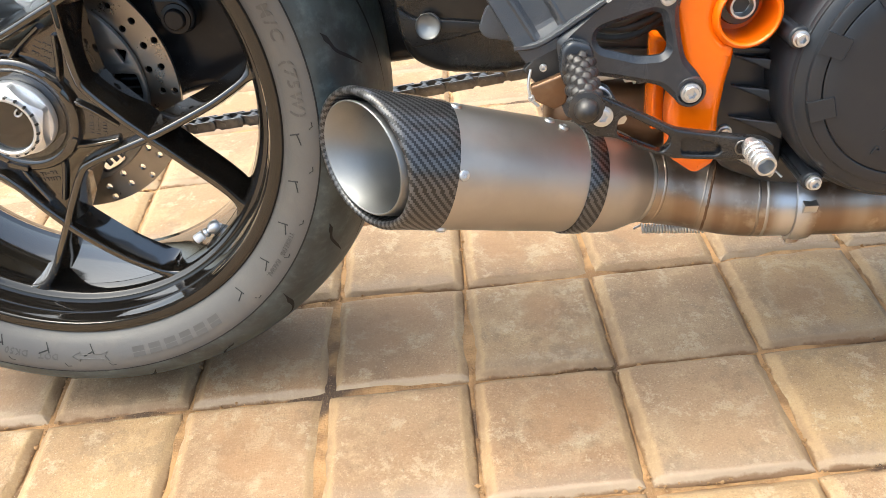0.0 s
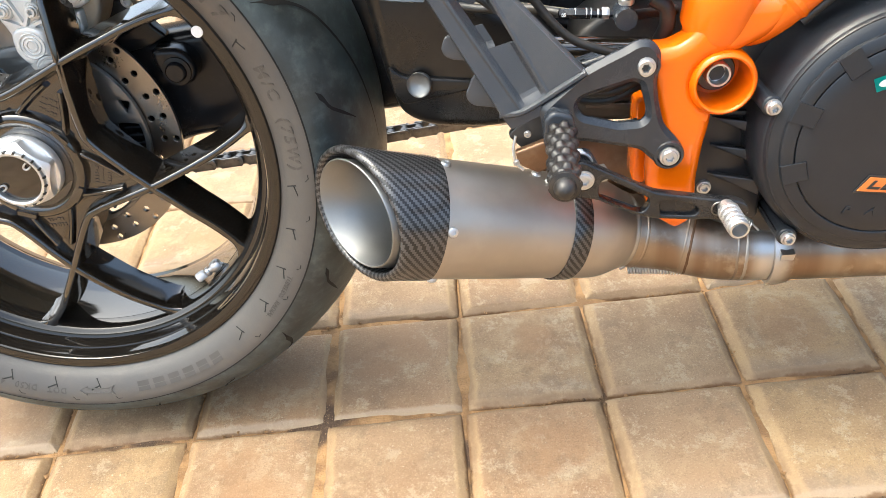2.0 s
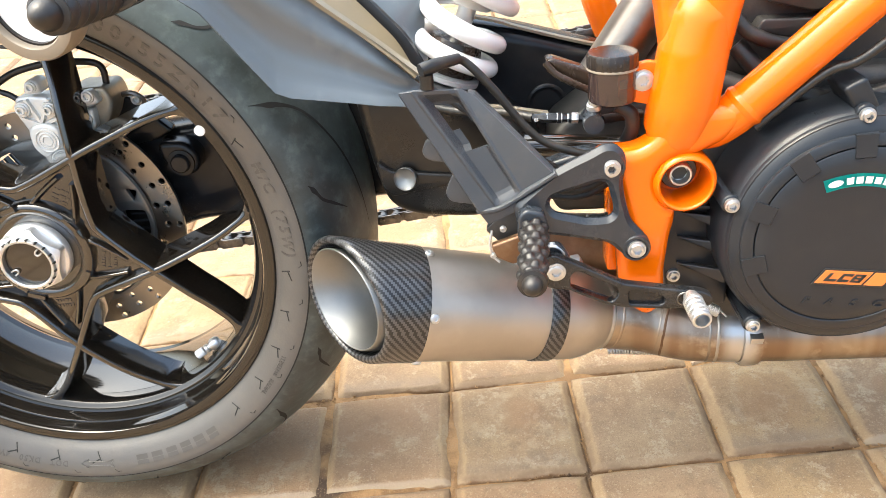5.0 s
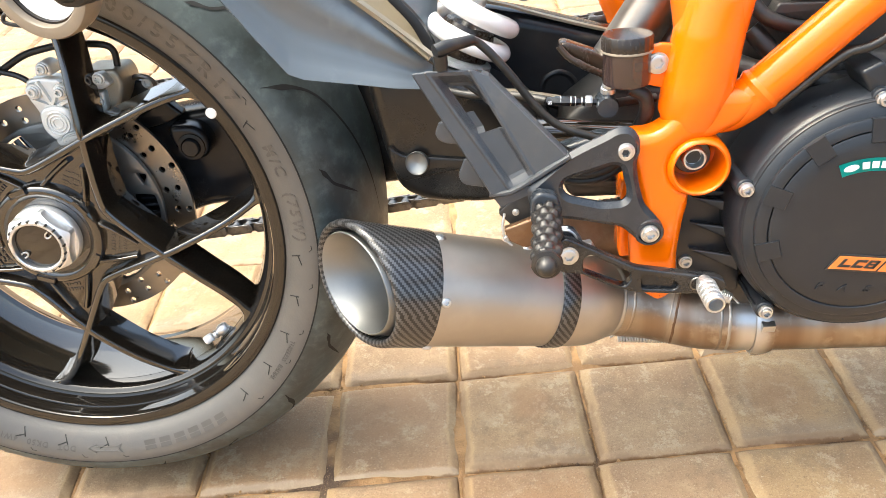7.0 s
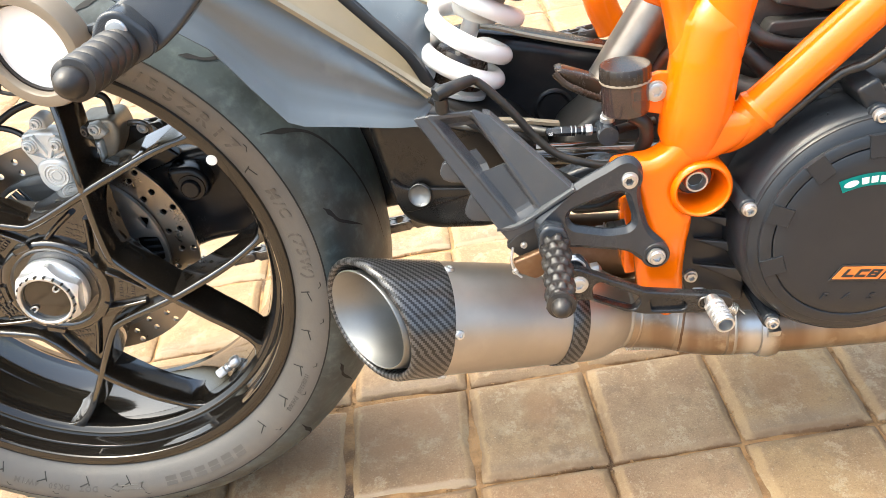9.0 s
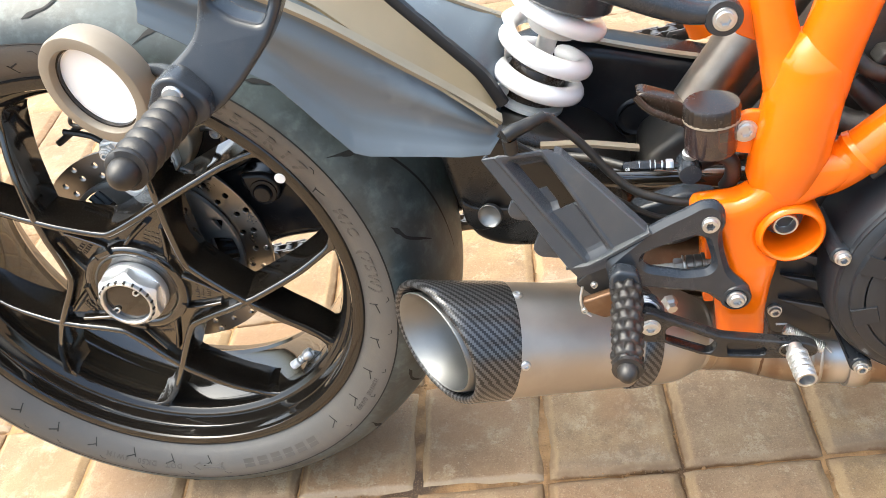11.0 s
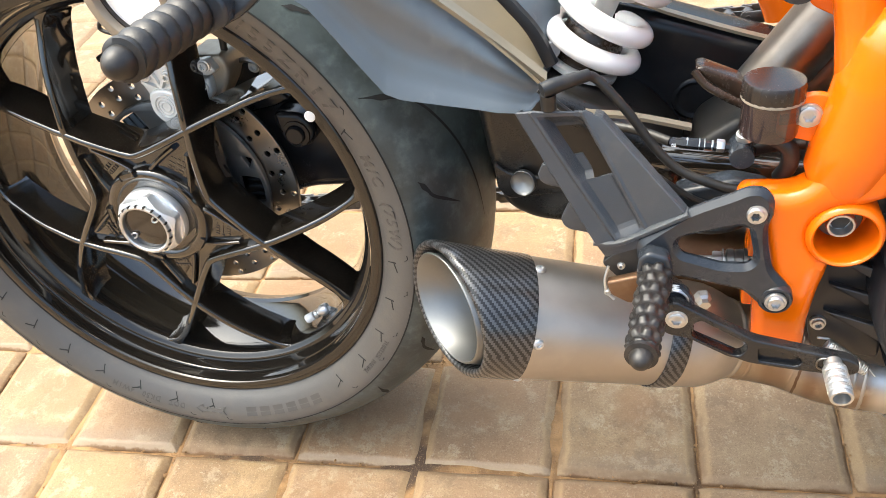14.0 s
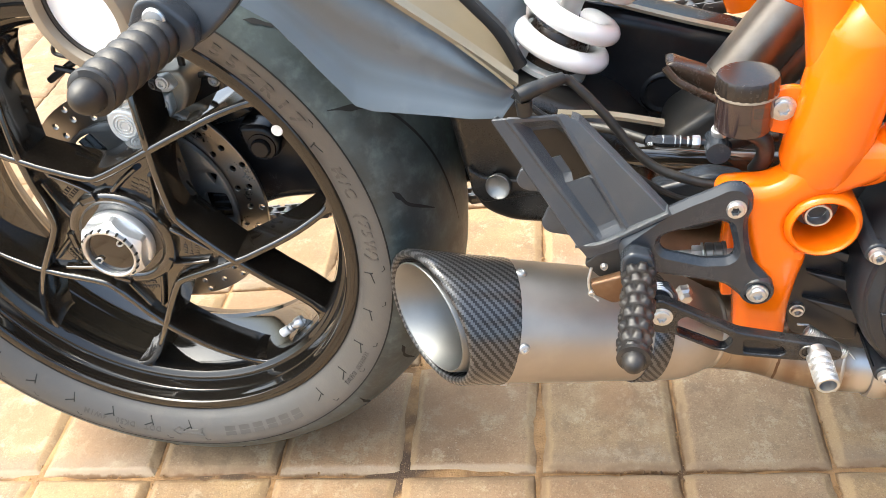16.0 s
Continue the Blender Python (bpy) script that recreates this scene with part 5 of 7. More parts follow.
    plate(bm, [rounded([(0.4655, 0.0350), (0.4665, 0.0540), (0.4730, 0.0600), (0.4870, 0.0560), (0.4910, 0.0400), (0.4850, 0.0270), (0.4700, 0.0250)], 0.004)], -0.108, -0.094, 0.003, 3)
    clevis = part("peg_clevis", bm, SATIN_BLACK, hang)
    bolt((0.4830, -0.1075, 0.0425), (0.2, -0.97, 0.1), 0.0050, 0.0026, clevis, "", STEEL, star=False)
    bm = bmesh.new()                               # black plate that paints the shade of the gap behind the pivot
    plate(bm, [rounded([(0.4400, 0.0350), (0.4480, 0.0430), (0.4700, 0.0540), (0.4720, 0.0250), (0.4520, 0.0220)], 0.003)], -0.088, -0.080, 0.001)
    part("gap_shade", bm, DEEP, hang)
    bm = bmesh.new()
    plate(bm, [rounded([(0.4440, 0.0270), (0.4500, 0.0285), (0.4690, 0.0350), (0.4720, 0.0270), (0.4700, 0.0120), (0.4610, 0.0080), (0.4470, 0.0160)], 0.003)], -0.101, -0.093, 0.002)
    part("return_spring_plate", bm, STAINED, hang, "dull brown spring plate")
    bm = bmesh.new()
    tube(bm, [(0.4455, -0.0960, 0.0385), (0.4432, -0.0985, 0.0280), (0.4448, -0.1000, 0.0180), (0.4500, -0.1010, 0.0120)], 0.0011, 8)
    part("return_spring", bm, STEEL, hang)
    bolt((0.4452, -0.0990, 0.0180), OUT, 0.0028, 0.003, hang)
    bolt((0.4545, -0.0940, 0.0385), OUT, 0.0028, 0.003, hang)


def rubber_peg(a, b, r, name, label, blocks=0, pitch=0.0092, tip=0.78):
    """A rubber foot peg: rows of staggered blocks, or slanting ribs where blocks is 0, and a rounded end."""
    a, b = Vector(a), Vector(b)
    m = facing(a, b - a, (0, 0, 1))
    ln = (b - a).length
    bm = bmesh.new()
    rings, rows, seg = [], 150, 64
    end = ln - 1.35 * r * tip
    for i in range(rows):
        h = ln * i / (rows - 1)
        ring = []
        for k in range(seg):
            t = 2 * math.pi * k / seg
            if blocks:
                row = int(h / pitch)
                v = (h / pitch) % 1.0
                u = (t / (2 * math.pi) * blocks + 0.5 * (row % 2)) % 1.0
                knob = max(0.0, min(1.0, 3.6 * (0.5 - abs(v - 0.5)) - 0.35)) * max(0.0, min(1.0, 4.2 * (0.5 - abs(u - 0.5)) - 0.30))
                f = 0.80 + 0.20 * knob
            else:
                v = (h / pitch + t / (2 * math.pi) * 1.0) % 1.0
                f = 0.80 + 0.21 * max(0.0, math.sin(math.pi * v)) ** 0.8
            f *= 1.0 + 0.10 * (1 - h / ln)
            if h > end:
                w = min(1.0, (h - end) / (ln - end))
                f = tip * math.sqrt(max(0.0, 1 - w ** 2.2))
            elif h > end - 0.004:
                f = 0.92 if blocks else f
            ring.append(bm.verts.new(m @ Vector((r * max(f, 0.03) * math.cos(t), r * max(f, 0.03) * math.sin(t), h))))
        rings.append(ring)
    for p, q in zip(rings, rings[1:]):
        for k in range(seg):
            bm.faces.new((p[k], p[(k + 1) % seg], q[(k + 1) % seg], q[k]))
    cap(bm, rings[0])
    cap(bm, rings[-1])
    return part(name, bm, SOFT_BLACK, motorcycle, label, 60)


def build_lever():
    bm = bmesh.new()
    out = [(0.4810, 0.0060), (0.4850, 0.0170), (0.4932, 0.0199), (0.5129, 0.0087), (0.5485, -0.0115), (0.5856, -0.0192), (0.6120, -0.0238), (0.6198, -0.0290), (0.6195, -0.0370), (0.6100, -0.0400), (0.5710, -0.0368),
           (0.5448, -0.0334), (0.5266, -0.0245), (0.5054, -0.0138), (0.4880, -0.0110), (0.4815, -0.0040)]
    plate(bm, [rounded(out, 0.005), rounded([(0.5060, 0.0001), (0.5115, 0.0039), (0.5423, -0.0144), (0.5450, -0.0199), (0.5397, -0.0275), (0.5332, -0.0269), (0.5054, -0.0120)], 0.004),
               rounded([(0.5520, -0.0192), (0.5567, -0.0179), (0.5796, -0.0252), (0.5823, -0.0299), (0.5786, -0.0337), (0.5526, -0.0309)], 0.003)], -0.1105, -0.1010, 0.0016, 3)
    lev = part("brake_lever", bm, BLACK_ANODISED, motorcycle, "black rear brake lever with a cut-out")
    bm = bmesh.new()
    plate(bm, [rounded([(0.5505, -0.0165), (0.5840, -0.0225), (0.5840, -0.0350), (0.5505, -0.0325)], 0.002)], -0.1065, -0.1030, 0.0006, 1)
    part("lever_groove", bm, BLACK_ANODISED, lev)
    bm = bmesh.new()
    solid(bm, [(0.0130, 0.0), (0.0130, 0.003), (0.0118, 0.005), (0.008, 0.005)], 36, facing((0.4944, -0.1052, 0.0042), OUT))
    part("pivot_collar", bm, ALU, lev)
    bolt((0.4944, -0.1095, 0.0042), OUT, 0.0080, 0.0036, lev)
    bm = bmesh.new()
    prof = [(0.0066, 0.0), (0.0066, 0.0065)]
    for i in range(4):
        h = 0.0065 + i * 0.0062
        prof += [(0.0082, h + 0.0003), (0.0086, h + 0.0010), (0.0086, h + 0.0050), (0.0082, h + 0.0056), (0.0077, h + 0.0058), (0.0077, h + 0.0061)]
    prof += [(0.0085, 0.0317), (0.0085, 0.0345), (0.0079, 0.0354), (0.0062, 0.0354), (0.0060, 0.022)]
    prof = [(x * 0.92, h * 0.95) for x, h in prof]
    m = facing((0.6015, -0.1100, -0.0270), (0.05, -0.99, -0.06))
    solid(bm, prof, 30, m)
    tip = part("toe_tip", bm, ALU, lev, "knurled aluminium toe tip")
    bm = bmesh.new()
    for i in range(4):
        for k in range(30):
            for j in range(2):
                box(bm, (0.0079, 0, 0.0079 + i * 0.0059 + 0.0019 * j), (0.0004, 0.0010, 0.0013), m @ Matrix.Rotation(2 * math.pi * (k + 0.5 * j) / 30, 4, "Z"))
    part("knurling", bm, ALU, tip)
    bm = bmesh.new()                               # clip that holds the tip
    hoop = [Vector((0.5965 + 0.0055 * math.cos(t), -0.1112, -0.0285 + 0.0055 * math.sin(t))) for t in (radians(40 + 20 * i) for i in range(13))]
    tube(bm, hoop, 0.0008, 8, smooth=False)
    part("tip_clip", bm, DARK_STEEL, lev)


# ---- exhaust ----
TAIL = Vector((0.32, -0.0692, -0.0351))
ALONG = Vector((0.90571, 0.29184, -0.30744)).normalized()
E1 = Vector((0.30669, -0.95181, 0.0))
E2 = E1.cross(ALONG)


def can_r(s):
    return 0.0547 - 0.0392 * s


def can_ring(bm, s, r, seg=72, cut=None):
    """A ring of the silencer at s metres from the tail; cut(angle) slants it."""
    out = []
    for i in range(seg):
        a = 2 * math.pi * i / seg
        t = s + (cut(a) if cut else 0.0)
        out.append(bm.verts.new(TAIL + ALONG * t + (E1 * math.cos(a) + E2 * math.sin(a)) * (can_r(t) + r)))
    return out


def skin(bm, rings, seg=72, ends=False):
    uv = bm.loops.layers.uv.verify()
    dist = [0.0]
    for a, b in zip(rings, rings[1:]):
        dist.append(dist[-1] + (b[0].co - a[0].co).length)
    for k, (a, b) in enumerate(zip(rings, rings[1:])):
        for i in range(seg):
            j = (i + 1) % seg
            f = bm.faces.new((a[i], a[j], b[j], b[i]))
            for lp, v in zip(f.loops, (a[i], a[j], b[j], b[i])):
                lp[uv].uv = ((i if v in (a[i], b[i]) else i + 1) / seg * 2 * math.pi * 0.053, (v.co - TAIL).dot(ALONG))
    if ends:
        cap(bm, rings[0])
        cap(bm, rings[-1])


def build_exhaust():
    def slant(a):
        return 0.0262 * math.cos(a) - 0.0094 * math.sin(a)
    bm = bmesh.new()
    skin(bm, [can_ring(bm, 0.0520, 0.0), can_ring(bm, 0.11, 0.0002), can_ring(bm, 0.188, 0.0), can_ring(bm, 0.1885, -0.004)])
    can = part("silencer_sleeve", bm, TITANIUM, motorcycle, "satin titanium exhaust silencer sleeve", 50)
    bm = bmesh.new()                                   # carbon end cap, cut on the slant, with a rolled lip
    rings = [can_ring(bm, 0.0530, -0.0010), can_ring(bm, 0.0530, 0.0008), can_ring(bm, 0.0515, 0.0011), can_ring(bm, 0.042, 0.0011)]
    for f in (0.75, 0.5, 0.25):
        rings.append(can_ring(bm, 0.042 * f - 0.0046 * (1 - f), 0.0009, cut=lambda a, f=f: slant(a) * (1 - f)))
    for ds, dr in ((-0.0060, 0.0012), (-0.0085, 0.0002), (-0.0106, -0.0020), (-0.0108, -0.0042), (-0.0090, -0.0060), (-0.0050, -0.0068), (0.004, -0.0072), (0.02, -0.0074)):
        rings.append(can_ring(bm, ds, dr, cut=slant))
    skin(bm, rings)
    part("end_cap", bm, CARBON, can, "carbon fibre slash-cut end cap", 60)
    bm = bmesh.new()                                   # inner outlet tube
    rings = [can_ring(bm, ds - 0.0040, dr, cut=lambda a: 0.85 * slant(a)) for ds, dr in ((0.012, -0.0100), (-0.0062, -0.0102), (-0.0074, -0.0106), (-0.0077, -0.0114), (-0.0070, -0.0122), (0.030, -0.0132))]
    rings.append(can_ring(bm, 0.10, -0.0185))
    skin(bm, rings)
    part("outlet_tube", bm, TIP_STEEL, can, "brushed steel outlet tube", 60)
    bm = bmesh.new()
    r = can_ring(bm, 0.098, -0.0180)
    cap(bm, r)
    part("outlet_baffle", bm, TIP_STEEL, can)
    # black sheet: shade between end cap and outlet tube, painted in
    bm = bmesh.new()
    skin(bm, [can_ring(bm, 0.02, -0.0072, cut=slant), can_ring(bm, 0.0205, -0.0130, cut=slant)])
    part("gap_floor", bm, DARK_INK, can)
    bm = bmesh.new()                                   # carbon strap
    skin(bm, [can_ring(bm, 0.1700, -0.001), can_ring(bm, 0.1702, 0.0012), can_ring(bm, 0.1712, 0.0018), can_ring(bm, 0.1866, 0.0018), can_ring(bm, 0.1876, 0.0012), can_ring(bm, 0.1878, -0.001)])
    part("strap", bm, CARBON, can, "carbon fibre mounting strap", 50)
    for ang, s in ((15, 0.057), (87, 0.057), (159, 0.057), (231, 0.057), (303, 0.057), (88, 0.142), (78, 0.152)):
        a = radians(ang)
        n = E1 * math.cos(a) + E2 * math.sin(a)
        bm = bmesh.new()
        r = 0.0046
        revolve(bm, [(r, 0.0), (r, 0.0008), (r * 0.85, 0.0022), (r * 0.5, 0.0028), (r * 0.42, 0.0028), (r * 0.40, 0.0012), (0.0002, 0.0012)], 20,
                facing(TAIL + ALONG * s + n * (can_r(s) - 0.0002), n))
        part("rivet", bm, STEEL, can)
    bm = bmesh.new()                                   # cone to the link pipe
    m = facing(TAIL, ALONG)
    revolve(bm, [(0.0472, 0.187), (0.0474, 0.200), (0.0462, 0.214), (0.0440, 0.222), (0.0400, 0.232), (0.0372, 0.238), (0.0362, 0.2395), (0.0362, 0.2405), (0.0366, 0.242), (0.0360, 0.2440), (0.0340, 0.246), (0.0300, 0.246)], 64, m)
    part("inlet_cone", bm, TITANIUM, can, "titanium inlet cone tinted by heat", 40)
    pts = [TAIL + ALONG * 0.236, Vector((0.585, 0.006, -0.1215)), Vector((0.630, -0.004, -0.1290)), Vector((0.690, -0.010, -0.1320)), Vector((0.760, -0.012, -0.1350)), Vector((0.850, -0.010, -0.139)), Vector((1.02, 0.0, -0.146))]
    bm = bmesh.new()
    tube(bm, pts, [0.0345, 0.0345, 0.0345, 0.0325, 0.0310, 0.0310, 0.0310], 40, 8)
    pipe = part("link_pipe", bm, PIPE, motorcycle, "heat-tinted stainless steel exhaust link pipe")
    path = smooth_path(pts, 8)

    def on_pipe(x):
        i = min(range(len(path) - 1), key=lambda k: abs(path[k].x - x))
        return path[i], (path[i + 1] - path[i]).normalized()
    for x, r, lump, mat in ((0.5555, 0.0328, 0.0001, PIPE), (0.6040, 0.0326, 0.0002, PIPE), (0.6085, 0.0327, 0.00025, STAINED), (0.6420, 0.0322, 0.0003, HEADER), (0.6500, 0.0322, 0.00025, TITANIUM)):
        c, d = on_pipe(x)
        rng = random.Random(int(x * 1000))
        bm = bmesh.new()
        ring, drift = [], 0.0
        u = d.orthogonal().normalized()
        v = d.cross(u)
        for k in range(72):
            a = 2 * math.pi * k / 72
            drift += rng.uniform(-lump, lump) - 0.15 * drift
            ring.append(c + (u * math.cos(a) + v * math.sin(a)) * (r + rng.uniform(-0.4, 0.4) * lump) + d * drift)
        tube(bm, ring, 0.0022, 10, smooth=False, closed=True)
        part("weld", bm, mat, pipe)
    c, d = on_pipe(0.682)
    bm = bmesh.new()
    revolve(bm, [(0.0335, -0.009), (0.0355, -0.0085), (0.0360, -0.006), (0.0372, 0.0), (0.0360, 0.006), (0.0355, 0.0085), (0.0335, 0.009)], 48, facing(c, d))
    part("pipe_clamp", bm, PIPE, pipe, "steel pipe clamp with a bolt")
    bm = bmesh.new()
    box(bm, (0, 0, 0), (0.0120, 0.0080, 0.0100), Matrix.Translation((0.6810, -0.0430, -0.1215)) @ Matrix.Rotation(radians(20), 4, "X"), 0.0015)
    part("clamp_lug", bm, STEEL, pipe)
    bm = bmesh.new()
    box(bm, (0, 0, 0), (0.012, 0.012, 0.016), Matrix.Translation(c + Vector((0.002, 0.004, -0.038))), 0.003)
    part("clamp_foot", bm, PIPE, pipe)
    # two small springs that hold the joint
    for a, b, r in (((0.5535, 0.0240, -0.1715), (0.6095, 0.0120, -0.1685), 0.0042), ((0.608, -0.058, -0.0560), (0.638, -0.066, -0.0740), 0.0042)):
        a, b = Vector(a), Vector(b)
        d = (b - a).normalized()
        u = d.orthogonal().normalized()
        v = d.cross(u)
        bm = bmesh.new()
        n = 20
        path2 = [a - d * 0.008] + [a + (b - a) * (i / (n * 12)) + (u * math.cos(2 * math.pi * i / 12) + v * math.sin(2 * math.pi * i / 12)) * r for i in range(n * 12)] + [b + d * 0.008]
        tube(bm, path2, 0.0010, 6, smooth=False)
        part("retaining_spring", bm, STEEL, pipe, "small steel retaining spring")


def build_engine():
    bm = bmesh.new()
    plate(bm, [rounded([(0.600, -0.085), (0.612, 0.030), (0.640, 0.095), (0.700, 0.128), (0.860, 0.120), (1.05, 0.02), (1.05, -0.11), (0.90, -0.125), (0.66, -0.112)], 0.02)], -0.030, 0.220, 0.012, 3)
    part("engine", bm, DEEP, motorcycle, "dark engine casing")
    c = Vector((0.7325, -0.030, 0.0100))
    bm = bmesh.new()
    solid(bm, [(0.1040, 0.0), (0.1045, 0.040), (0.1040, 0.0500), (0.1022, 0.0560), (0.1006, 0.0585), (0.0960, 0.0640), (0.0880, 0.0680), (0.0870, 0.0680)], 120, facing(c, OUT))
    cover = part("clutch_cover", bm, CAST_BLACK, motorcycle, "round matt black clutch cover", 30)
    ci = Vector((0.7285, -0.0978, 0.0108))
    bm = bmesh.new()
    solid(bm, [(0.0762, 0.0), (0.0762, 0.0030), (0.0752, 0.0038), (0.060, 0.0042), (0.03, 0.0044)], 96, facing(ci, OUT))
    part("cover_plate", bm, CAST_BLACK, cover)
    bm = bmesh.new()
    revolve(bm, [(0.0770, 0.0), (0.0770, 0.0026), (0.0778, 0.0034), (0.0850, 0.0026), (0.0866, 0.0014), (0.0872, -0.0010), (0.0872, -0.0100)], 96, facing(ci, OUT))
    part("cover_rim", bm, CAST_BLACK, cover)
    bm = bmesh.new()
    revolve(bm, [(0.1002, 0.0565), (0.1000, 0.0600), (0.0985, 0.0622), (0.0968, 0.0622), (0.0955, 0.0600)], 96, facing(c, OUT))
    part("shoulder_bead", bm, CAST_BLACK, cover)
    for a in (194, 159, 124.5, 91, 57, 24):
        a = radians(a)
        bm = bmesh.new()
        m = Matrix.Translation(ci + Vector((0.0745 * math.cos(a), -0.0024, 0.0745 * math.sin(a)))) @ Matrix.Rotation(-a, 4, "Y")
        vs = [bm.verts.new(m @ Vector((x, y, z))) for x, y, z in ((0.0125, 0.002, 0.0085), (0.0125, 0.002, -0.0085), (-0.0095, 0.002, -0.0080), (-0.0095, 0.002, 0.0080),
                                                              (0.0120, -0.0012, 0.0080), (0.0120, -0.0012, -0.0080), (-0.0055, -0.0030, -0.0075), (-0.0055, -0.0030, 0.0075))]
        for q in ((0, 1, 2, 3), (4, 5, 6, 7), (0, 1, 5, 4), (1, 2, 6, 5), (2, 3, 7, 6), (3, 0, 4, 7)):
            bm.faces.new([vs[i] for i in q])
        part("cover_pad", bm, CAST_BLACK, cover)
    bolts = ((0.6350, 0.0430), (0.6597, -0.0722), (0.7287, 0.1087), (0.80, 0.076), (0.80, -0.068))
    for x, z in bolts:
        d = Vector((x - c.x, 0, z - c.z)).normalized()
        bm = bmesh.new()
        plate(bm, [circle(x, z, 0.0080, 24)], -0.0905, -0.035, 0.002)
        box(bm, (0, 0, 0), (0.024, 0.044, 0.013), Matrix.Translation(Vector((x, -0.060, z)) - d * 0.010) @ Matrix.Rotation(math.atan2(-d.z, d.x), 4, "Y"), 0.003)
        part("bolt_ear", bm, CAST_BLACK, cover)
        bolt((x, -0.0905, z), OUT, 0.0060, 0.0060, cover, "", STEEL)
    # teal sticker, arched, with plain white bars
    bm = bmesh.new()
    white = bmesh.new()

    def arch(a, r, y):
        return Vector((0.7240 + r * math.cos(a), y, -0.0080 + r * math.sin(a)))
    a0, a1 = radians(110), radians(56)
    n = 20
    lo = [bm.verts.new(arch(a0 + (a1 - a0) * i / n, 0.0645, -0.1026)) for i in range(n + 1)]
    hi = [bm.verts.new(arch(a0 + (a1 - a0) * i / n, 0.0752, -0.1026)) for i in range(n + 1)]
    for i in range(n):
        bm.faces.new((lo[i], lo[i + 1], hi[i + 1], hi[i]))
    bmesh.ops.solidify(bm, geom=bm.faces[:], thickness=0.0005)
    st = part("arched_sticker", bm, TEAL, cover, "teal arched sticker with white marks")
    for i in range(7):
        b0 = a0 + (a1 - a0) * (0.24 + 0.105 * i)
        b1 = b0 + (a1 - a0) * 0.080
        white.faces.new([white.verts.new(arch(a, r, -0.1035)) for a, r in ((b0, 0.0672), (b1, 0.0672), (b1, 0.0728), (b0, 0.0728))])
    part("sticker_bars", white, INK, st)
    bm = bmesh.new()
    oval = [bm.verts.new(arch(a0 + (a1 - a0) * (0.12 + 0.085 * math.cos(t)), 0.0700 + 0.0027 * math.sin(t), -0.1035)) for t in (2 * math.pi * i / 20 for i in range(20))]
    bm.faces.new(oval)
    part("sticker_oval", bm, INK, st)

    def tilted(pts):
        q = radians(-8.0)
        return [(0.7000 + x * math.cos(q) - z * math.sin(q), -0.0268 + x * math.sin(q) + z * math.cos(q)) for x, z in pts]
    bm = bmesh.new()
    plate(bm, [tilted([(-0.0012, -0.0010), (0.0068, 0.0142), (0.0640, 0.0142), (0.0560, -0.0010)])], -0.1032, -0.1022, 0.0002, 0)
    st = part("name_plate", bm, DARK_INK, cover, "black-edged orange engine badge")
    for x0, x1 in ((0.0010, 0.0385), (0.0405, 0.0555)):
        bm = bmesh.new()
        plate(bm, [tilted([(x0, 0.0006), (x0 + 0.0068, 0.0126), (x1 + 0.0068, 0.0126), (x1, 0.0006)])], -0.1036, -0.1031, 0.0001, 0)
        part("badge_field", bm, ORANGE_DULL, st)
    for x0, pieces in ((0.0075, ((0, 0.0026, 0, 1), (0, 0.0090, 0, 0.28))), (0.0180, ((0, 0.0026, 0, 1), (0, 0.0085, 0, 0.28), (0, 0.0085, 0.72, 1))), (0.0282, ((0, 0.0024, 0, 1), (0.0058, 0.0082, 0, 1), (0, 0.0082, 0, 0.22), (0, 0.0082, 0.40, 0.60), (0, 0.0082, 0.78, 1)))):
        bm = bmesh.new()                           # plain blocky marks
        for u0, u1, v0, v1 in pieces:
            q = []
            for u, v in ((u0, v0), (u0, v1), (u1, v1), (u1, v0)):
                q.append((x0 + u + 0.0042 * v, 0.0030 + 0.0074 * v))
            plate(bm, [tilted(q)], -0.1040 - 0.00004 * u1 / 0.001, -0.1035, 0.0001, 0)
        part("badge_mark", bm, DARK_INK, st)
    for i, letter in enumerate("PASC"):            # raised cast letters
        bm = bmesh.new()
        x0, z0 = tilted([(-0.0005 + 0.0193 * i, -0.0170)])[0]
        letters(bm, letter, 0.0092, 0.0006, lambda c: Vector((x0 + c.x * 1.25 + c.y * 0.45, -0.1024 - c.z, z0 - c.x * 0.175 + c.y * 0.85)))
        part("cast_letter", bm, CAST_BLACK, cover)
    # ribbed plastic cover behind the frame's foot
    bm = bmesh.new()
    plate(bm, [rounded([(0.598, 0.030), (0.650, 0.030), (0.650, -0.080), (0.600, -0.072), (0.588, -0.02)], 0.006)], -0.046, -0.020, 0.003)
    rib = part("sprocket_cover", bm, RIB_PLASTIC, motorcycle, "ribbed black plastic sprocket cover")
    for z in (0.020, -0.004, -0.030):
        bm = bmesh.new()
        plate(bm, [rounded([(0.603, z), (0.643, z - 0.004), (0.643, z - 0.018)], 0.0015)], -0.0500, -0.0440, 0.0012, 2, lambda x, z: -0.012 * max(0.0, x - 0.603) / 0.040)
        part("rib", bm, RIB_PLASTIC, rib)
    bm = bmesh.new()
    plate(bm, [rounded([(0.596, 0.028), (0.645, 0.022), (0.645, 0.018), (0.597, 0.024)], 0.001)], -0.0520, -0.0440, 0.001, 1)
    part("rib", bm, RIB_PLASTIC, rib)
    bolt((0.6016, -0.0460, -0.0440), OUT, 0.0060, 0.006, rib, "", STEEL)
    # casting round the swingarm pivot, and the stained collector under it
    bm = bmesh.new()
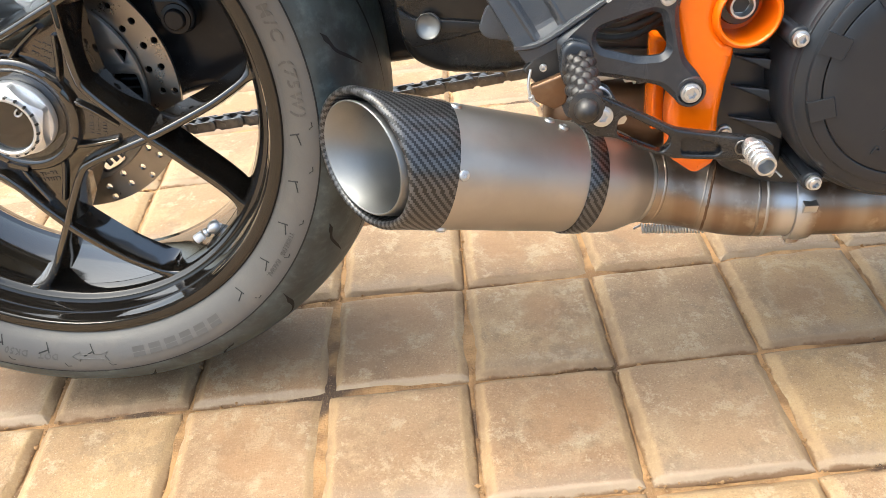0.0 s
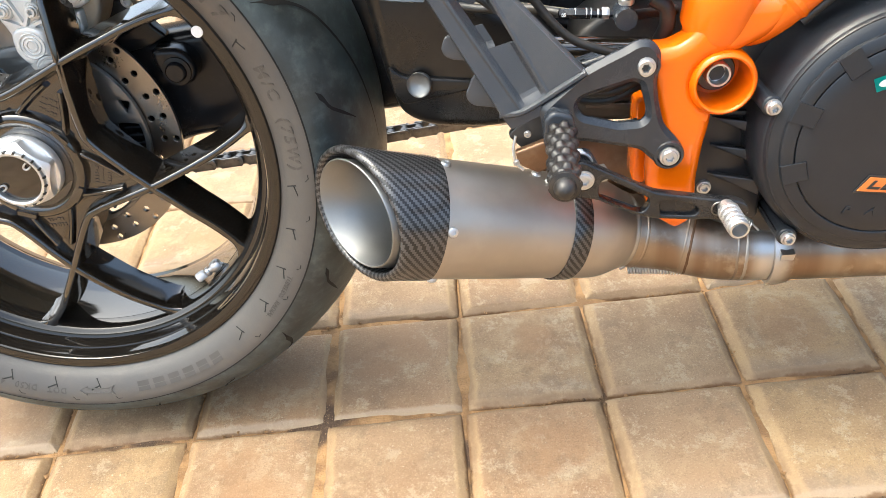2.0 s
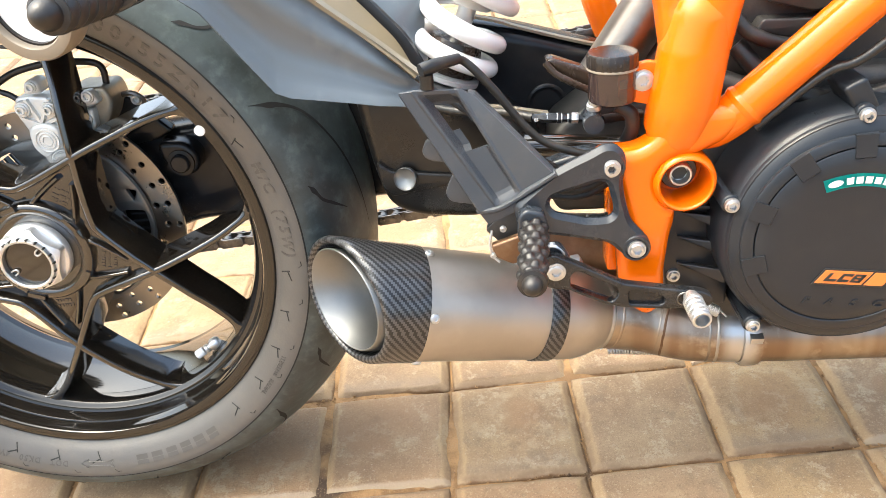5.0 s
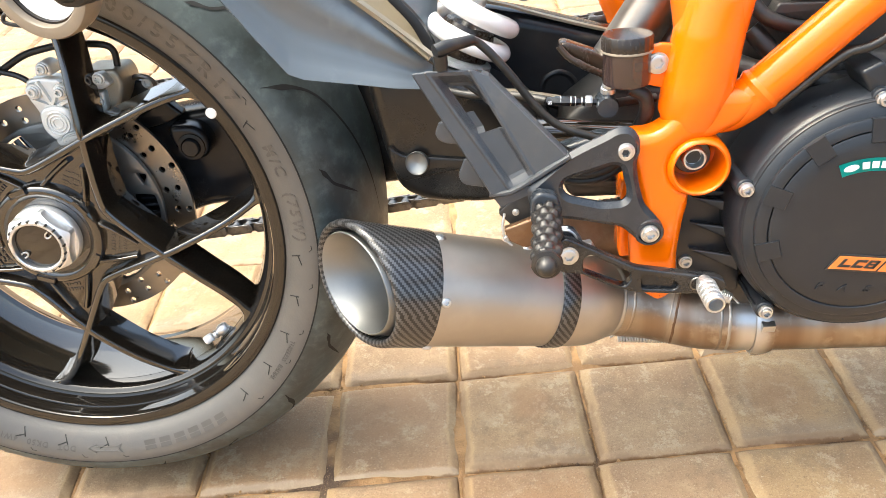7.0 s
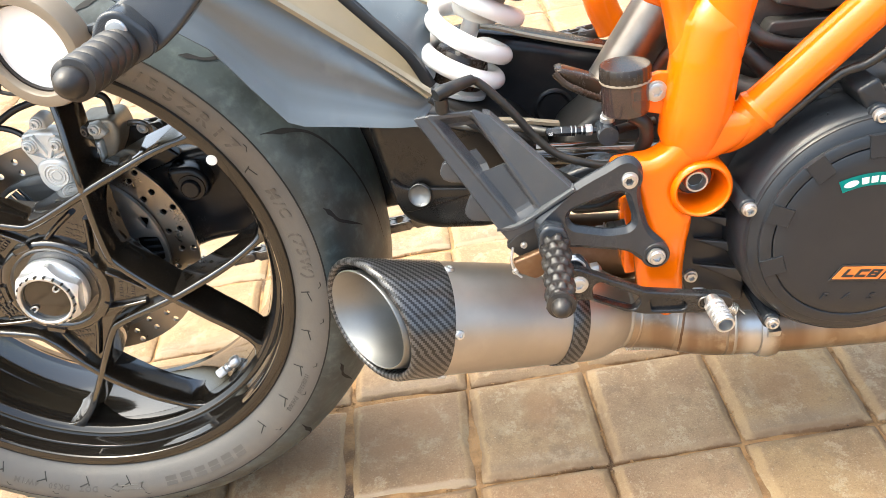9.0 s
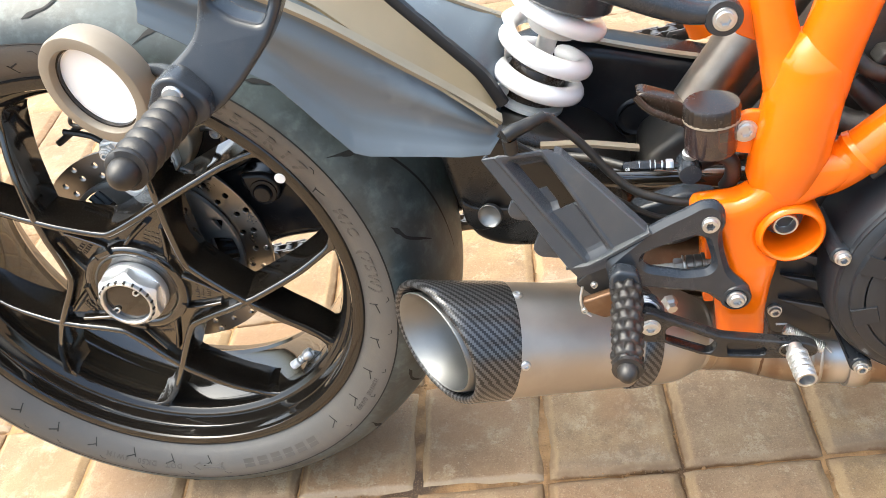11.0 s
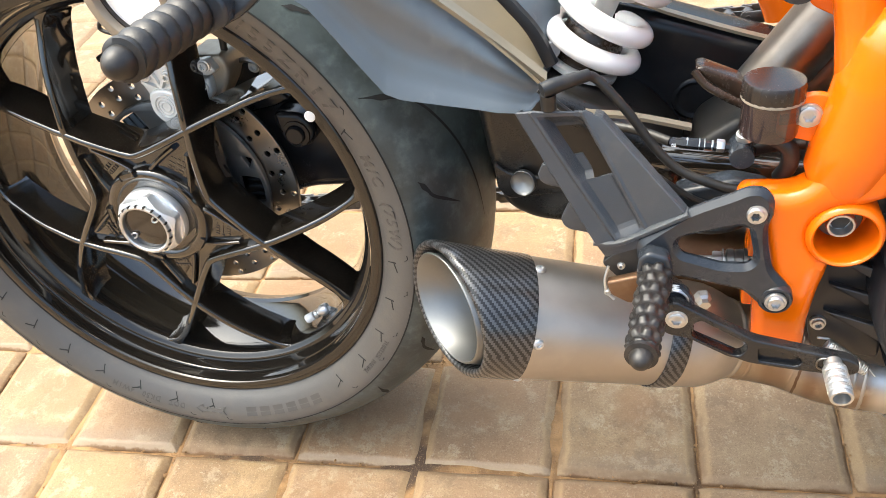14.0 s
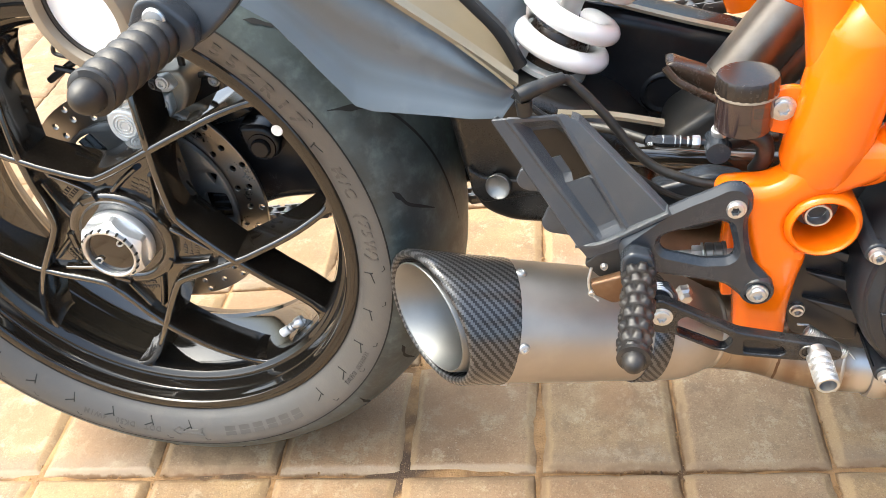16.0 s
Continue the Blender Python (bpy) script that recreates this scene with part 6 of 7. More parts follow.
    plate(bm, [rounded([(0.500, 0.010), (0.508, -0.012), (0.560, -0.014), (0.615, -0.020), (0.615, 0.090), (0.540, 0.095), (0.505, 0.070)], 0.010)], 0.030, 0.100, 0.008, 3)
    piv = part("pivot_casting", bm, DEEP, motorcycle, "dark casting round the swingarm pivot")
    bm = bmesh.new()
    plate(bm, [rounded([(0.512, 0.004), (0.556, 0.000), (0.556, 0.006), (0.512, 0.010)], 0.002)], 0.024, 0.032, 0.001)
    part("rib", bm, DEEP, piv)
    bm = bmesh.new()
    solid(bm, [(0.020, -0.012), (0.030, -0.006), (0.034, 0.004), (0.035, 0.016), (0.035, 0.080), (0.033, 0.092), (0.028, 0.100), (0.016, 0.105)], 40, facing((0.478, 0.058, -0.060), (0.88, 0, -0.10)))
    part("collector", bm, STAINED, motorcycle, "brown heat-stained exhaust collector", 50)
    # upper engine parts behind the frame tubes
    bm = bmesh.new()
    plate(bm, [rounded([(0.640, 0.115), (0.655, 0.200), (0.690, 0.330), (0.92, 0.330), (0.92, 0.110), (0.74, 0.095)], 0.015)], -0.005, 0.20, 0.010, 3)
    cyl = part("cylinder", bm, DEEP, motorcycle, "dark engine cylinder with hoses")
    for i in range(5):
        bm = bmesh.new()
        plate(bm, [rounded([(0.665 + 0.008 * i, 0.160 + 0.022 * i), (0.70 + 0.008 * i, 0.150 + 0.022 * i), (0.76, 0.157 + 0.022 * i), (0.76, 0.164 + 0.022 * i), (0.67 + 0.008 * i, 0.169 + 0.022 * i)], 0.003)], -0.022, -0.004, 0.002)
        part("cooling_fin", bm, DEEP, cyl)
    for pts, r, mat in (([(0.650, -0.020, 0.150), (0.680, -0.035, 0.120), (0.730, -0.045, 0.105), (0.80, -0.05, 0.12)], 0.008, HOSE),
                        ([(0.655, -0.070, 0.098), (0.700, -0.076, 0.138), (0.740, -0.080, 0.160), (0.86, -0.085, 0.28)], 0.0036, HOSE),
                        ([(0.640, -0.018, 0.185), (0.660, -0.030, 0.160), (0.700, -0.030, 0.150), (0.74, -0.02, 0.175)], 0.006, HOSE),
                        ([(0.640, -0.020, 0.120), (0.660, -0.030, 0.116), (0.690, -0.035, 0.128)], 0.011, DEEP)):
        bm = bmesh.new()
        tube(bm, pts, r, 12)
        part("engine_hose", bm, mat, cyl)
    bm = bmesh.new()
    plate(bm, [rounded([(0.712, 0.128), (0.728, 0.136), (0.742, 0.110), (0.728, 0.100)], 0.004)], -0.085, -0.045, 0.003)
    part("engine_lug", bm, CAST_BLACK, cyl)


def build_reservoir():
    c = Vector((0.5470, -0.0550, 0.1225))
    m = facing(c, (0.02, 0, 1.0))
    bm = bmesh.new()
    solid(bm, [(0.0145, 0.001), (0.0178, 0.003), (0.0186, 0.006), (0.0186, 0.030)], 40, m)
    res = part("fluid_reservoir", bm, SMOKE, motorcycle, "smoked plastic brake fluid reservoir")
    bm = bmesh.new()
    solid(bm, [(0.0192, 0.0280), (0.0199, 0.0284), (0.0199, 0.0298), (0.0196, 0.0302)], 40, m)
    part("band", bm, HOLDER, res, "pale band under the cap")
    bm = bmesh.new()
    prof_r = 0.0197
    rings = []
    for h, f in ((0.0300, 1.0), (0.0395, 1.0), (0.0412, 0.95), (0.0416, 0.80)):
        rings.append([bm.verts.new(m @ Vector((prof_r * f * (1 + 0.012 * math.cos(24 * a)) * math.cos(a), prof_r * f * (1 + 0.012 * math.cos(24 * a)) * math.sin(a), h))) for a in (2 * math.pi * i / 96 for i in range(96))])
    skin_n = 96
    for a, b in zip(rings, rings[1:]):
        for i in range(skin_n):
            bm.faces.new((a[i], a[(i + 1) % skin_n], b[(i + 1) % skin_n], b[i]))
    cap(bm, rings[0])
    cap(bm, rings[-1])
    part("cap", bm, CAP_BLACK, res, "dark brown screw cap")
    bm = bmesh.new()                               # two worn lines of moulded print
    for z, a0, a1 in ((0.0165, 262, 284), (0.0140, 262, 284), (0.0155, 288, 300)):
        lo = [bm.verts.new(m @ Vector((0.0188 * math.cos(radians(a)), 0.0188 * math.sin(radians(a)), z))) for a in range(a0, a1 + 1, 2)]
        hi = [bm.verts.new(m @ Vector((0.0188 * math.cos(radians(a)), 0.0188 * math.sin(radians(a)), z + 0.0011))) for a in range(a0, a1 + 1, 2)]
        for i in range(len(lo) - 1):
            bm.faces.new((lo[i], lo[i + 1], hi[i + 1], hi[i]))
    tagged(part("moulded_print", bm, HOLDER, res), kind="stuff")
    bm = bmesh.new()
    box(bm, (0, 0, 0), (0.012, 0.005, 0.007), Matrix.Translation((0.557, -0.060, 0.140)), 0.001)
    part("mount_lug", bm, SMOKE, res)
    # brake light switch and master cylinder under it
    bm = bmesh.new()
    solid(bm, [(0.0080, -0.010), (0.0084, -0.008), (0.0084, 0.010), (0.0080, 0.012)], 28, facing((0.5325, -0.0470, 0.1070), OUT))
    banjo = part("banjo_fitting", bm, SATIN_BLACK, motorcycle, "black banjo fitting of the brake line")
    bolt((0.5340, -0.0470, 0.1165), (0, -0.2, 1), 0.0060, 0.008, banjo, "", STEEL, star=False)
    bm = bmesh.new()
    solid(bm, [(0.0024, 0.0), (0.0024, 0.006), (0.0036, 0.006), (0.0036, 0.014), (0.0030, 0.014), (0.0030, 0.020), (0.0040, 0.0205), (0.0040, 0.036), (0.0034, 0.037), (0.0034, 0.044)], 6, facing((0.5280, -0.0450, 0.1080), (-1, 0.0, 0.10)))
    part("line_coupling", bm, BLACK_ANODISED, banjo, "black hexagonal line coupling")
    for x, r, w, mat in ((0.5215, 0.0046, 0.0055, ALU), (0.5140, 0.0036, 0.0014, STEEL), (0.5085, 0.0043, 0.0010, STEEL), (0.5050, 0.0043, 0.0010, STEEL), (0.4970, 0.0038, 0.0014, STEEL)):
        bm = bmesh.new()
        solid(bm, [(r * 0.9, 0.0), (r, 0.0006), (r, w - 0.0006), (r * 0.9, w)], 6, facing((x, -0.0450, 0.1090 + 0.10 * (0.5228 - x)), (-1, 0.0, 0.10)))
        part("coupling_nut", bm, mat, banjo, "bright steel nut")
    bm = bmesh.new()
    letters(bm, "05", 0.0036, 0.0002, lambda c: Vector((0.4875 + c.x, -0.0496 - c.z, 0.1118 + c.y)))
    part("coupling_mark", bm, INK, banjo, "white printed number")
    bm = bmesh.new()
    tube(bm, [(0.4850, -0.0450, 0.1124), (0.460, -0.030, 0.114), (0.420, -0.010, 0.112), (0.380, 0.02, 0.115)], 0.0036, 10)
    tube(bm, [(0.5400, -0.0460, 0.1060), (0.556, -0.035, 0.1035), (0.575, -0.030, 0.1025)], 0.0040, 10)
    tube(bm, [(0.5520, -0.0500, 0.1190), (0.5620, -0.0520, 0.1120), (0.5640, -0.0500, 0.0980), (0.5600, -0.0450, 0.0850)], 0.0060, 12)
    part("brake_line", bm, HOSE, banjo)


def build_small_parts():
    # rear brake light lead with its elbow boot
    bm = bmesh.new()
    tube(bm, [(0.4050, -0.0765, 0.1540), (0.4050, -0.0770, 0.1650)], [0.0052, 0.0056], 16, smooth=False)
    tube(bm, [(0.4015, -0.0800, 0.1688), (0.4080, -0.0760, 0.1698), (0.4190, -0.0680, 0.1702), (0.4300, -0.0590, 0.1700)], [0.0052, 0.0056, 0.0048, 0.0042], 16, 6)
    boot = part("plug_boot", bm, HOSE, motorcycle, "black rubber elbow boot with its cable")
    bm = bmesh.new()
    tube(bm, [(0.4285, -0.060, 0.1698), (0.4340, -0.056, 0.1665), (0.4436, -0.056, 0.1566), (0.4579, -0.056, 0.1384), (0.4745, -0.056, 0.1140), (0.4918, -0.056, 0.0960), (0.5165, -0.056, 0.0844), (0.5369, -0.056, 0.0798), (0.560, -0.054, 0.078)], 0.0034, 12)
    part("cable", bm, HOSE, boot)
    bm = bmesh.new()
    tube(bm, [(0.3946, -0.0500, 0.1557), (0.4400, -0.0520, 0.1180), (0.4940, -0.0540, 0.0766), (0.5170, -0.0540, 0.0662), (0.5400, -0.0540, 0.0650)], 0.0024, 8)
    part("thin_cable", bm, HOSE, boot)
    bm = bmesh.new()
    tube(bm, [(0.4950, -0.0600, 0.0630), (0.5100, -0.0640, 0.0590), (0.5300, -0.0620, 0.0640), (0.5450, -0.0550, 0.0680)], 0.0055, 10)
    part("thick_cable", bm, HOSE, boot)
    # metal pipe that rises behind the reservoir, and the stained bracket beside it
    bm = bmesh.new()
    tube(bm, [(0.545, 0.030, 0.110), (0.5627, 0.030, 0.1355), (0.5827, 0.030, 0.1648), (0.62, 0.03, 0.218)], 0.0225, 28)
    head = part("rear_header_pipe", bm, HEADER, motorcycle, "dark heat-stained exhaust header pipe")
    bm = bmesh.new()
    plate(bm, [rounded([(0.5000, 0.1426), (0.5058, 0.1445), (0.5342, 0.1324), (0.5420, 0.1249), (0.5380, 0.1130), (0.5197, 0.1253), (0.5080, 0.1330)], 0.004)], 0.010, 0.030, 0.003)
    part("heat_shield", bm, BROWN, head)
    bm = bmesh.new()
    tube(bm, [(0.5000, 0.008, 0.1420), (0.5080, 0.006, 0.1325), (0.5197, 0.004, 0.1250), (0.5380, 0.004, 0.1150)], 0.0032, 10)
    part("shield_edge", bm, BROWN, head)
    bm = bmesh.new()
    tube(bm, [(0.570, 0.050, 0.090), (0.5955, 0.050, 0.122), (0.625, 0.050, 0.155)], 0.015, 18)
    part("side_pipe", bm, HEADER, head)
    # upper shock link rod and its bolt
    bm = bmesh.new()
    tube(bm, [(0.4700, -0.050, 0.2600), (0.5101, -0.050, 0.2400), (0.5330, -0.050, 0.2300), (0.5480, -0.050, 0.2270)], [0.0095, 0.0095, 0.0085, 0.0075], 18, 5)
    solid(bm, [(0.0120, -0.008), (0.0127, -0.006), (0.0127, 0.006), (0.0120, 0.008), (0.0100, 0.008)], 36, facing((0.5550, -0.050, 0.2245), OUT))
    rod = part("link_rod", bm, SATIN_BLACK, motorcycle, "black tie rod bolted to the frame")
    bolt((0.5550, -0.0575, 0.2245), OUT, 0.0080, 0.004, rod, "", STEEL, star=False)
    bm = bmesh.new()
    plate(bm, [rounded([(0.562, 0.207), (0.564, 0.232), (0.592, 0.240), (0.600, 0.195), (0.584, 0.196)], 0.008)], -0.042, -0.036, 0.002)
    part("link_tab", bm, ORANGE, rod, "orange welded tab")
    bm = bmesh.new()
    plate(bm, [rounded([(0.488, 0.066), (0.530, 0.078), (0.556, 0.072), (0.560, 0.040), (0.535, 0.050), (0.500, 0.046)], 0.006)], -0.040, -0.020, 0.004, 3)
    mc = part("master_cylinder", bm, SATIN_BLACK, motorcycle, "black rear brake master cylinder")
    for k, (z, r) in enumerate(((0.052, 0.0042), (0.043, 0.0036))):
        bm = bmesh.new()
        tube(bm, [(0.470, -0.050 + 0.006 * k, z + 0.012), (0.500, -0.056 + 0.006 * k, z + 0.001), (0.525, -0.056 + 0.006 * k, z), (0.550, -0.052 + 0.006 * k, z + 0.010)], r, 12)
        part("hose", bm, HOSE, mc)
    # brake rod end seen through the hanger
    bm = bmesh.new()
    tube(bm, [(0.490, -0.050, 0.0127), (0.552, -0.050, 0.0142)], 0.0040, 12, smooth=False)
    rod_end = part("push_rod", bm, STEEL, motorcycle, "threaded steel brake push rod")
    bm = bmesh.new()
    solid(bm, [(0.0068, 0.0), (0.0074, 0.0008), (0.0074, 0.0062), (0.0068, 0.0070)], 6, facing((0.5195, -0.050, 0.0134), (1, 0, 0.024)))
    solid(bm, [(0.0092, 0.0072), (0.0092, 0.0084)], 24, facing((0.5195, -0.050, 0.0134), (1, 0, 0.024)))
    part("lock_nut", bm, STEEL, rod_end)
    bm = bmesh.new()
    solid(bm, [(0.0084, 0.0), (0.0092, 0.0008), (0.0092, 0.0052), (0.0086, 0.0058), (0.0086, 0.0064), (0.0092, 0.0070), (0.0092, 0.0118), (0.0086, 0.0124), (0.0100, 0.0126), (0.0100, 0.0150), (0.006, 0.0150)], 32, facing((0.5293, -0.050, 0.0136), (1, 0, 0.024)))
    part("rod_collar", bm, CARRIER, rod_end, "grooved grey rod collar")
    bm = bmesh.new()
    solid(bm, [(0.0066, 0.0), (0.0066, 0.005), (0.0046, 0.007), (0.0046, 0.011)], 6, facing((0.5138, -0.0560, -0.0160), (0.2, -0.9, -0.2)))
    part("link_bolt", bm, STEEL, motorcycle, "small steel link bolt")
    bm = bmesh.new()
    a, d = Vector((0.4920, -0.0880, 0.0120)), Vector((1, -0.1, 0.05)).normalized()
    for i in range(4):
        ring = [a + d * 0.0 + Vector((0.0100 * math.cos(t), -0.002 * i - 0.006, 0.0100 * math.sin(t))) for t in (2 * math.pi * k / 20 for k in range(20))]
        tube(bm, ring, 0.0010, 6, smooth=False, closed=True)
    part("lever_spring", bm, STEEL, motorcycle, "small lever return spring")
    bm = bmesh.new()
    plate(bm, [rounded([(0.4660, 0.0120), (0.4800, 0.0230), (0.5000, 0.0220), (0.5080, 0.0080), (0.4900, -0.0040), (0.4700, 0.0000)], 0.004)], -0.0990, -0.0900, 0.002)
    part("lever_mount", bm, SATIN_BLACK, motorcycle, "black lever mount")


def build_pillion():
    bm = bmesh.new()
    out = [(0.2480, 0.3300), (0.2425, 0.3134), (0.2340, 0.2936), (0.2200, 0.2830), (0.1960, 0.2690), (0.1990, 0.2560), (0.2180, 0.2450), (0.2390, 0.2500), (0.2544, 0.2608), (0.2654, 0.2706), (0.2817, 0.2865), (0.2933, 0.3057),
           (0.3060, 0.3400), (0.3300, 0.4000), (0.2600, 0.4000)]
    hole = [(0.2490, 0.3110), (0.2600, 0.3010), (0.2780, 0.2945), (0.2855, 0.3080), (0.2960, 0.3400), (0.3120, 0.3850), (0.2650, 0.3850), (0.2550, 0.3350)]
    plate(bm, [rounded(out, 0.008), rounded(hole, 0.005)], -0.138, -0.116, 0.004, 4, lambda x, z: -0.35 * max(0.0, 0.305 - z))
    br = part("pillion_bracket", bm, SATIN_BLACK, motorcycle, "satin black pillion footrest bracket")
    bm = bmesh.new()
    plate(bm, [rounded([(0.1980, 0.2600), (0.2120, 0.2800), (0.2240, 0.2810), (0.2400, 0.2640), (0.2390, 0.2510), (0.2180, 0.2440), (0.2040, 0.2480)], 0.006)], -0.166, -0.140, 0.0025, 3)
    part("peg_clevis", bm, SATIN_BLACK, br)
    bm = bmesh.new()
    solid(bm, [(0.0068, -0.004), (0.0068, 0.0010), (0.0058, 0.0022), (0.003, 0.0026)], 28, facing((0.2205, -0.1660, 0.2690), OUT))
    part("clevis_pin", bm, STEEL, br, "plain round steel pin")
    rubber_peg((0.2175, -0.150, 0.2575), (0.2203, -0.2530, 0.2625), 0.0122, "pillion_peg", "ribbed black rubber pillion footpeg", 0, 0.0122, 0.74)
    # round permit holder
    m = facing((0.1215, -0.0700, 0.2485), (-0.260, -0.960, -0.100))
    bm = bmesh.new()
    solid(bm, [(0.0410, -0.004), (0.0438, -0.002), (0.0448, 0.004), (0.0448, 0.0150), (0.0436, 0.0180), (0.0420, 0.0186), (0.0352, 0.0180), (0.0342, 0.0168), (0.0336, 0.0100), (0.0332, 0.009)], 80, m)
    hold = part("permit_holder", bm, HOLDER, motorcycle, "round grey-tan permit holder with a white paper disc")
    bm = bmesh.new()
    solid(bm, [(0.0340, 0.0085), (0.0340, 0.0095), (0.03, 0.0097)], 64, m)
    part("paper_disc", bm, PAPER, hold, "blank white paper disc")
    bm = bmesh.new()
    revolve(bm, [(0.0338, 0.0096), (0.0338, 0.0125), (0.0322, 0.0125), (0.0318, 0.0098)], 64, m)
    part("inner_ring", bm, CAP_BLACK, hold, "dark ring round the paper")
    bm = bmesh.new()
    tube(bm, [(0.140, -0.062, 0.248), (0.175, -0.085, 0.255), (0.215, -0.134, 0.262)], 0.005, 10)
    part("holder_arm", bm, SATIN_BLACK, hold)
    bm = bmesh.new()
    tube(bm, [(0.0830, -0.070, 0.2230), (0.0760, -0.068, 0.2220), (0.0740, -0.068, 0.2170), (0.0800, -0.068, 0.2140), (0.0900, -0.068, 0.2120)], 0.0016, 8)
    tube(bm, [(0.0800, -0.070, 0.2235), (0.0820, -0.070, 0.2190), (0.0940, -0.070, 0.2140)], 0.0013, 8)
    part("cable_tie", bm, HOSE, hold)


build_tyre()
build_rim()
build_nut()
build_brake()
build_swingarm()
build_chain()
build_mudguard()
build_shock()
build_frame()
build_hanger()
rubber_peg((0.4790, -0.1040, 0.0410), (0.4715, -0.2050, 0.0455), 0.0113, "rider_peg", "blocked black rubber rider footpeg", 7, 0.0118, 0.66)
build_lever()
build_exhaust()
build_engine()
build_reservoir()
build_small_parts()
build_pillion()


# ---- paving ----
ORIGIN, STEP_A, STEP_B = Vector((0.3696, 0.1282, 0)), Vector((0.15463, 0.00919, 0)), Vector((-0.00622, 0.15580, 0))
TURN = math.atan2(STEP_A.y, STEP_A.x)
rng = np.random.default_rng(8)


def soft_noise(n, m, cell):
    """Smooth random heights on an n by m net; cell is the number of steps between knots."""
    k = rng.random((n // cell + 3, m // cell + 3))
    u, v = np.arange(n) / cell, np.arange(m) / cell
    a, b = u.astype(int), v.astype(int)
    fu, fv = (u - a)[:, None], (v - b)[None, :]
    fu, fv = fu * fu * (3 - 2 * fu), fv * fv * (3 - 2 * fv)
    g = lambda p, q: k[np.ix_(a + p, b + q)]
    return (g(0, 0) * (1 - fu) + g(1, 0) * fu) * (1 - fv) + (g(0, 1) * (1 - fu) + g(1, 1) * fu) * fv


def axis(lo, hi, step):
    mid = list(np.arange(lo, hi, step))
    out, d, p = [], step * 3, hi
    while p < 220:
        p, d = p + d, d * 1.7
        out.append(p - hi)
    return np.array([lo - e for e in reversed(out)] + mid + [hi + e for e in out])


gx, gy = axis(-0.75, 1.35, 0.0065), axis(-0.60, 1.25, 0.0065)
height = -0.0078 + 0.0070 * (soft_noise(len(gx), len(gy), 19) - 0.5) + 0.0032 * (soft_noise(len(gx), len(gy), 4) - 0.5)
nx, ny = len(gx), len(gy)
co = np.stack([np.repeat(gx, ny), np.tile(gy, nx), height.ravel()], axis=1)
idx = np.arange(nx * ny).reshape(nx, ny)
quads = np.stack([idx[:-1, :-1].ravel(), idx[1:, :-1].ravel(), idx[1:, 1:].ravel(), idx[:-1, 1:].ravel()], axis=1)
me = bpy.data.meshes.new("ground")
me.from_pydata(co.tolist(), [], quads.tolist())
for p in me.polygons:
    p.use_smooth = True
me.materials.append(SAND)
ground = new("ground", me)
tagged(ground, "sandy bed under brick paving", "ground", kind="structure")


def paver_mesh(seed, width=0.1538, deep=0.1548):
    """One paver: upright sides, worn sloping edges of uneven width, and a slightly dished top."""
    rng = random.Random(seed)
    per = 18
    waves = [(rng.randrange(2, 5), rng.uniform(0, 6.3), 0.0005), (rng.randrange(6, 12), rng.uniform(0, 6.3), 0.0004), (rng.randrange(15, 24), rng.uniform(0, 6.3), 0.0003)]
    chips = [(rng.uniform(0, 1), rng.uniform(0.004, 0.012), rng.uniform(0.0008, 0.0022)) for i in range(4)]
    wear = [rng.uniform(0.6, 1.25), rng.uniform(0.85, 1.5), rng.uniform(0.55, 1.0), rng.uniform(0.85, 1.5)]
    rings = []
    for inset, z in ((0.0008, -0.0200), (0.0004, -0.0105), (0.0006, -0.0086), (0.0016, -0.0070), (0.0040, -0.0052), (0.0088, -0.0016), (0.0102, -0.0007), (0.0122, -0.0001), (0.0200, 0.0)):
        ring = []
        for side in range(4):
            for k in range(per):
                f = k / per
                w = wear[side]
                if f < 0.12:
                    w += (wear[side - 1] - w) * (0.12 - f) / 0.24
                if f > 0.88:
                    w += (wear[(side + 1) % 4] - w) * (f - 0.88) / 0.24
                a = (side + f) / 4
                rough = sum(h * math.sin(2 * math.pi * n * a + p) for n, p, h in waves)
                chip = sum(d * math.exp(-((a - c) / u) ** 2) for c, u, d in chips)
                ins = inset * w + (rough * 0.6 + chip) * (1.0 if -0.009 < z < -0.0005 else 0.0)
                hw, hd = width / 2 - ins, deep / 2 - ins
                u = -1 + 2 * f
                x, y = ((u * hw, -hd), (hw, u * hd), (-u * hw, hd), (-hw, -u * hd))[side]
                if k == 0 and z > -0.012:
                    x, y = x * 0.984, y * 0.984
                elif k in (1, per - 1) and z > -0.012:
                    x, y = x * 0.997, y * 0.997
                ring.append((x, y, z + rough * 0.25 - chip * 0.3 if z > -0.009 else z))
        rings.append(ring)
    return rings


def add_paver(verts, faces, rings, m):
    n = len(rings[0])
    base = len(verts)
    for ring in rings:
        verts.extend((m @ Vector(p))[:] for p in ring)
    mid = len(verts)
    verts.append((m @ Vector((0, 0, -0.0012)))[:])
    for k in range(len(rings) - 1):
        for i in range(n):
            j = (i + 1) % n
            faces.append((base + k * n + i, base + k * n + j, base + (k + 1) * n + j, base + (k + 1) * n + i))
    top = base + (len(rings) - 1) * n
    for i in range(n):
        faces.append((top + i, top + (i + 1) % n, mid))


def mesh_of(name, verts, faces, material):
    me = bpy.data.meshes.new(name)
    me.from_pydata(verts, [], faces)
    for p in me.polygons:
        p.use_smooth = True
    me.set_sharp_from_angle(angle=radians(50))
    me.materials.append(material)
    return me


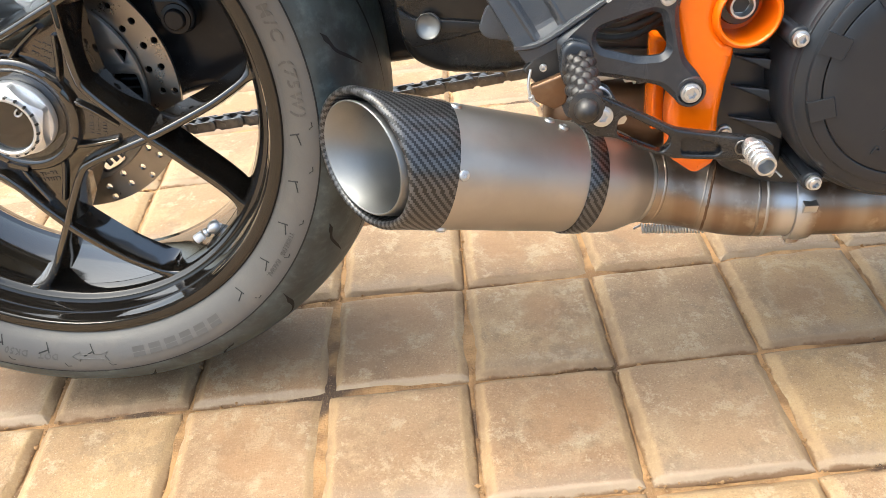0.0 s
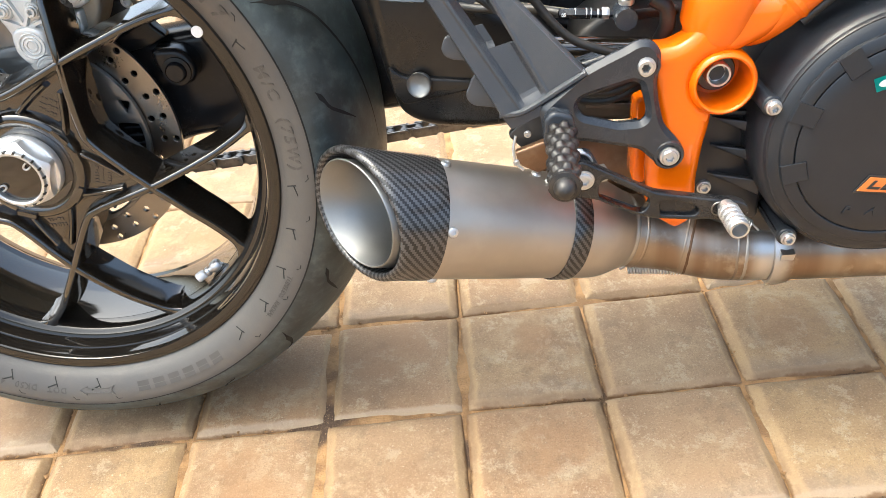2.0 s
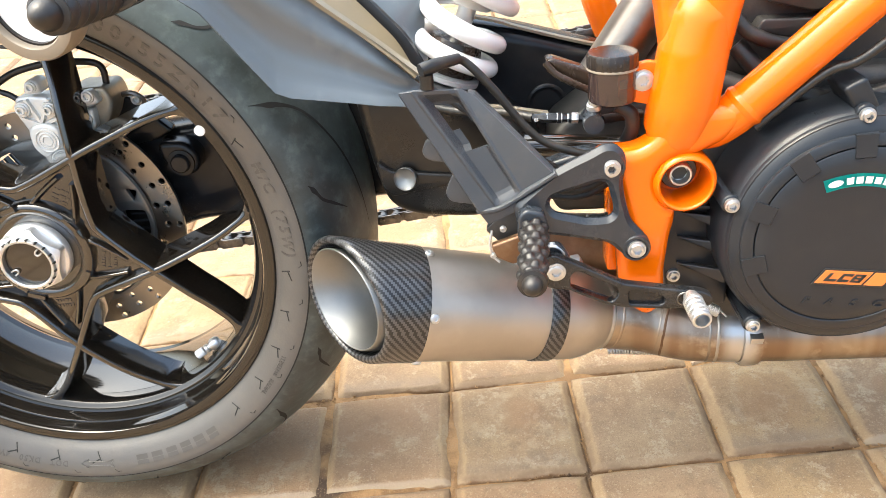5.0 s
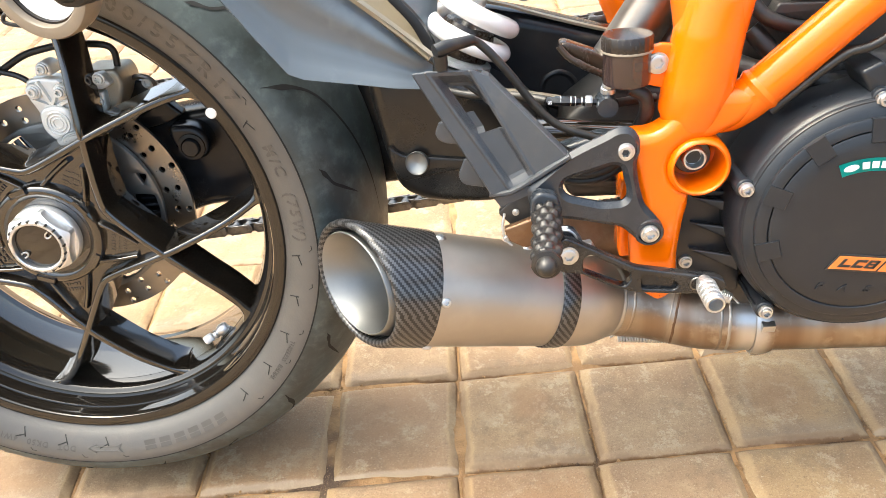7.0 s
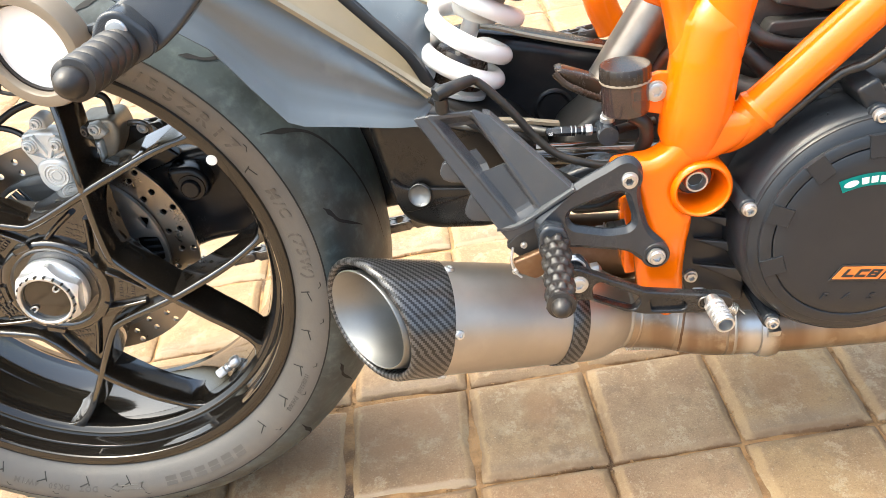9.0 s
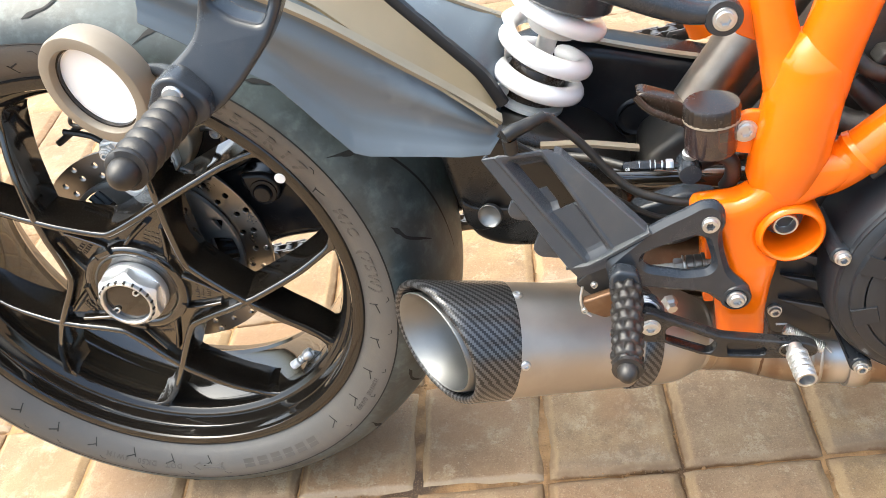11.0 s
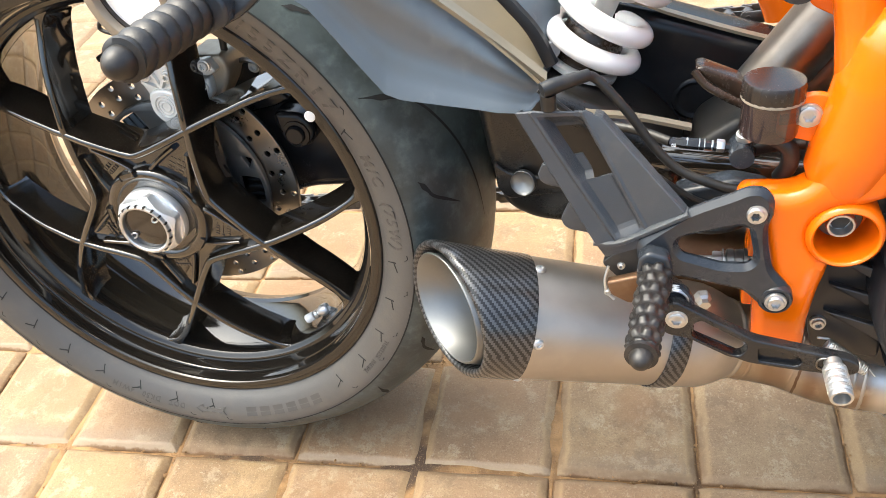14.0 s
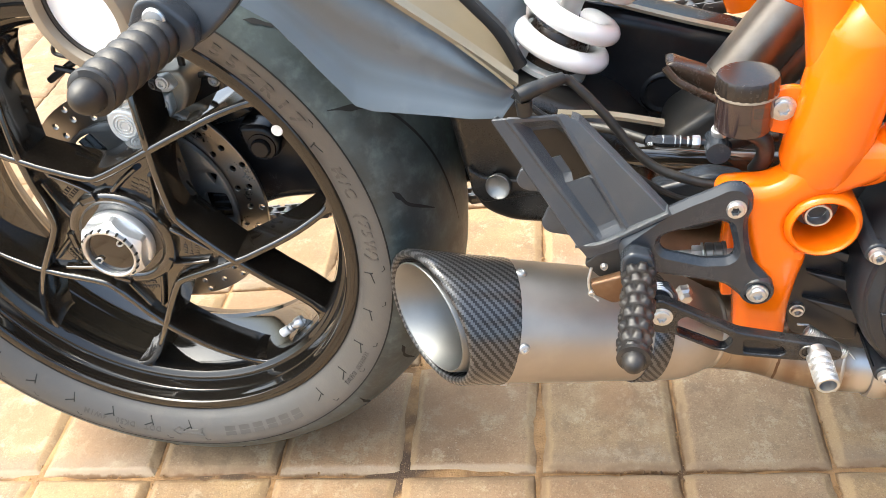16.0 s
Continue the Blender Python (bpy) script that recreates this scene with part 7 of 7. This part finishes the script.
shapes = [paver_mesh(s) for s in range(9)]
kinds = []
for s, rings in enumerate(shapes):
    verts, faces = [], []
    add_paver(verts, faces, rings, Matrix())
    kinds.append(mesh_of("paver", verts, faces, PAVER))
rng = random.Random(21)
verts, faces = [], []
near = []
for i in range(-14, 20):
    for j in range(-9, 16):
        c = ORIGIN + STEP_A * (i + 0.5) + STEP_B * (j + 0.5)
        tilt = (rng.gauss(0, 0.35), rng.gauss(0, 0.35))
        m = pose(c.x + rng.gauss(0, 0.0006), c.y + rng.gauss(0, 0.0006), rng.gauss(0, 0.0009), tilt[0], tilt[1], math.degrees(TURN) + rng.gauss(0, 0.35))
        if -6 <= i <= 8 and -4 <= j <= 11:
            near.append(m)
        else:
            add_paver(verts, faces, shapes[rng.randrange(9)], m)
far_block = [[(-0.0765, -0.0770, -0.0150), (0.0765, -0.0770, -0.0150), (0.0765, 0.0770, -0.0150), (-0.0765, 0.0770, -0.0150)],
             [(-0.0745, -0.0750, -0.0072), (0.0745, -0.0750, -0.0072), (0.0745, 0.0750, -0.0072), (-0.0745, 0.0750, -0.0072)],
             [(-0.0650, -0.0700, 0.0), (0.0650, -0.0700, 0.0), (0.0650, 0.0700, 0.0), (-0.0650, 0.0700, 0.0)]]
for i in range(-48, 56):
    for j in range(-44, 52):
        if -14 <= i < 20 and -9 <= j < 16:
            continue
        c = ORIGIN + STEP_A * (i + 0.5) + STEP_B * (j + 0.5)
        add_paver(verts, faces, far_block, pose(c.x, c.y, rng.gauss(0, 0.0009), rng.gauss(0, 0.35), rng.gauss(0, 0.35), math.degrees(TURN)))
pavement = new("pavement", mesh_of("pavement", verts, faces, PAVER_FAR))
tagged(pavement, "worn square buff clay pavers with sandy joints", "paving", kind="structure")
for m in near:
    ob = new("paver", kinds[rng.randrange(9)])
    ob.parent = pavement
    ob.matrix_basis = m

# crumbs of sand and clay that lie in the joints
rng = random.Random(77)
verts, faces = [], []
for n in range(9000):
    i, j = rng.uniform(-6, 9), rng.uniform(-4, 12)
    if rng.random() < 0.5:
        i = round(i) + rng.gauss(0, 0.012)
    else:
        j = round(j) + rng.gauss(0, 0.012)
    if math.sin(5.1 * i + 2.3 * round(j)) + math.sin(4.7 * j - 1.9 * round(i)) < rng.uniform(-1.4, 1.2):
        continue
    c = ORIGIN + STEP_A * i + STEP_B * j
    r = min(0.0030, 0.0008 + rng.expovariate(1 / 0.0007))
    base = len(verts)
    z = -0.0054 + rng.uniform(-0.0012, 0.0012)
    for dx, dy, dz in ((1, 0, 0), (0, 1, 0), (-1, 0, 0), (0, -1, 0), (0, 0, 0.8), (0, 0, -0.9)):
        verts.append((c.x + r * (dx + rng.uniform(-0.35, 0.35)), c.y + r * (dy + rng.uniform(-0.35, 0.35)), z + r * (dz + rng.uniform(-0.3, 0.3))))
    for p, q in ((0, 1), (1, 2), (2, 3), (3, 0)):
        faces.append((base + p, base + q, base + 4))
        faces.append((base + q, base + p, base + 5))
me = bpy.data.meshes.new("joint_crumbs")
me.from_pydata(verts, [], faces)
me.materials.append(SAND)
tagged(new("joint_crumbs", me), "orange-brown sand crumbs lying in the paving joints", "sand", kind="stuff")
